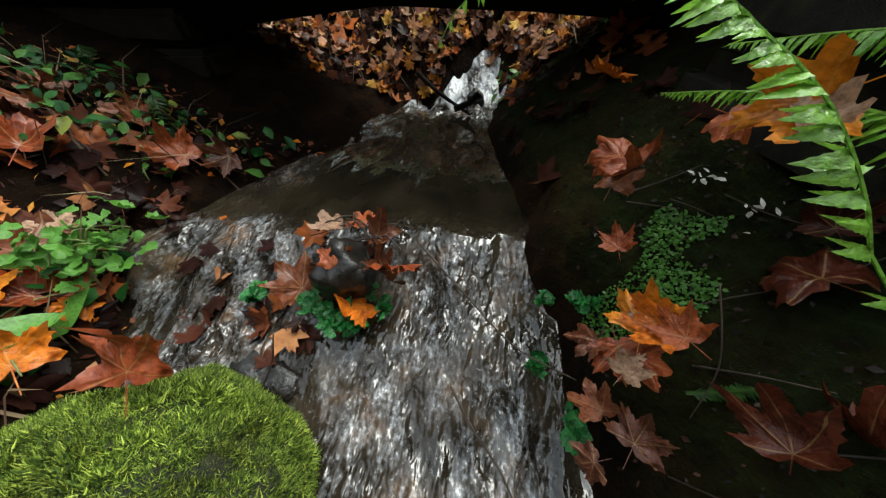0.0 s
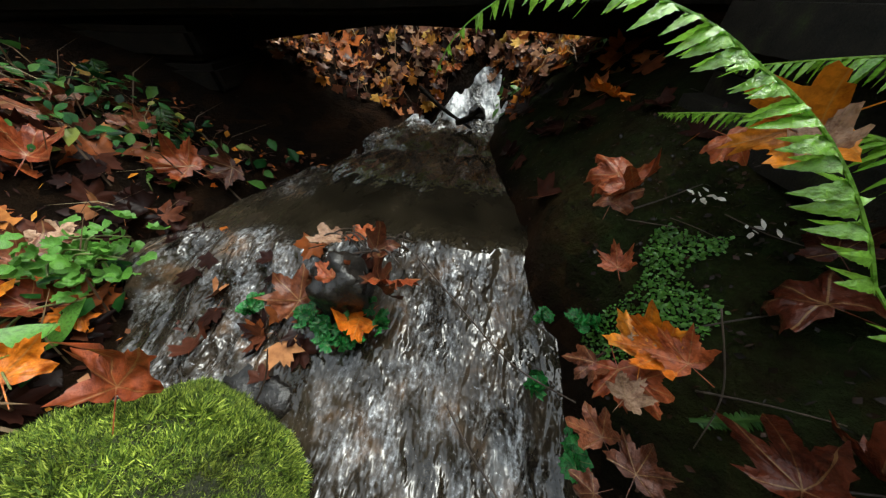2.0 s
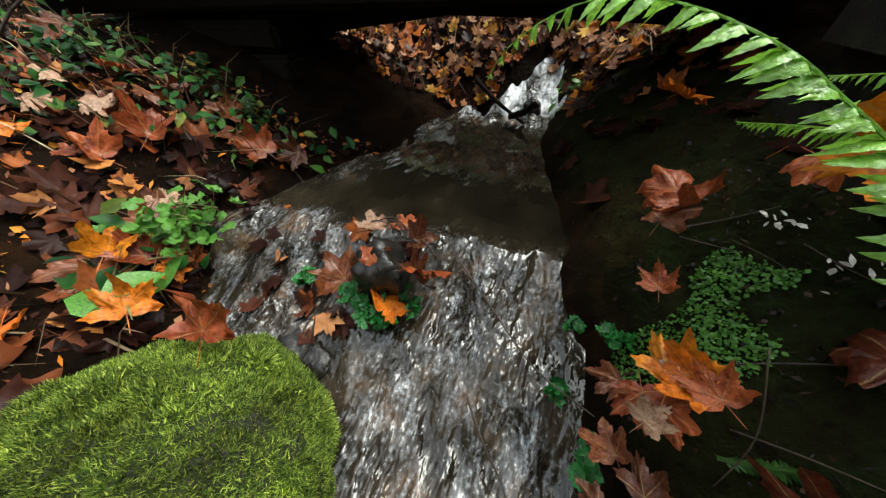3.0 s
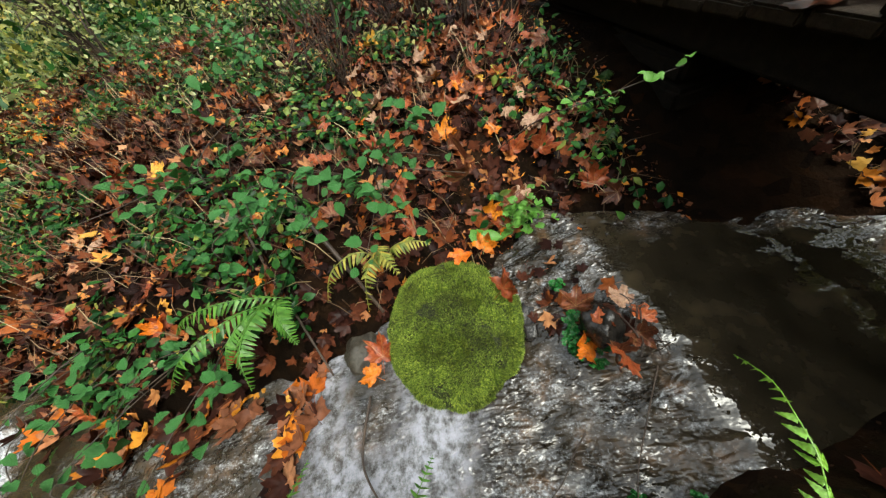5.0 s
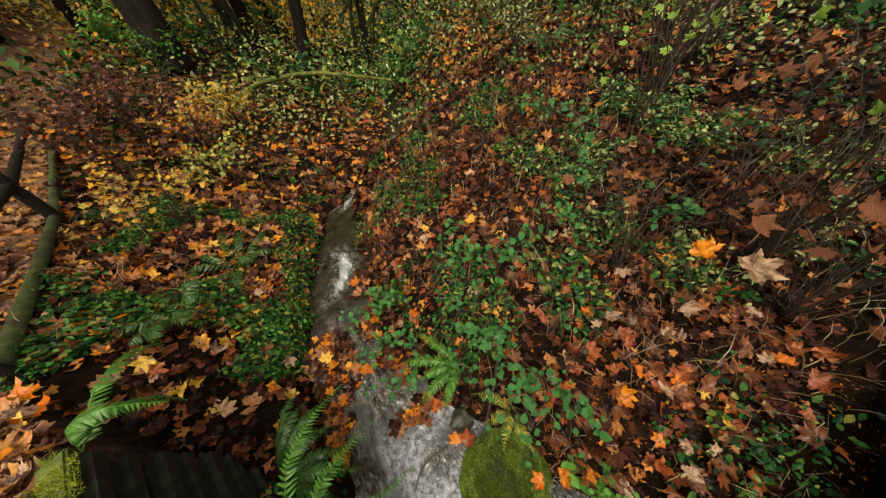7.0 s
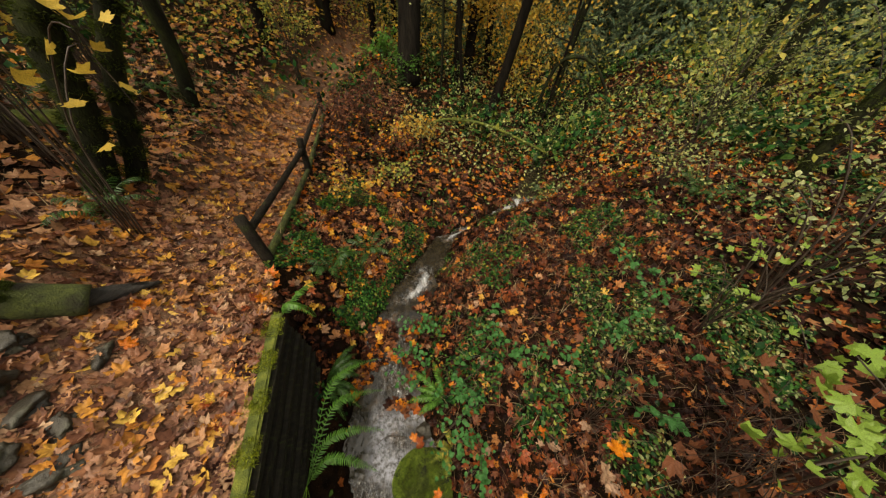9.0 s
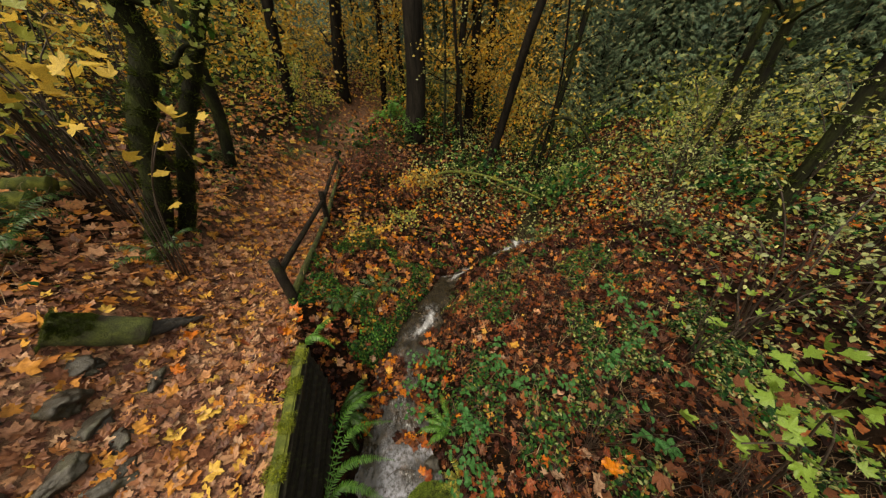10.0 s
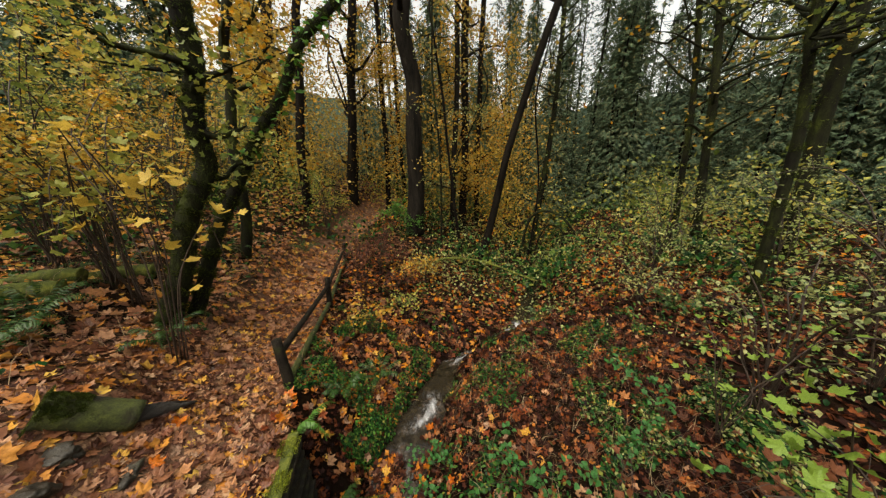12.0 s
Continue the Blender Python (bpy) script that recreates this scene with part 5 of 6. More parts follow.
def scattered_leaves(count, area, seed, where, mix=(1.5, 0.6, 4.5, 3.0, 3.6)):
    rng = random.Random(seed)
    done = 0
    while done < count:
        x, y = rng.uniform(area[0], area[1]), rng.uniform(area[2], area[3])
        if wet(np.array(x), np.array(y), 0.03) or (abs(x + 0.44) < 0.3 and abs(y + 0.21) < 0.3) or at_wall(np.array(x), np.array(y)) or under_bridge(x, y):
            continue
        n = land_normal(np.array([x]), np.array([y]))[0]
        kind = rng.choices(("orange", "yellow", "brown", "pale", "rust"), mix)[0]
        ob = maple_leaf(kind, rng.randrange(8), (x, y, float(ground(x, y)) + rng.uniform(0.02, 0.07)), rng.uniform(0.07, 0.15), 0, (0, 0), where)
        nn = Vector(n).normalized() + Vector((rng.gauss(0, 0.3), rng.gauss(0, 0.3), 0))
        ob.rotation_euler = (nn.to_track_quat("Z", "Y") @ Euler((0, 0, rng.uniform(0, 6.28))).to_quaternion()).to_euler()
        done += 1


scattered_leaves(110, (-2.3, -0.6, -0.5, 0.66), 41, "lying on the bank", (1.2, 0.5, 6, 2.5, 5))
scattered_leaves(50, (-1.7, -0.3, -2.2, -0.5), 42, "lying among green ground cover", (1.0, 0.4, 6, 1.6, 4))
scattered_leaves(50, (0.35, 1.45, -2.9, -1.5), 45, "lying beside the fence", (4, 2, 3, 3, 3))
scattered_leaves(30, (1.0, 2.4, -2.3, -0.4), 43, "lying on the path")


# ---------------------------------------------------------------- ferns
def frond_mesh(name, line_pts, pairs, pinna, mat, seed, droop=0.45, side=None, wide=0.24, foot=None, leaflets=None):
    """One fern frond: a stalk with two rows of narrow toothed leaflets."""
    rng = np.random.RandomState(seed)
    pts = bezier(line_pts, 40)
    thick = 0.0014 if foot else 0.0028
    bd = Build().tube(pts, (thick, thick * 0.8, thick * 0.3), 5)
    verts, faces, n = [], [], 0
    up0 = np.array((0, 0, 1.0)) if side is None else np.asarray(side, float)
    for k in range(pairs):
        t = 0.1 + 0.9 * (k + (rng.uniform(-0.22, 0.22) if foot else 0)) / pairs
        t = max(t, 0.02)
        i = min(int(t * 39), 38)
        p, d = pts[i] + (pts[i + 1] - pts[i]) * (t * 39 - i), pts[i + 1] - pts[i]
        d = d / np.linalg.norm(d)
        sid = np.cross(d, up0)
        sid /= np.linalg.norm(sid) + 1e-9
        up = np.cross(sid, d)
        ln = pinna * min(1.0, 0.5 + 1.6 * t) * (1 - max(0, (t - 0.45) / 0.55) ** (3.5 if foot else 1.5) * 0.9) * (rng.uniform(0.72, 1.15) if foot else rng.uniform(0.9, 1.08))
        if foot:
            ln *= foot - (foot - 1.25) * min(1.0, t / 0.8)
        wd = wide * ln + 0.002
        for s in (-1, 1):
            out = s * sid * rng.uniform(0.75, 0.95) + d * rng.uniform(0.3, 0.6) - up * droop * rng.uniform(0.3, 1.6)
            out /= np.linalg.norm(out)
            acr = np.cross(out, up + 0.35 * sid * rng.normal())
            acr /= np.linalg.norm(acr)
            q = []
            rows = ((0, 0.35), (0.07, 1.15), (0.14, 0.9), (0.3, 1.0), (0.36, 0.82), (0.52, 0.88), (0.58, 0.68), (0.72, 0.66), (0.78, 0.46), (0.9, 0.3))
            if pairs < 30:
                rows = rows[1::3]
            m = len(rows)
            for u, w in rows:
                c = p + out * ln * u - up * droop * ln * 0.6 * u * u
                if foot:
                    w, c = w * (1.1 - 0.4 * u), c + d * ln * 0.3 * u * u
                q += [c - acr * wd * w * 0.5, c + up * 0.06 * wd, c + acr * wd * w * 0.5]
            q.append(p + out * ln - up * droop * ln * 0.6 + d * ln * (0.33 if foot else 0))
            verts += q
            for a in range(m - 1):
                b0 = n + 3 * a
                faces += [(b0, b0 + 1, b0 + 4, b0 + 3), (b0 + 1, b0 + 2, b0 + 5, b0 + 4)]
            e = n + 3 * m
            faces += [(e - 3, e - 2, e), (e - 2, e - 1, e)]
            n += 3 * m + 1
            if leaflets is not None:
                leaflets.append((verts, faces))
                verts, faces, n = [], [], 0
    if verts:
        bd.add(verts, faces)
    return bd.mesh(name, mat, False)


def fern(at, fronds, mat, label, pinna=0.07, pairs=34, seed=0, group="sword ferns", droop=0.45, wide=0.24, foot=None):
    """A fern: each frond given by its line in the plant's own space."""
    f = thing("sword_fern", at, label, "fern", group)
    for k, pts in enumerate(fronds):
        single = [] if foot else None
        fr = part_mesh("frond", frond_mesh("frond", pts, pairs, pinna, mat, seed + k, droop, None, wide, foot, single), f)
        for vs, fs in single or ():
            part_mesh("leaflet", Build().add(vs, fs).mesh("leaflet", mat, False), fr)
    return f


def tuft(n, length, rise, seed, a0=0.0, a1=6.283):
    rng = np.random.RandomState(seed)
    out = []
    for k in range(n):
        a = a0 + (a1 - a0) * (k + rng.uniform(-0.3, 0.3)) / n
        L, h = length * rng.uniform(0.75, 1.1), rise * rng.uniform(0.7, 1.2)
        d = np.array((math.cos(a), math.sin(a), 0))
        out.append([(0, 0, 0), tuple(d * L * 0.35 + (0, 0, h * 0.8)), tuple(d * L * 0.75 + (0, 0, h)), tuple(d * L + (0, 0, h * 0.55))])
    return out


# the fern that hangs over the water from the wall
fb = np.array((0.62, -0.22, 0.45))
fern(tuple(fb), [
    [(0, 0, 0), np.array((0.6, 0.2, 0.58)) - fb, np.array((0.5, 0.38, 0.57)) - fb, np.array((0.38, 0.48, 0.54)) - fb],
    [(0, 0, 0), np.array((0.52, 0.15, 0.5)) - fb, np.array((0.45, 0.4, 0.5)) - fb, np.array((0.36, 0.55, 0.46)) - fb],
], M_FERN, "bright green sword fern hanging from the wall over the water", 0.034, 54, 100, droop=0.8, wide=0.32)
fern(tuple(fb), [
    [(0, 0, 0), np.array((0.5, -0.5, 0.56)) - fb, np.array((0.25, -0.6, 0.52)) - fb, np.array((0.0, -0.62, 0.34)) - fb],
    [(0, 0, 0), np.array((0.45, -0.38, 0.55)) - fb, np.array((0.22, -0.36, 0.45)) - fb, np.array((0.04, -0.3, 0.28)) - fb],
    [(0, 0, 0), np.array((0.55, -0.9, 0.66)) - fb, np.array((0.35, -1.15, 0.64)) - fb, np.array((0.12, -1.3, 0.48)) - fb],
    [(0, 0, 0), np.array((0.5, -0.75, 0.6)) - fb, np.array((0.28, -0.92, 0.52)) - fb, np.array((0.05, -1.0, 0.34)) - fb],
], M_FERN_MID, "green sword fern arching from the wall over the pool", 0.06, 40, 105, droop=0.2, wide=0.22)
ARCH = [(0.5, 0.02, 0.34), (0.368, 0.128, 0.45), (0.333, 0.152, 0.494), (0.313, 0.17, 0.522), (0.29, 0.188, 0.548), (0.266, 0.204, 0.568), (0.242, 0.217, 0.583), (0.222, 0.226, 0.596), (0.196, 0.235, 0.608),
        (0.164, 0.252, 0.619), (0.131, 0.268, 0.625), (0.093, 0.280, 0.624), (0.055, 0.298, 0.609), (0.023, 0.305, 0.585), (0.002, 0.318, 0.552)]
fern(tuple(fb), [[(0, 0, 0)] + [np.array(p) - fb for p in ARCH]], M_FERN_NEAR, "young bright green fern frond arching over the cascade", 0.0132, 31, 110, droop=0.9, wide=0.66, foot=1.5)
fern((1.03, -1.52, 1.12), [[(0, 0, 0), (-0.05, -0.05, 0.12), (-0.2, -0.02, 0.14), (-0.36, 0.05, 0.02)], [(0, 0, 0), (-0.1, -0.1, 0.05), (-0.2, -0.15, -0.1), (-0.22, -0.16, -0.3)],
                           [(0, 0, 0), (-0.12, -0.2, 0.1), (-0.2, -0.38, 0.05), (-0.24, -0.5, -0.1)]], M_FERN_MID, "green fern at the end of the timber wall", 0.06, 36, 120)
fern((0.72, -1.15, 0.3), tuft(7, 0.55, 0.2, 3, 2.2, 4.4), M_FERN_DARK, "dark green fern at the foot of the wall", 0.06, 34, 130)
fern((-0.66, -0.42, 0.22), [[(0, 0, 0), (0.02, 0.0, 0.16), (0.1, 0.04, 0.2), (0.2, 0.1, 0.19)], [(0, 0, 0), (0.03, -0.02, 0.12), (0.12, -0.06, 0.12), (0.2, -0.1, 0.0)],
                            [(0, 0, 0), (0.0, -0.08, 0.14), (0.06, -0.2, 0.14), (0.12, -0.28, 0.02)], [(0, 0, 0), (0.02, 0.05, 0.13), (0.04, 0.13, 0.17), (0.06, 0.22, 0.15)]],
     M_CANOPY_LIME, "small yellow-green fern growing behind the boulder", 0.05, 18, 140)
fern((-0.62, -0.9, 0.25), tuft(5, 0.42, 0.16, 7, -1.2, 1.0), M_FERN_MID, "green fern arching over the pool", 0.055, 26, 150)
fern((-1.35, 0.86, 0.36), [[(0, 0, 0), (0.03, -0.02, 0.1), (0.08, -0.06, 0.1), (0.1, -0.12, 0.0)], [(0.3, -0.1, -0.1), (0.36, -0.14, 0.0), (0.42, -0.2, 0.0), (0.46, -0.26, -0.1)]], M_FERN_DARK, "small dark fern on the bank", 0.035, 24, 160)
for k, (x, y, L) in enumerate([(3.1, -2.6, 0.5), (4.0, -2.1, 0.6), (4.4, -2.6, 0.6), (3.7, -1.7, 0.5), (2.2, -10.5, 0.7), (0.6, -12, 0.7), (4.6, -6.5, 0.7), (3.8, -8.5, 0.7), (5.3, -4.4, 0.7), (0.9, -2.6, 0.45), (0.5, -3.2, 0.5), (-3.4, -5.2, 0.6), (-5.6, -4.0, 0.6)]):
    fern((x, y, float(ground(x, y))), tuft(9, L, 0.28 * L / 0.5, 200 + k), M_FERN_DARK, "dark green fern on the woodland floor", 0.075, 20, 170 + 10 * k)


# ---------------------------------------------------------------- brambles, herbs and shoots
def leafy_plant(name, at, stems, leaves, mat, templates, size, seed, label, category, stem_mat=None, thick=0.003, per=3, spread=0.03, group="", tilt=0.5):
    """Stems given as lines, with leaves in clusters along them."""
    rng = np.random.RandomState(seed)
    p = thing(name, at, label, category, group)
    pos, nor, yaw, own = [], [], [], []
    lines = [bezier(s, 14) for s in stems]
    for _ in range(leaves):
        which = rng.randint(len(lines))
        ln = lines[which]
        c = ln[int(rng.uniform(0.3, 1.0) ** 0.8 * 13.99)]
        a0 = rng.uniform(0, 6.28)
        for j in range(per):
            pos.append(c + rng.normal(0, spread, 3))
            nor.append(np.array((rng.normal(0, tilt), rng.normal(0, tilt), 1.0)))
            yaw.append(a0 + 2.1 * j)
            own.append(which)
    pos = np.array(pos)
    sizes = rng.uniform(size[0], size[1], len(pos))
    stalks = []
    for k, ln in enumerate(lines):
        stalks.append(part_mesh("stem", Build().tube(ln, (thick, thick * 0.8, thick * 0.4), 5, 0.05, seed + k).mesh("stem", stem_mat or M_STEM), p))
    if len(pos) <= 120:
        shapes = [mesh_from("leaf", v, f, mat) for v, f in templates]
        turns = frames_of(np.array(nor), np.array(yaw))
        for c, m, s, w in zip(pos, turns, sizes, own):
            ob = part_mesh("leaf", shapes[rng.randint(len(shapes))], stalks[w])
            ob.matrix_basis = Matrix.LocRotScale(Vector(c), Matrix([list(map(float, r)) for r in m]).to_quaternion(), Vector((s, s, s)))
    else:
        v, f = strew(templates, pos, np.array(nor), np.array(yaw), sizes, seed)
        tagged(part_mesh("foliage", mesh_from("foliage", v, f, mat), p), kind="stuff")
    return p


def arch_stems(n, reach, rise, seed, a0=0.0, a1=6.283):
    rng = np.random.RandomState(seed)
    out = []
    for _ in range(n):
        a = rng.uniform(a0, a1)
        L, h = reach * rng.uniform(0.5, 1.1), rise * rng.uniform(0.6, 1.15)
        d = np.array((math.cos(a), math.sin(a), 0))
        w = rng.normal(0, 0.09 * L, (4, 3)) * (1, 1, 0.5)
        out.append([0.6 * w[0] * (1, 1, 0), d * L * 0.2 + (0, 0, h * 0.6) + w[1], d * L * 0.6 + (0, 0, h) + w[2], d * L + (0, 0, h * rng.uniform(0.55, 1.1)) + w[3]])
    return out


LOBED = [maple(c, f, 40 + k, [(0, 0.9), (14, 0.95), (24, 0.82), (36, 0.98), (50, 0.86), (64, 1.0), (80, 0.84), (96, 0.95), (118, 0.8), (140, 0.86), (160, 0.5)], 2, False, b) for k, (c, f, b) in enumerate([(0.3, 0.25, 0.8), (-0.3, 0.3, -1.0), (0.5, 0.1, 1.2)])]
ROUND = [ovate(0.35, 0.25, 0.8, 9, 0.09), ovate(0.1, 0.45, 0.72, 9, 0.1), ovate(0.55, 0.1, 0.75, 9, 0.08)]
leafy_plant("bramble", (-0.95, -0.4, 0.35), arch_stems(7, 0.42, 0.34, 1, -1.0, 1.6), 38, M_BRAMBLE, ROUND, (0.03, 0.06), 1, "bramble with glossy blue-green leaves arching over the boulder", "bramble", M_TWIG, group="brambles")
leafy_plant("bramble", (-1.0, -0.75, 0.36), arch_stems(6, 0.5, 0.3, 2, -1.2, 1.2), 36, M_BRAMBLE, ROUND, (0.03, 0.06), 2, "bramble with glossy green leaves on the bank", "bramble", M_TWIG, group="brambles")
leafy_plant("bramble", (-1.3, -1.3, 0.4), arch_stems(8, 0.7, 0.3, 3), 34, M_BRAMBLE, ROUND, (0.04, 0.075), 3, "bramble with green leaves among fallen leaves", "bramble", M_TWIG, group="brambles")
leafy_plant("bramble", (-0.5, -1.2, 0.2), arch_stems(7, 0.55, 0.14, 21, -0.9, 0.9), 32, M_BRAMBLE, ROUND, (0.03, 0.06), 22, "bramble with glossy green leaves hanging over the water", "bramble", M_TWIG, group="brambles")
leafy_plant("bramble", (-0.6, -1.75, 0.2), arch_stems(6, 0.5, 0.14, 23, -0.9, 0.9), 28, M_BRAMBLE, ROUND, (0.03, 0.06), 24, "bramble with glossy green leaves hanging over the water", "bramble", M_TWIG, group="brambles")
leafy_plant("bramble", (-2.2, -1.0, 0.55), arch_stems(9, 0.9, 0.4, 4), 40, M_BRAMBLE, ROUND, (0.04, 0.075), 4, "bramble with green leaves on the far bank", "bramble", M_TWIG, group="brambles")
leafy_plant("bramble", (-3.2, -1.6, 0.7), arch_stems(9, 1.0, 0.45, 5), 40, M_BRAMBLE, ROUND, (0.045, 0.08), 5, "bramble with green leaves on the far bank", "bramble", M_TWIG, group="brambles")
leafy_plant("woodland_herb", (-0.81, 0.2, 0.13), arch_stems(9, 0.12, 0.1, 6), 24, M_HERB, LOBED, (0.025, 0.042), 6, "fresh green herb growing at the water's edge", "plant", group="herbs")
leafy_plant("woodland_herb", (-0.79, 0.02, 0.13), arch_stems(4, 0.18, 0.07, 7, -0.3, 1.4), 3, M_HERB, OVATES, (0.08, 0.12), 7, "green herb with long pointed leaves by the boulder", "plant", group="herbs")
leafy_plant("woodland_herb", (-0.95, 0.55, 0.12), arch_stems(6, 0.14, 0.12, 8), 16, M_HERB, ROUND, (0.025, 0.04), 8, "fresh green herb by the pool", "plant", group="herbs")
for k, (x, y, z, r, n) in enumerate([(-0.433, 0.245, 0.085, 0.03, 6), (-0.282, 0.235, 0.085, 0.035, 8), (-0.215, 0.225, 0.085, 0.03, 7), (-0.185, 0.205, 0.08, 0.03, 6), (-0.165, 0.29, 0.1, 0.02, 3),
                                     (-0.115, 0.25, 0.085, 0.02, 3), (0.222, 0.3, 0.13, 0.02, 3), (0.27, 0.27, 0.17, 0.02, 3), (0.205, 0.185, 0.09, 0.022, 3), (0.25, 0.09, 0.1, 0.025, 4), (0.262, 0.115, 0.13, 0.015, 2)]):
    leafy_plant("water_plant", (x, y, z), arch_stems(n, r, 0.016, 300 + k), n, M_CRESS, LOBED, (0.022, 0.036), 320 + k, "small deep green plant washed by the cascade", "plant", M_CRESS, 0.0008, 2, 0.006, "plants in the cascade", 0.7)
leafy_plant("leafy_shoot", (-0.85, 0.12, 0.5), [[(0, 0, 0), (0.1, 0.14, 0.14), (0.18, 0.3, 0.2), (0.24, 0.46, 0.25)]], 13, M_HERB, ROUND, (0.016, 0.034), 11, "slender shoot with bright green leaves reaching over the pool", "plant", M_TWIG, 0.0025, 2, 0.012)


# moss leaves on the bank under the wall
def bank_moss():
    rng = np.random.RandomState(12)
    n = 22000
    x, y = rng.uniform(0.16, 0.5, n), rng.uniform(0.05, 0.6, n)
    near = np.exp(-((x - 0.32) ** 2 + (y - 0.25) ** 2) / 0.008) + 0.5 * np.exp(-((x - 0.38) ** 2 + (y - 0.36) ** 2) / 0.004)
    ok = ~wet(x, y, 0.0) & (y > 0.17) & (sines(x, y, 61, 14) + 0.4 * sines(x, y, 62, 40) > 1.2 - 1.8 * near)
    x, y = x[ok], y[ok]
    pos = np.stack([x, y, ground(x, y) + rng.uniform(0.0, 0.015, len(x))], 1)
    v, f = strew([ovate(0.3, 0.2, 0.85, 3), ovate(-0.1, 0.4, 0.8, 3)], pos, land_normal(x, y) + rng.normal(0, 0.5, (len(x), 3)), rng.uniform(0, 6.28, len(x)), rng.uniform(0.003, 0.0075, len(x)), 12)
    solo("bank_moss", mesh_from("bank_moss", v, f, M_FERN_MID), "tiny green leaves and moss on the dark bank", "moss", kind="stuff")


bank_moss()
# wet glints on the bank, put in as whitish chips
rp = np.random.RandomState(71)
cx = np.concatenate([rp.normal(0.437, 0.016, 12), rp.normal(0.485, 0.014, 9)])
cy = np.concatenate([rp.normal(0.427, 0.012, 12), rp.normal(0.343, 0.012, 9)])
v, f = strew([ovate(0.2, 0.2, 0.45, 2), ovate(-0.2, 0.3, 0.3, 2)], np.stack([cx, cy, ground(cx, cy) + 0.014], 1), land_normal(cx, cy) + rp.normal(0, 0.3, (21, 3)), rp.uniform(-0.6, 0.9, 21), rp.uniform(0.008, 0.018, 21), 71)
solo("wood_chips", mesh_from("wood_chips", v, f, M_GLINT_CHIP), "small pale chips standing in for wet glints on the dark bank", "chips", kind="stuff")
fern((0.36, 0.12, 0.23), [[(0, 0, 0), (0.03, 0.0, 0.02), (0.08, 0.01, 0.035), (0.13, 0.03, 0.04)]], M_FERN_DARK, "small dark fern frond on the bank", 0.013, 34, 165)


# ---------------------------------------------------------------- twigs
def twig(pts, r, label, seed=0, mat=None):
    p = np.array(pts[0], float)
    me = Build().tube(bezier([np.array(q) - p for q in pts], 18), (r, r * 0.8, r * 0.5), 6, 0.12, seed).mesh("twig", mat or M_TWIG)
    return solo("twig", me, label, "twig", "loose twigs", at=tuple(p))


twig([(-0.06, 0.36, 0.21), (0.06, 0.27, 0.16), (0.16, 0.2, 0.12), (0.25, 0.14, 0.16)], 0.0022, "thin dark twig lying across the cascade", 1)
twig([(0.05, 0.13, 0.05), (0.1, 0.07, 0.035), (0.15, 0.02, 0.03), (0.2, -0.06, 0.03)], 0.003, "thin dark twig in the running water", 2)
twig([(-0.33, 0.06, 0.03), (-0.3, 0.1, 0.09), (-0.28, 0.13, 0.16)], 0.002, "thin dark twig standing in the water", 3)
twig([(0.33, 0.18, 0.38), (0.34, 0.12, 0.32), (0.33, 0.08, 0.26)], 0.0009, "thin leaf stalk on the bank", 4)
twig([(-0.1, 1.22, 0.2), (-0.04, 1.2, 0.23), (0.0, 1.2, 0.27)], 0.016, "dark branch stub lodged below the waterfall", 5, M_BARK)
twig([(-0.3, 1.36, 0.3), (-0.18, 1.28, 0.24), (-0.03, 1.18, 0.19)], 0.011, "dark wet branch lodged below the waterfall", 6, M_BARK)
twig([(-0.9, -0.75, 0.5), (-0.7, -0.62, 0.36), (-0.5, -0.5, 0.12)], 0.012, "dark dead stick leaning beside the boulder", 7)
twig([(-1.3, -1.3, 0.5), (-0.7, -0.95, 0.3), (-0.3, -0.75, 0.06)], 0.008, "dark dead stick reaching into the pool", 8)
twig([(-0.2, -0.6, 0.02), (0.0, -0.62, 0.03), (0.12, -0.55, 0.04)], 0.006, "dark stick in the pool", 9)
rk = random.Random(19)
for k in range(12):
    x, y = rk.uniform(0.3, 0.6), rk.uniform(0.0, 0.6)
    a, ln = rk.uniform(-0.9, 0.5), rk.uniform(0.06, 0.18)
    run_ = [(x + ln * t * math.cos(a), y + ln * t * math.sin(a)) for t in (0, 0.5, 1)]
    twig([(u, v, float(ground(u, v)) + 0.008 + 0.008 * rk.random()) for u, v in run_], rk.uniform(0.0008, 0.0018), "thin rootlet or stick on the dark bank", 140 + k)
rr = random.Random(5)
for k in range(26):
    x, y = -0.2 + rr.uniform(-0.08, 0.1), 0.38 + rr.uniform(-0.03, 0.04)
    a = rr.uniform(0, 3.14)
    L = rr.uniform(0.02, 0.055)
    twig([(x - L * math.cos(a), y - L * math.sin(a) * 0.5, 0.18 + rr.uniform(0, 0.03)), (x, y, 0.2 + rr.uniform(0, 0.02)), (x + L * math.cos(a), y + L * math.sin(a) * 0.5, 0.18 + rr.uniform(0, 0.03))], rr.uniform(0.0012, 0.003), "dark twig in the jam against the stone", 100 + k)


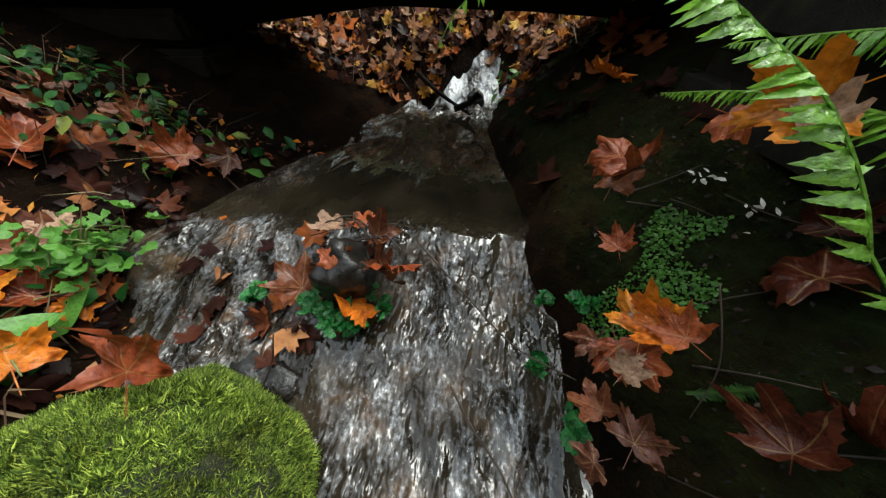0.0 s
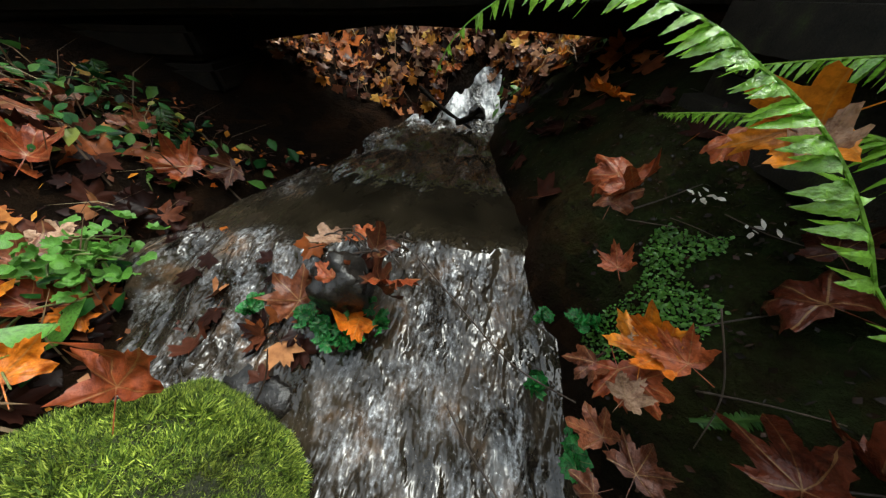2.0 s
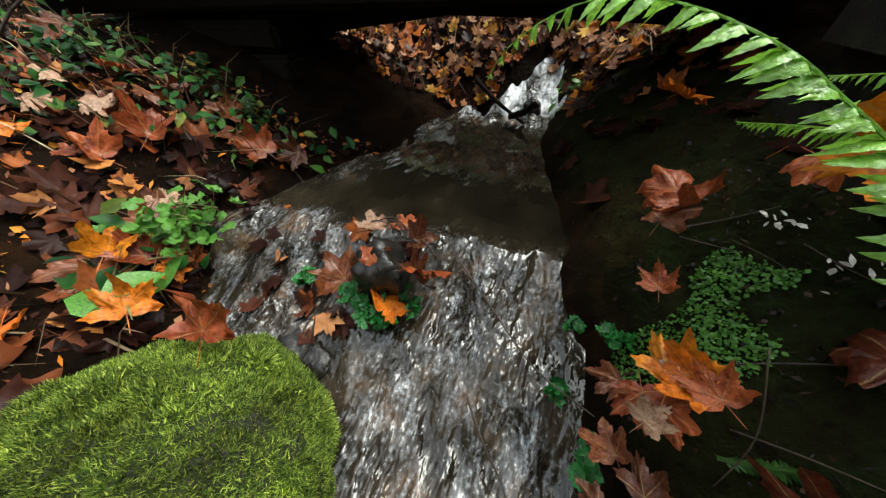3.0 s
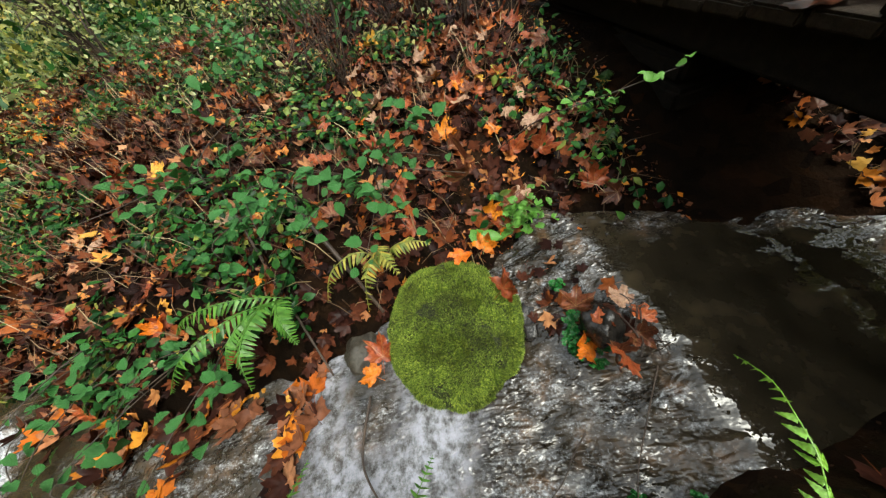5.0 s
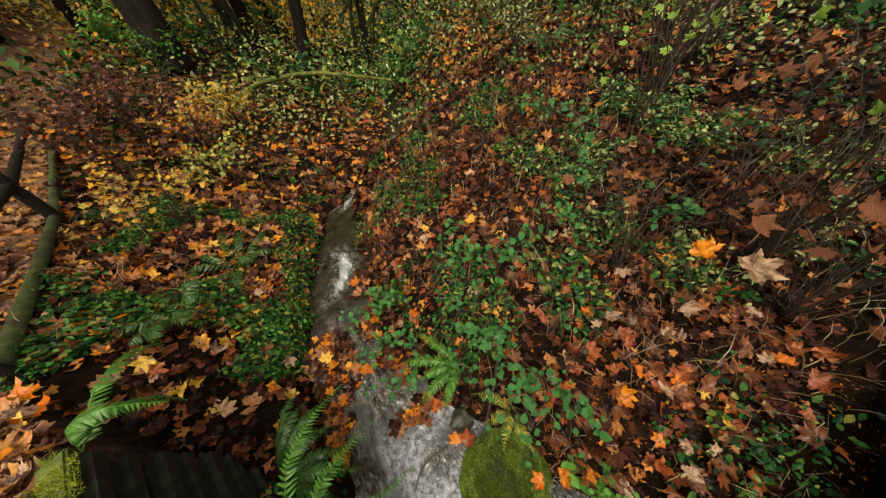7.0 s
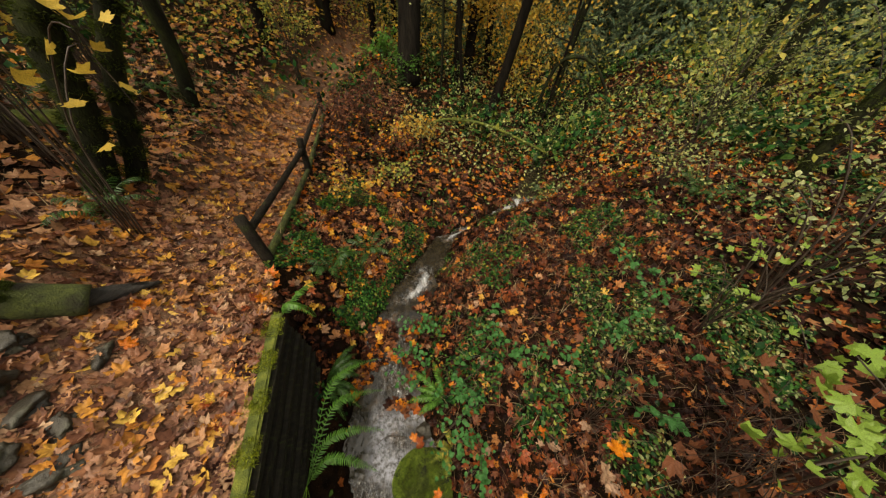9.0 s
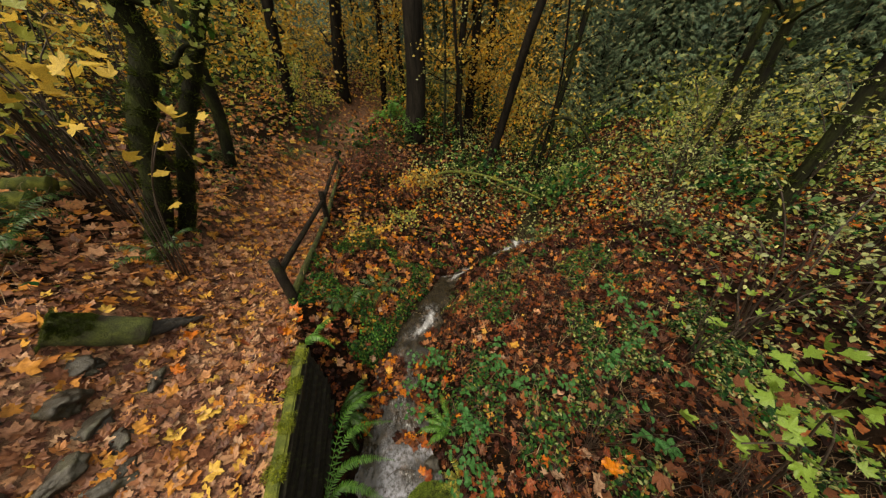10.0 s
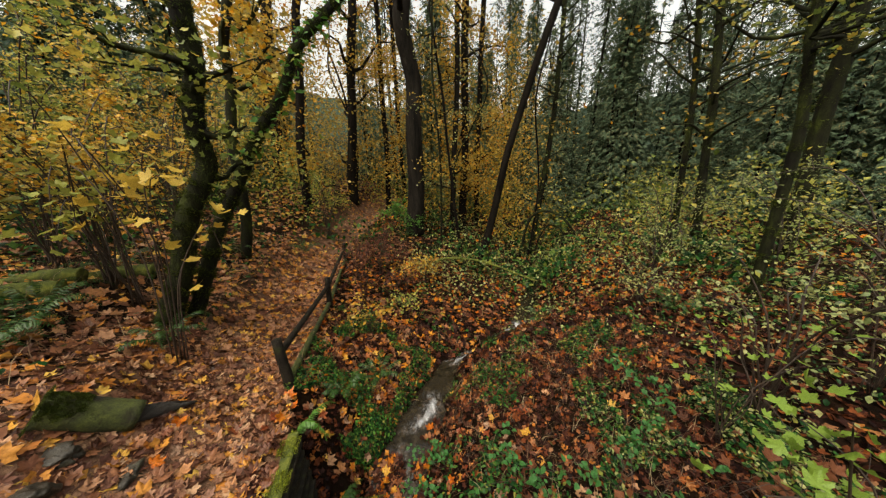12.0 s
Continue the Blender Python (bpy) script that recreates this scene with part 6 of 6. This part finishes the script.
# ---------------------------------------------------------------- trees
def limb_lines(top, n, length, seed, low=0.35, rise=0.6):
    """Branch lines off a trunk line."""
    rng = np.random.RandomState(seed)
    out = []
    for _ in range(n):
        i = int(rng.uniform(low, 0.98) * (len(top) - 1))
        a = rng.uniform(0, 6.28)
        L = length * rng.uniform(0.5, 1.2)
        d = np.array((math.cos(a), math.sin(a), 0))
        k = rise * rng.uniform(0.3, 1.3)
        bend = rng.normal(0, 0.1 * L, (3, 3))
        out.append(bezier([top[i], top[i] + d * L * 0.35 + (0, 0, L * k * 0.3) + bend[0], top[i] + d * L * 0.7 + (0, 0, L * k * 0.75) + bend[1], top[i] + d * L + (0, 0, L * k * rng.uniform(0.3, 1.1)) + bend[2]], 10))
    return out


def tree(pts, r0, r1, bark, label, crown=None, limbs=0, limb_len=1.5, seed=0, sides=14, low=0.35, rise=0.6, extend=3.0, group="woodland trees", moss=0):
    """A trunk along a line, with limbs and, where it has leaves, a crown in clusters."""
    base = np.array(pts[0], float)
    p = [np.array(q, float) - base for q in pts]
    if extend:
        d = p[-1] - p[-2]
        p.append(p[-1] + d / np.linalg.norm(d) * extend)
    t = thing("tree", tuple(base), label, "tree", group)
    line_ = bezier(p, 30)
    way = np.linspace(0, 1, 30)[:, None]
    line_ = line_ + r0 * 0.35 * np.sin(way * (9 + seed % 4) + seed) * np.array((1.0, 0.6, 0)) + r0 * 0.3 * np.sin(way * 23 + 2 * seed) * np.array((0.7, 1.0, 0))
    bd = Build().tube(line_, (r0 * 1.2, r0, r0 * 0.9, (r0 + r1) / 2, r1), sides, 0.05, seed)
    rng = np.random.RandomState(seed + 5)
    branches = limb_lines(line_, limbs, limb_len, seed + 1, low, rise)
    twigs = []
    for k, b in enumerate(branches):
        lb = Build().tube(b, (r1 * 0.5 + 0.012, r1 * 0.3 + 0.008, 0.005), 6, 0.1, k)
        for c in limb_lines(b, 3, limb_len * 0.45, seed + 30 + k, 0.3, 0.3):
            lb.tube(c, (0.01, 0.007, 0.003), 4, 0.0, k)
            twigs.append(c)
        part_mesh("limb", lb.mesh("limb", bark), t)
    tm = bd.mesh("trunk", bark)
    part_mesh("trunk", tm, t)
    if moss:
        part_mesh("moss", strands(tm, moss, 0.04, seed, M_MOSS_DARK, "moss", -0.9, 0.2), t, "hanging green moss")
    if crown:
        mat, count, size, spread, templates = crown
        pool = np.concatenate(branches + twigs) if branches else line_[10:]
        c = pool[rng.randint(0, len(pool), count)] + rng.normal(0, spread, (count, 3)) * (1, 1, 0.6)
        n = rng.normal(0, 0.7, (count, 3)) + (0, 0, 1.0)
        v, f = strew(templates, c, n, rng.uniform(0, 6.28, count), rng.uniform(size[0], size[1], count), seed)
        tagged(part_mesh("crown", mesh_from("crown", v, f, mat), t, "autumn leaves"), kind="stuff")
    return t


YEL = (M_CANOPY_YELLOW, 3200, (0.09, 0.16), 0.35, MAPLES_FAR)
tree([(3.35, -3.05, 1.7), (3.03, -3.2, 2.8), (2.72, -3.32, 3.7), (2.56, -3.36, 4.3), (2.42, -3.4, 5.2), (2.3, -3.42, 6.2)], 0.125, 0.095, M_BARK_MOSS, "dark mossy maple trunk rising beside the path", (M_CANOPY_LIME, 420, (0.07, 0.13), 0.3, MAPLES_FAR), 6, 0.9, 1, 16, 0.35, 0.5, 3.0, moss=14000)
tree([(3.25, -3.3, 1.7), (2.85, -3.7, 3.0), (2.45, -4.05, 4.05), (1.9, -4.3, 4.85), (1.55, -4.45, 5.65), (0.9, -4.65, 6.5)], 0.088, 0.06, M_BARK_MOSS, "leaning mossy maple trunk with ivy leaves beside the path", (M_HERB, 260, (0.08, 0.15), 0.10, OVATES), 0, 1.0, 2, 12, extend=0.6, moss=10000)
tree([(8.73, -17.0, 2.8), (8.2, -17.3, 8), (7.7, -17.5, 12.8)], 0.3, 0.22, M_BARK_GREY, "pale straight trunk in the wood", YEL, 10, 2.2, 3, low=0.3)
tree([(4.4, -6.4, 1.6), (4.0, -6.55, 5.2), (3.75, -6.7, 7.5)], 0.11, 0.08, M_BARK_MOSS, "dark slender trunk behind the path", (M_CANOPY_YELLOW, 1500, (0.09, 0.16), 0.35, MAPLES_FAR), 10, 1.6, 4)
tree([(5.1, -12.1, 2.0), (4.3, -12.5, 10.3)], 0.17, 0.12, M_BARK, "dark straight trunk in the wood", YEL, 14, 2.0, 5, low=0.12)
tree([(3.75, -15.8, 1.9), (2.95, -16, 12)], 0.24, 0.2, M_BARK, "dark straight trunk in the wood", YEL, 14, 2.4, 6, low=0.12)
tree([(-0.08, -13.0, 0.6), (-0.02, -13.0, 6.5), (0.08, -13.0, 11)], 0.38, 0.3, M_BARK_GREY, "tall thick fir trunk with furrowed bark", None, 6, 2.0, 7, 22, 0.5)
tree([(-1.93, -13.7, 0.3), (-2.27, -13.66, 11)], 0.13, 0.1, M_BARK, "dark slender trunk in the wood", YEL, 14, 1.8, 8, low=0.15)
tree([(-2.6, -14.5, 0.3), (-2.8, -14.5, 11.4)], 0.19, 0.15, M_BARK, "dark straight trunk in the wood", YEL, 14, 1.8, 9, low=0.12)
tree([(-2.95, -10.8, -0.1), (-4.05, -10.5, 4.9), (-5.25, -10.0, 9.4)], 0.15, 0.11, M_BARK, "dark leaning trunk over the valley", None, 4, 1.0, 10, low=0.6)
tree([(-5.8, -12.2, -0.5), (-6.34, -12.0, 5.0), (-6.37, -11.95, 8.3), (-6.4, -11.9, 10.3)], 0.11, 0.07, M_BARK_MOSS, "slender green mossy trunk in the valley", None, 12, 1.5, 11, low=0.25, moss=7000)
tree([(-9.4, -7.2, 0.7), (-9.17, -7.5, 5.3), (-8.9, -7.75, 8.2)], 0.11, 0.08, M_BARK_MOSS, "mossy maple trunk with crooked branches", (M_CANOPY_YELLOW, 500, (0.09, 0.15), 0.3, MAPLES_FAR), 14, 2.4, 12, low=0.3, moss=7000)
tree([(-9.4, -8.0, 0.7), (-9.2, -8.2, 5.4), (-8.93, -8.45, 8.5)], 0.09, 0.065, M_BARK_MOSS, "mossy maple trunk with crooked branches", None, 12, 2.2, 13, low=0.3, moss=7000)
tree([(-7.9, -4.3, 0.7), (-7.8, -4.4, 4.4), (-7.7, -4.55, 5.7), (-7.6, -4.6, 6.6)], 0.085, 0.06, M_BARK_MOSS, "thick mossy maple trunk on the bank", (M_CANOPY_LIME, 500, (0.09, 0.15), 0.3, MAPLES_FAR), 14, 2.4, 14, low=0.4, moss=7000)
tree([(-12.5, -7.0, 0.8), (-12.3, -7.2, 9)], 0.2, 0.14, M_BARK_MOSS, "mossy trunk in the valley wood", None, 12, 2.2, 15, low=0.3, moss=7000)
tree([(1.9, -17.0, 1.4), (1.7, -17.2, 12)], 0.15, 0.12, M_BARK, "dark slender trunk in the wood", YEL, 12, 1.8, 16, low=0.12)
tree([(1.0, -19.0, 1.4), (1.1, -19.2, 13)], 0.13, 0.1, M_BARK, "dark slender trunk in the wood", YEL, 12, 1.8, 17, low=0.12)
tree([(-4.0, -17.5, 0.2), (-4.2, -17.4, 13)], 0.16, 0.12, M_BARK, "dark slender trunk in the wood", YEL, 14, 2.0, 18, low=0.12)
tree([(-3.3, 2.6, 0.9), (-3.2, 2.7, 4), (-3.0, 2.8, 7)], 0.14, 0.1, M_BARK_MOSS, "mossy trunk beyond the bridge", (M_CANOPY_LIME, 700, (0.09, 0.15), 0.3, MAPLES_FAR), 8, 1.6, 19, low=0.4)
tree([(-5.2, 4.2, 1.0), (-5.0, 4.3, 7)], 0.16, 0.1, M_BARK_MOSS, "mossy trunk beyond the bridge", (M_CANOPY_YELLOW, 900, (0.09, 0.15), 0.3, MAPLES_FAR), 8, 1.8, 20, low=0.3)


rs = random.Random(77)
for k in range(10):
    x, y = rs.uniform(-9, 6.5), rs.uniform(-19, -9.5)
    if abs(x - edge_line(y) - 0.8) < 1.2 or abs(x) < 1.0:
        continue
    z = float(ground(x, y)) - 0.05
    r = rs.uniform(0.035, 0.08)
    tree([(x, y, z), (x + rs.gauss(0, 0.25), y, z + 3.5), (x + rs.gauss(0, 0.5), y, z + 7), (x + rs.gauss(0, 0.6), y, z + 9)], r, r * 0.5, M_BARK if k % 2 else M_BARK_MOSS, "slender dark young trunk in the wood", (M_CANOPY_YELLOW if x > -2 else M_CANOPY_PALE, 260, (0.08, 0.14), 0.25, MAPLES_FAR), 9, 1.3, 500 + k, 7, 0.2, 0.5, 1.0)


def shrub(at, stems, reach, rise, leaves, mat, size, templates, seed, label, name="shrub", per=3, spread=0.08, stem_mat=None, thick=0.012, group="shrubs", a0=0.0, a1=6.283):
    x, y = at
    return leafy_plant(name, (x, y, float(ground(x, y)) - 0.02), arch_stems(stems, reach, rise, seed, a0, a1), leaves, mat, templates, size, seed, label, "shrub", stem_mat or M_TWIG, thick, per, spread, group, 0.6)


for k, (x, y, r, h, n) in enumerate([(4.6, -3.6, 1.3, 2.6, 420), (5.6, -3.0, 1.4, 3.0, 460), (6.6, -4.6, 1.8, 3.6, 480), (5.0, -5.6, 1.5, 3.4, 420), (7.5, -6.5, 2.0, 4.5, 480), (6.0, -9.0, 1.8, 4.0, 420), (8.5, -9.5, 2.2, 5.0, 460), (9.0, -3.5, 2.0, 4.0, 460), (3.6, -10.5, 1.2, 2.4, 260), (4.8, -1.6, 1.0, 1.8, 160)]):
    shrub((x, y), 14, r, h, int(1.5 * n), M_CANOPY_LIME if k % 3 else M_CANOPY_YELLOW, (0.045, 0.095), MAPLES_FAR, 300 + k, "tall shrub with yellow-green autumn leaves")
for k, (x, y, r, h, n) in enumerate([(-8.0, -7.0, 1.5, 2.3, 420), (-6.6, -5.6, 1.2, 1.5, 260), (-9.5, -5.2, 1.6, 2.6, 380), (-5.0, -4.2, 0.9, 0.9, 150), (-4.3, -1.5, 1.2, 1.7, 260), (-6.3, -1.7, 1.4, 2.4, 300), (-7.6, -2.6, 1.5, 2.6, 300), (-4.8, 0.4, 1.2, 1.6, 220), (-6.2, 1.2, 1.5, 2.4, 300), (-10.5, -2.0, 1.8, 3.2, 320), (-9.0, 1.0, 1.8, 3.2, 320)]):
    shrub((x, y), 11, r, h, int(0.8 * n), M_CANOPY_PALE, (0.035, 0.07), LIGHT_OVATES, 330 + k, "shrub with pale yellow-green leaves on the bank")
shrub((2.9, -2.5), 7, 0.9, 2.6, 40, M_CANOPY_YELLOW, (0.13, 0.22), MAPLES, 356, "young maple with large yellow and orange leaves beside the path", per=1, spread=0.1, thick=0.009)
shrub((3.9, -3.2), 9, 1.1, 2.6, 60, M_CANOPY_LIME, (0.12, 0.2), MAPLES, 357, "young maple with yellow-green leaves beside the path", per=2, spread=0.14, thick=0.009)
shrub((-3.6, -1.3), 10, 0.8, 1.2, 26, M_SAPLING, (0.06, 0.11), MAPLES, 358, "low shrub with pale green and yellow leaves on the bank", per=2, spread=0.1, thick=0.006)
shrub((0.8, -4.3), 10, 0.5, 0.7, 60, M_CANOPY_YELLOW, (0.05, 0.09), MAPLES_FAR, 363, "low bush with yellow leaves inside the fence", thick=0.005)
shrub((1.2, -5.6), 14, 0.5, 0.9, 80, M_LITTER, (0.06, 0.11), MAPLES_FAR, 364, "brown bracken and dead stems inside the fence", thick=0.005)
shrub((0.1, -5.2), 10, 0.5, 0.6, 70, M_CANOPY_LIME, (0.05, 0.09), MAPLES_FAR, 365, "low bush with yellow-green leaves inside the fence", thick=0.005)
shrub((-0.35, -7.4), 9, 0.5, 0.9, 90, M_CANOPY_YELLOW, (0.07, 0.11), MAPLES_FAR, 350, "small bush with yellow leaves beside the fence")
shrub((0.3, -6.4), 12, 0.5, 0.8, 70, M_LITTER, (0.07, 0.12), MAPLES_FAR, 351, "bare brown bush with clinging red leaves")
for k, (x, y, r, h, n) in enumerate([(1.7, -6.9, 0.5, 0.9, 150), (1.1, -7.7, 0.6, 1.0, 190), (1.9, -8.4, 0.6, 1.0, 190), (0.5, -8.7, 0.6, 0.9, 150), (1.3, -9.5, 0.7, 1.1, 190)]):
    shrub((x, y), 20, r, h, n, M_BRACKEN, (0.04, 0.09), OVATES, 370 + k, "clump of dead red-brown bracken inside the fence", thick=0.005)
shrub((0.2, -6.9), 11, 0.5, 0.8, 110, M_CANOPY_YELLOW, (0.05, 0.09), MAPLES_FAR, 376, "small bush with clear yellow leaves beside the bracken", thick=0.005)
shrub((0.4, -12.6), 12, 0.9, 1.1, 220, M_FERN_MID, (0.07, 0.13), OVATES, 377, "fresh green bush at the foot of the fir")
shrub((1.3, -11.5), 14, 0.8, 1.0, 140, M_LITTER, (0.08, 0.14), MAPLES_FAR, 352, "brown bracken and dead stems beside the path")
shrub((1.4, -14.0), 10, 1.0, 1.0, 200, M_HERB, (0.09, 0.16), OVATES, 353, "green bush at the top of the path")
shrub((-2.0, -0.55), 20, 0.6, 0.8, 10, M_LITTER, (0.08, 0.13), MAPLES, 361, "tangle of bare brown twigs with caught leaves", per=1, thick=0.003)
shrub((-2.6, 0.1), 22, 0.7, 1.2, 12, M_LITTER, (0.08, 0.14), MAPLES, 362, "tangle of bare brown twigs with caught leaves", per=1, thick=0.003)
shrub((-2.3, 0.35), 16, 0.6, 1.0, 26, M_LITTER, (0.1, 0.17), MAPLES, 354, "tangle of bare brown twigs with caught leaves", per=1, thick=0.0035)
shrub((-2.9, -0.2), 16, 0.7, 1.1, 22, M_LITTER, (0.1, 0.17), MAPLES, 355, "tangle of bare brown twigs with caught leaves", per=1, thick=0.0035)
leafy_plant("maple_sapling", (-2.65, 0.07, 0.62), [[(0, 0, 0), (0.05, -0.05, 0.9), (0.25, -0.1, 1.5), (0.75, -0.08, 1.72)], [(0, 0, 0), (0, -0.1, 1.0), (0.05, -0.2, 1.6), (0.2, -0.2, 1.95)], [(0, 0, 0), (-0.1, 0.0, 0.8), (-0.2, -0.2, 1.4), (-0.1, -0.5, 1.6)], [(0, 0, 0), (0.1, 0.1, 1.0), (0.35, 0.1, 1.4), (0.6, 0.1, 1.6)]],
            34, M_SAPLING, MAPLES, (0.055, 0.13), 360, "maple sapling with large green and yellow leaves", "sapling", M_TWIG, 0.009, 2, 0.14, "", 0.8)


def fallen_limb(pts, r, label, seed, mat):
    p = np.array(pts[0], float)
    me = Build().tube(bezier([np.array(q) - p for q in pts], 24), (r, r * 0.85, r * 0.6), 10, 0.1, seed).mesh("fallen_branch", mat)
    return solo("fallen_branch", me, label, "branch", "fallen branches", at=tuple(p))


fallen_limb([(-0.5, -8.6, 0.45), (-1.2, -8.3, 0.75), (-2.3, -8.0, 0.7), (-3.4, -7.5, 0.4), (-4.0, -7.2, 0.2)], 0.05, "mossy fallen branch arching over the bank", 1, M_MOSS)
fallen_limb([(-4.9, -11.2, -0.4), (-5.3, -11.0, 1.7), (-6.4, -10.5, 1.75), (-7.4, -9.9, 0.2)], 0.07, "bent mossy branch forming an arch", 2, M_BARK_MOSS)
fallen_limb([(-5.4, -11.0, -0.4), (-5.9, -10.8, 1.2), (-6.5, -10.5, 1.1), (-6.6, -10.4, 0.2)], 0.04, "bent mossy branch forming an arch", 3, M_BARK_MOSS)
for k, (x, y) in enumerate([(5.6, -3.6), (5.2, -3.0), (5.0, -4.1)]):
    z = float(ground(x, y)) + 0.06
    fallen_limb([(x - 0.4, y - 0.15, z), (x, y, z + 0.05), (x + 0.5, y + 0.2, z)], 0.13, "old log thick with green moss", 10 + k, M_MOSS)


# ---------------------------------------------------------------- the far wood
def spray(seed):
    """A flat drooping spray of needles: a stalk with side twigs."""
    rng = np.random.RandomState(seed)
    verts, faces = [], []
    for a, base, ln in ((0, 0.0, 1.0), (0.8, 0.1, 0.5), (-0.8, 0.15, 0.5), (0.65, 0.45, 0.4), (-0.65, 0.5, 0.4)):
        a += rng.uniform(-0.2, 0.2)
        c, s_ = math.cos(a), math.sin(a)
        k = len(verts)
        w = 0.06 + 0.035 * rng.uniform()
        drop = rng.uniform(0.1, 0.3)
        verts += [(-w * c, base + w * s_, 0), (w * c, base - w * s_, 0), (s_ * ln, base + c * ln, -drop * ln)]
        faces.append((k, k + 1, k + 2))
    return np.array(verts), np.array(faces)


SPRAYS = [spray(k) for k in range(4)]


def far_wood():
    rng = np.random.RandomState(9)
    trunks = Build()
    vs, fs, n = [], [], 0
    spots = []
    while len(spots) < 62:
        a = math.radians(rng.uniform(195, 272))
        d = rng.uniform(23, 42)
        spots.append((d * math.cos(a), d * math.sin(a), 2300))
    while len(spots) < 74:
        a = math.radians(rng.uniform(236, 258))
        d = rng.uniform(30, 40)
        spots.append((d * math.cos(a), d * math.sin(a), 1800))
    while len(spots) < 98:
        a = math.radians(rng.uniform(270, 335))
        d = rng.uniform(22, 40)
        spots.append((d * math.cos(a), d * math.sin(a), 700))
    while len(spots) < 212:
        a = rng.uniform(0, 6.283)
        d = rng.uniform(22, 48)
        x, y = d * math.cos(a), d * math.sin(a)
        spots.append((x, y, 300))
    for k, (x, y, m) in enumerate(spots):
        z0 = float(ground(x, y))
        h = rng.uniform(19, 25) if m == 1800 else rng.uniform(11, 19) if m > 1000 else rng.uniform(10, 19)
        r = rng.uniform(0.06, 0.16)
        trunks.tube([(x, y, z0 - 0.2), (x + rng.normal(0, 0.2), y, z0 + h * 0.5), (x + rng.normal(0, 0.3), y, z0 + h)], (r, r * 0.7, 0.03), 7, 0.05, k)
        t = rng.uniform(0.01, 1.0, m) ** 1.25
        ang = rng.uniform(0, 6.283, m)
        reach = (1 - t) ** 0.8 * rng.uniform(2.2, 3.6) + 0.15
        u = rng.uniform(0.15, 1.0, m)
        out = np.stack([np.cos(ang), np.sin(ang), 0 * ang], 1)
        pos = np.array((x, y, z0)) + out * (reach * u)[:, None] + np.stack([0 * t, 0 * t, t * h - 0.35 * reach * u], 1)
        nor = out * 0.45 + (0, 0, 1) + rng.normal(0, 0.25, (m, 3))
        v, f = strew(SPRAYS, pos, nor, ang - 1.57 + rng.normal(0, 0.35, m), rng.uniform(0.28, 0.6, m) if m > 1000 else rng.uniform(0.5, 1.0, m), k)
        vs.append(v)
        fs.append(f + n)
        n += len(v)
    solo("far_trunks", trunks.mesh("far_trunks", M_BARK), "dark trunks of the far wood, with unseen ones added all round", "trees", kind="stuff")
    solo("far_conifers", mesh_from("far_conifers", np.concatenate(vs), np.concatenate(fs), M_NEEDLES), "dark green conifer foliage of the far wood, with unseen crowns added all round", "trees", kind="stuff")


def undergrowth(name, mat, seed, count, sector, dist, size, height, label):
    """Leaf clouds of the bushes between the far trees."""
    rng = np.random.RandomState(seed)
    a = np.radians(rng.uniform(sector[0], sector[1], 60))
    d = rng.uniform(dist[0], dist[1], 60)
    cx, cy = d * np.cos(a), d * np.sin(a)
    w = rng.randint(0, 60, count)
    r = rng.uniform(0.7, 1.9, 60)[w]
    x, y = cx[w] + rng.normal(0, 0.6, count) * r, cy[w] + rng.normal(0, 0.6, count) * r
    z = ground(x, y) + height * rng.uniform(0.05, 1.0, count) * rng.uniform(0.5, 1.0, 60)[w]
    nor = rng.normal(0, 0.6, (count, 3)) + (0, 0, 1)
    v, f = strew(SMALL, np.stack([x, y, z], 1), nor, rng.uniform(0, 6.28, count), rng.uniform(size[0], size[1], count), seed)
    solo(name, mesh_from(name, v, f, mat), label, "bushes", kind="stuff")


far_wood()
undergrowth("undergrowth", M_CANOPY_YELLOW, 401, 34000, (245, 325), (13, 26), (0.1, 0.2), 13.0, "yellow autumn leaves of the far wood")
undergrowth("undergrowth", M_CANOPY_LIME, 402, 13000, (170, 335), (11, 26), (0.1, 0.2), 3.5, "yellow-green bushes of the far wood")
undergrowth("undergrowth", M_CANOPY_PALE, 405, 1700, (182, 240), (4.8, 12), (0.04, 0.085), 0.8, "pale green weeds and bushes in the valley")
undergrowth("undergrowth", M_CANOPY_PALE, 407, 4500, (212, 268), (7, 15), (0.06, 0.12), 1.5, "pale yellow-green weeds and bushes down the valley")
undergrowth("undergrowth", M_IVY, 403, 12000, (150, 345), (9, 26), (0.12, 0.24), 1.3, "green undergrowth of the far wood")
# unseen leaves, added to keep bright sky out of the water's reflection
undergrowth("undergrowth", M_CANOPY_LIME, 406, 6500, (72, 112), (5, 8), (0.12, 0.26), 6.0, "unseen leaf screen above the bridge, added to block sky reflections")
undergrowth("undergrowth", M_CANOPY_LIME, 404, 9000, (-30, 170), (8, 24), (0.12, 0.24), 3.5, "bushes on the slopes beyond the bridge and path")
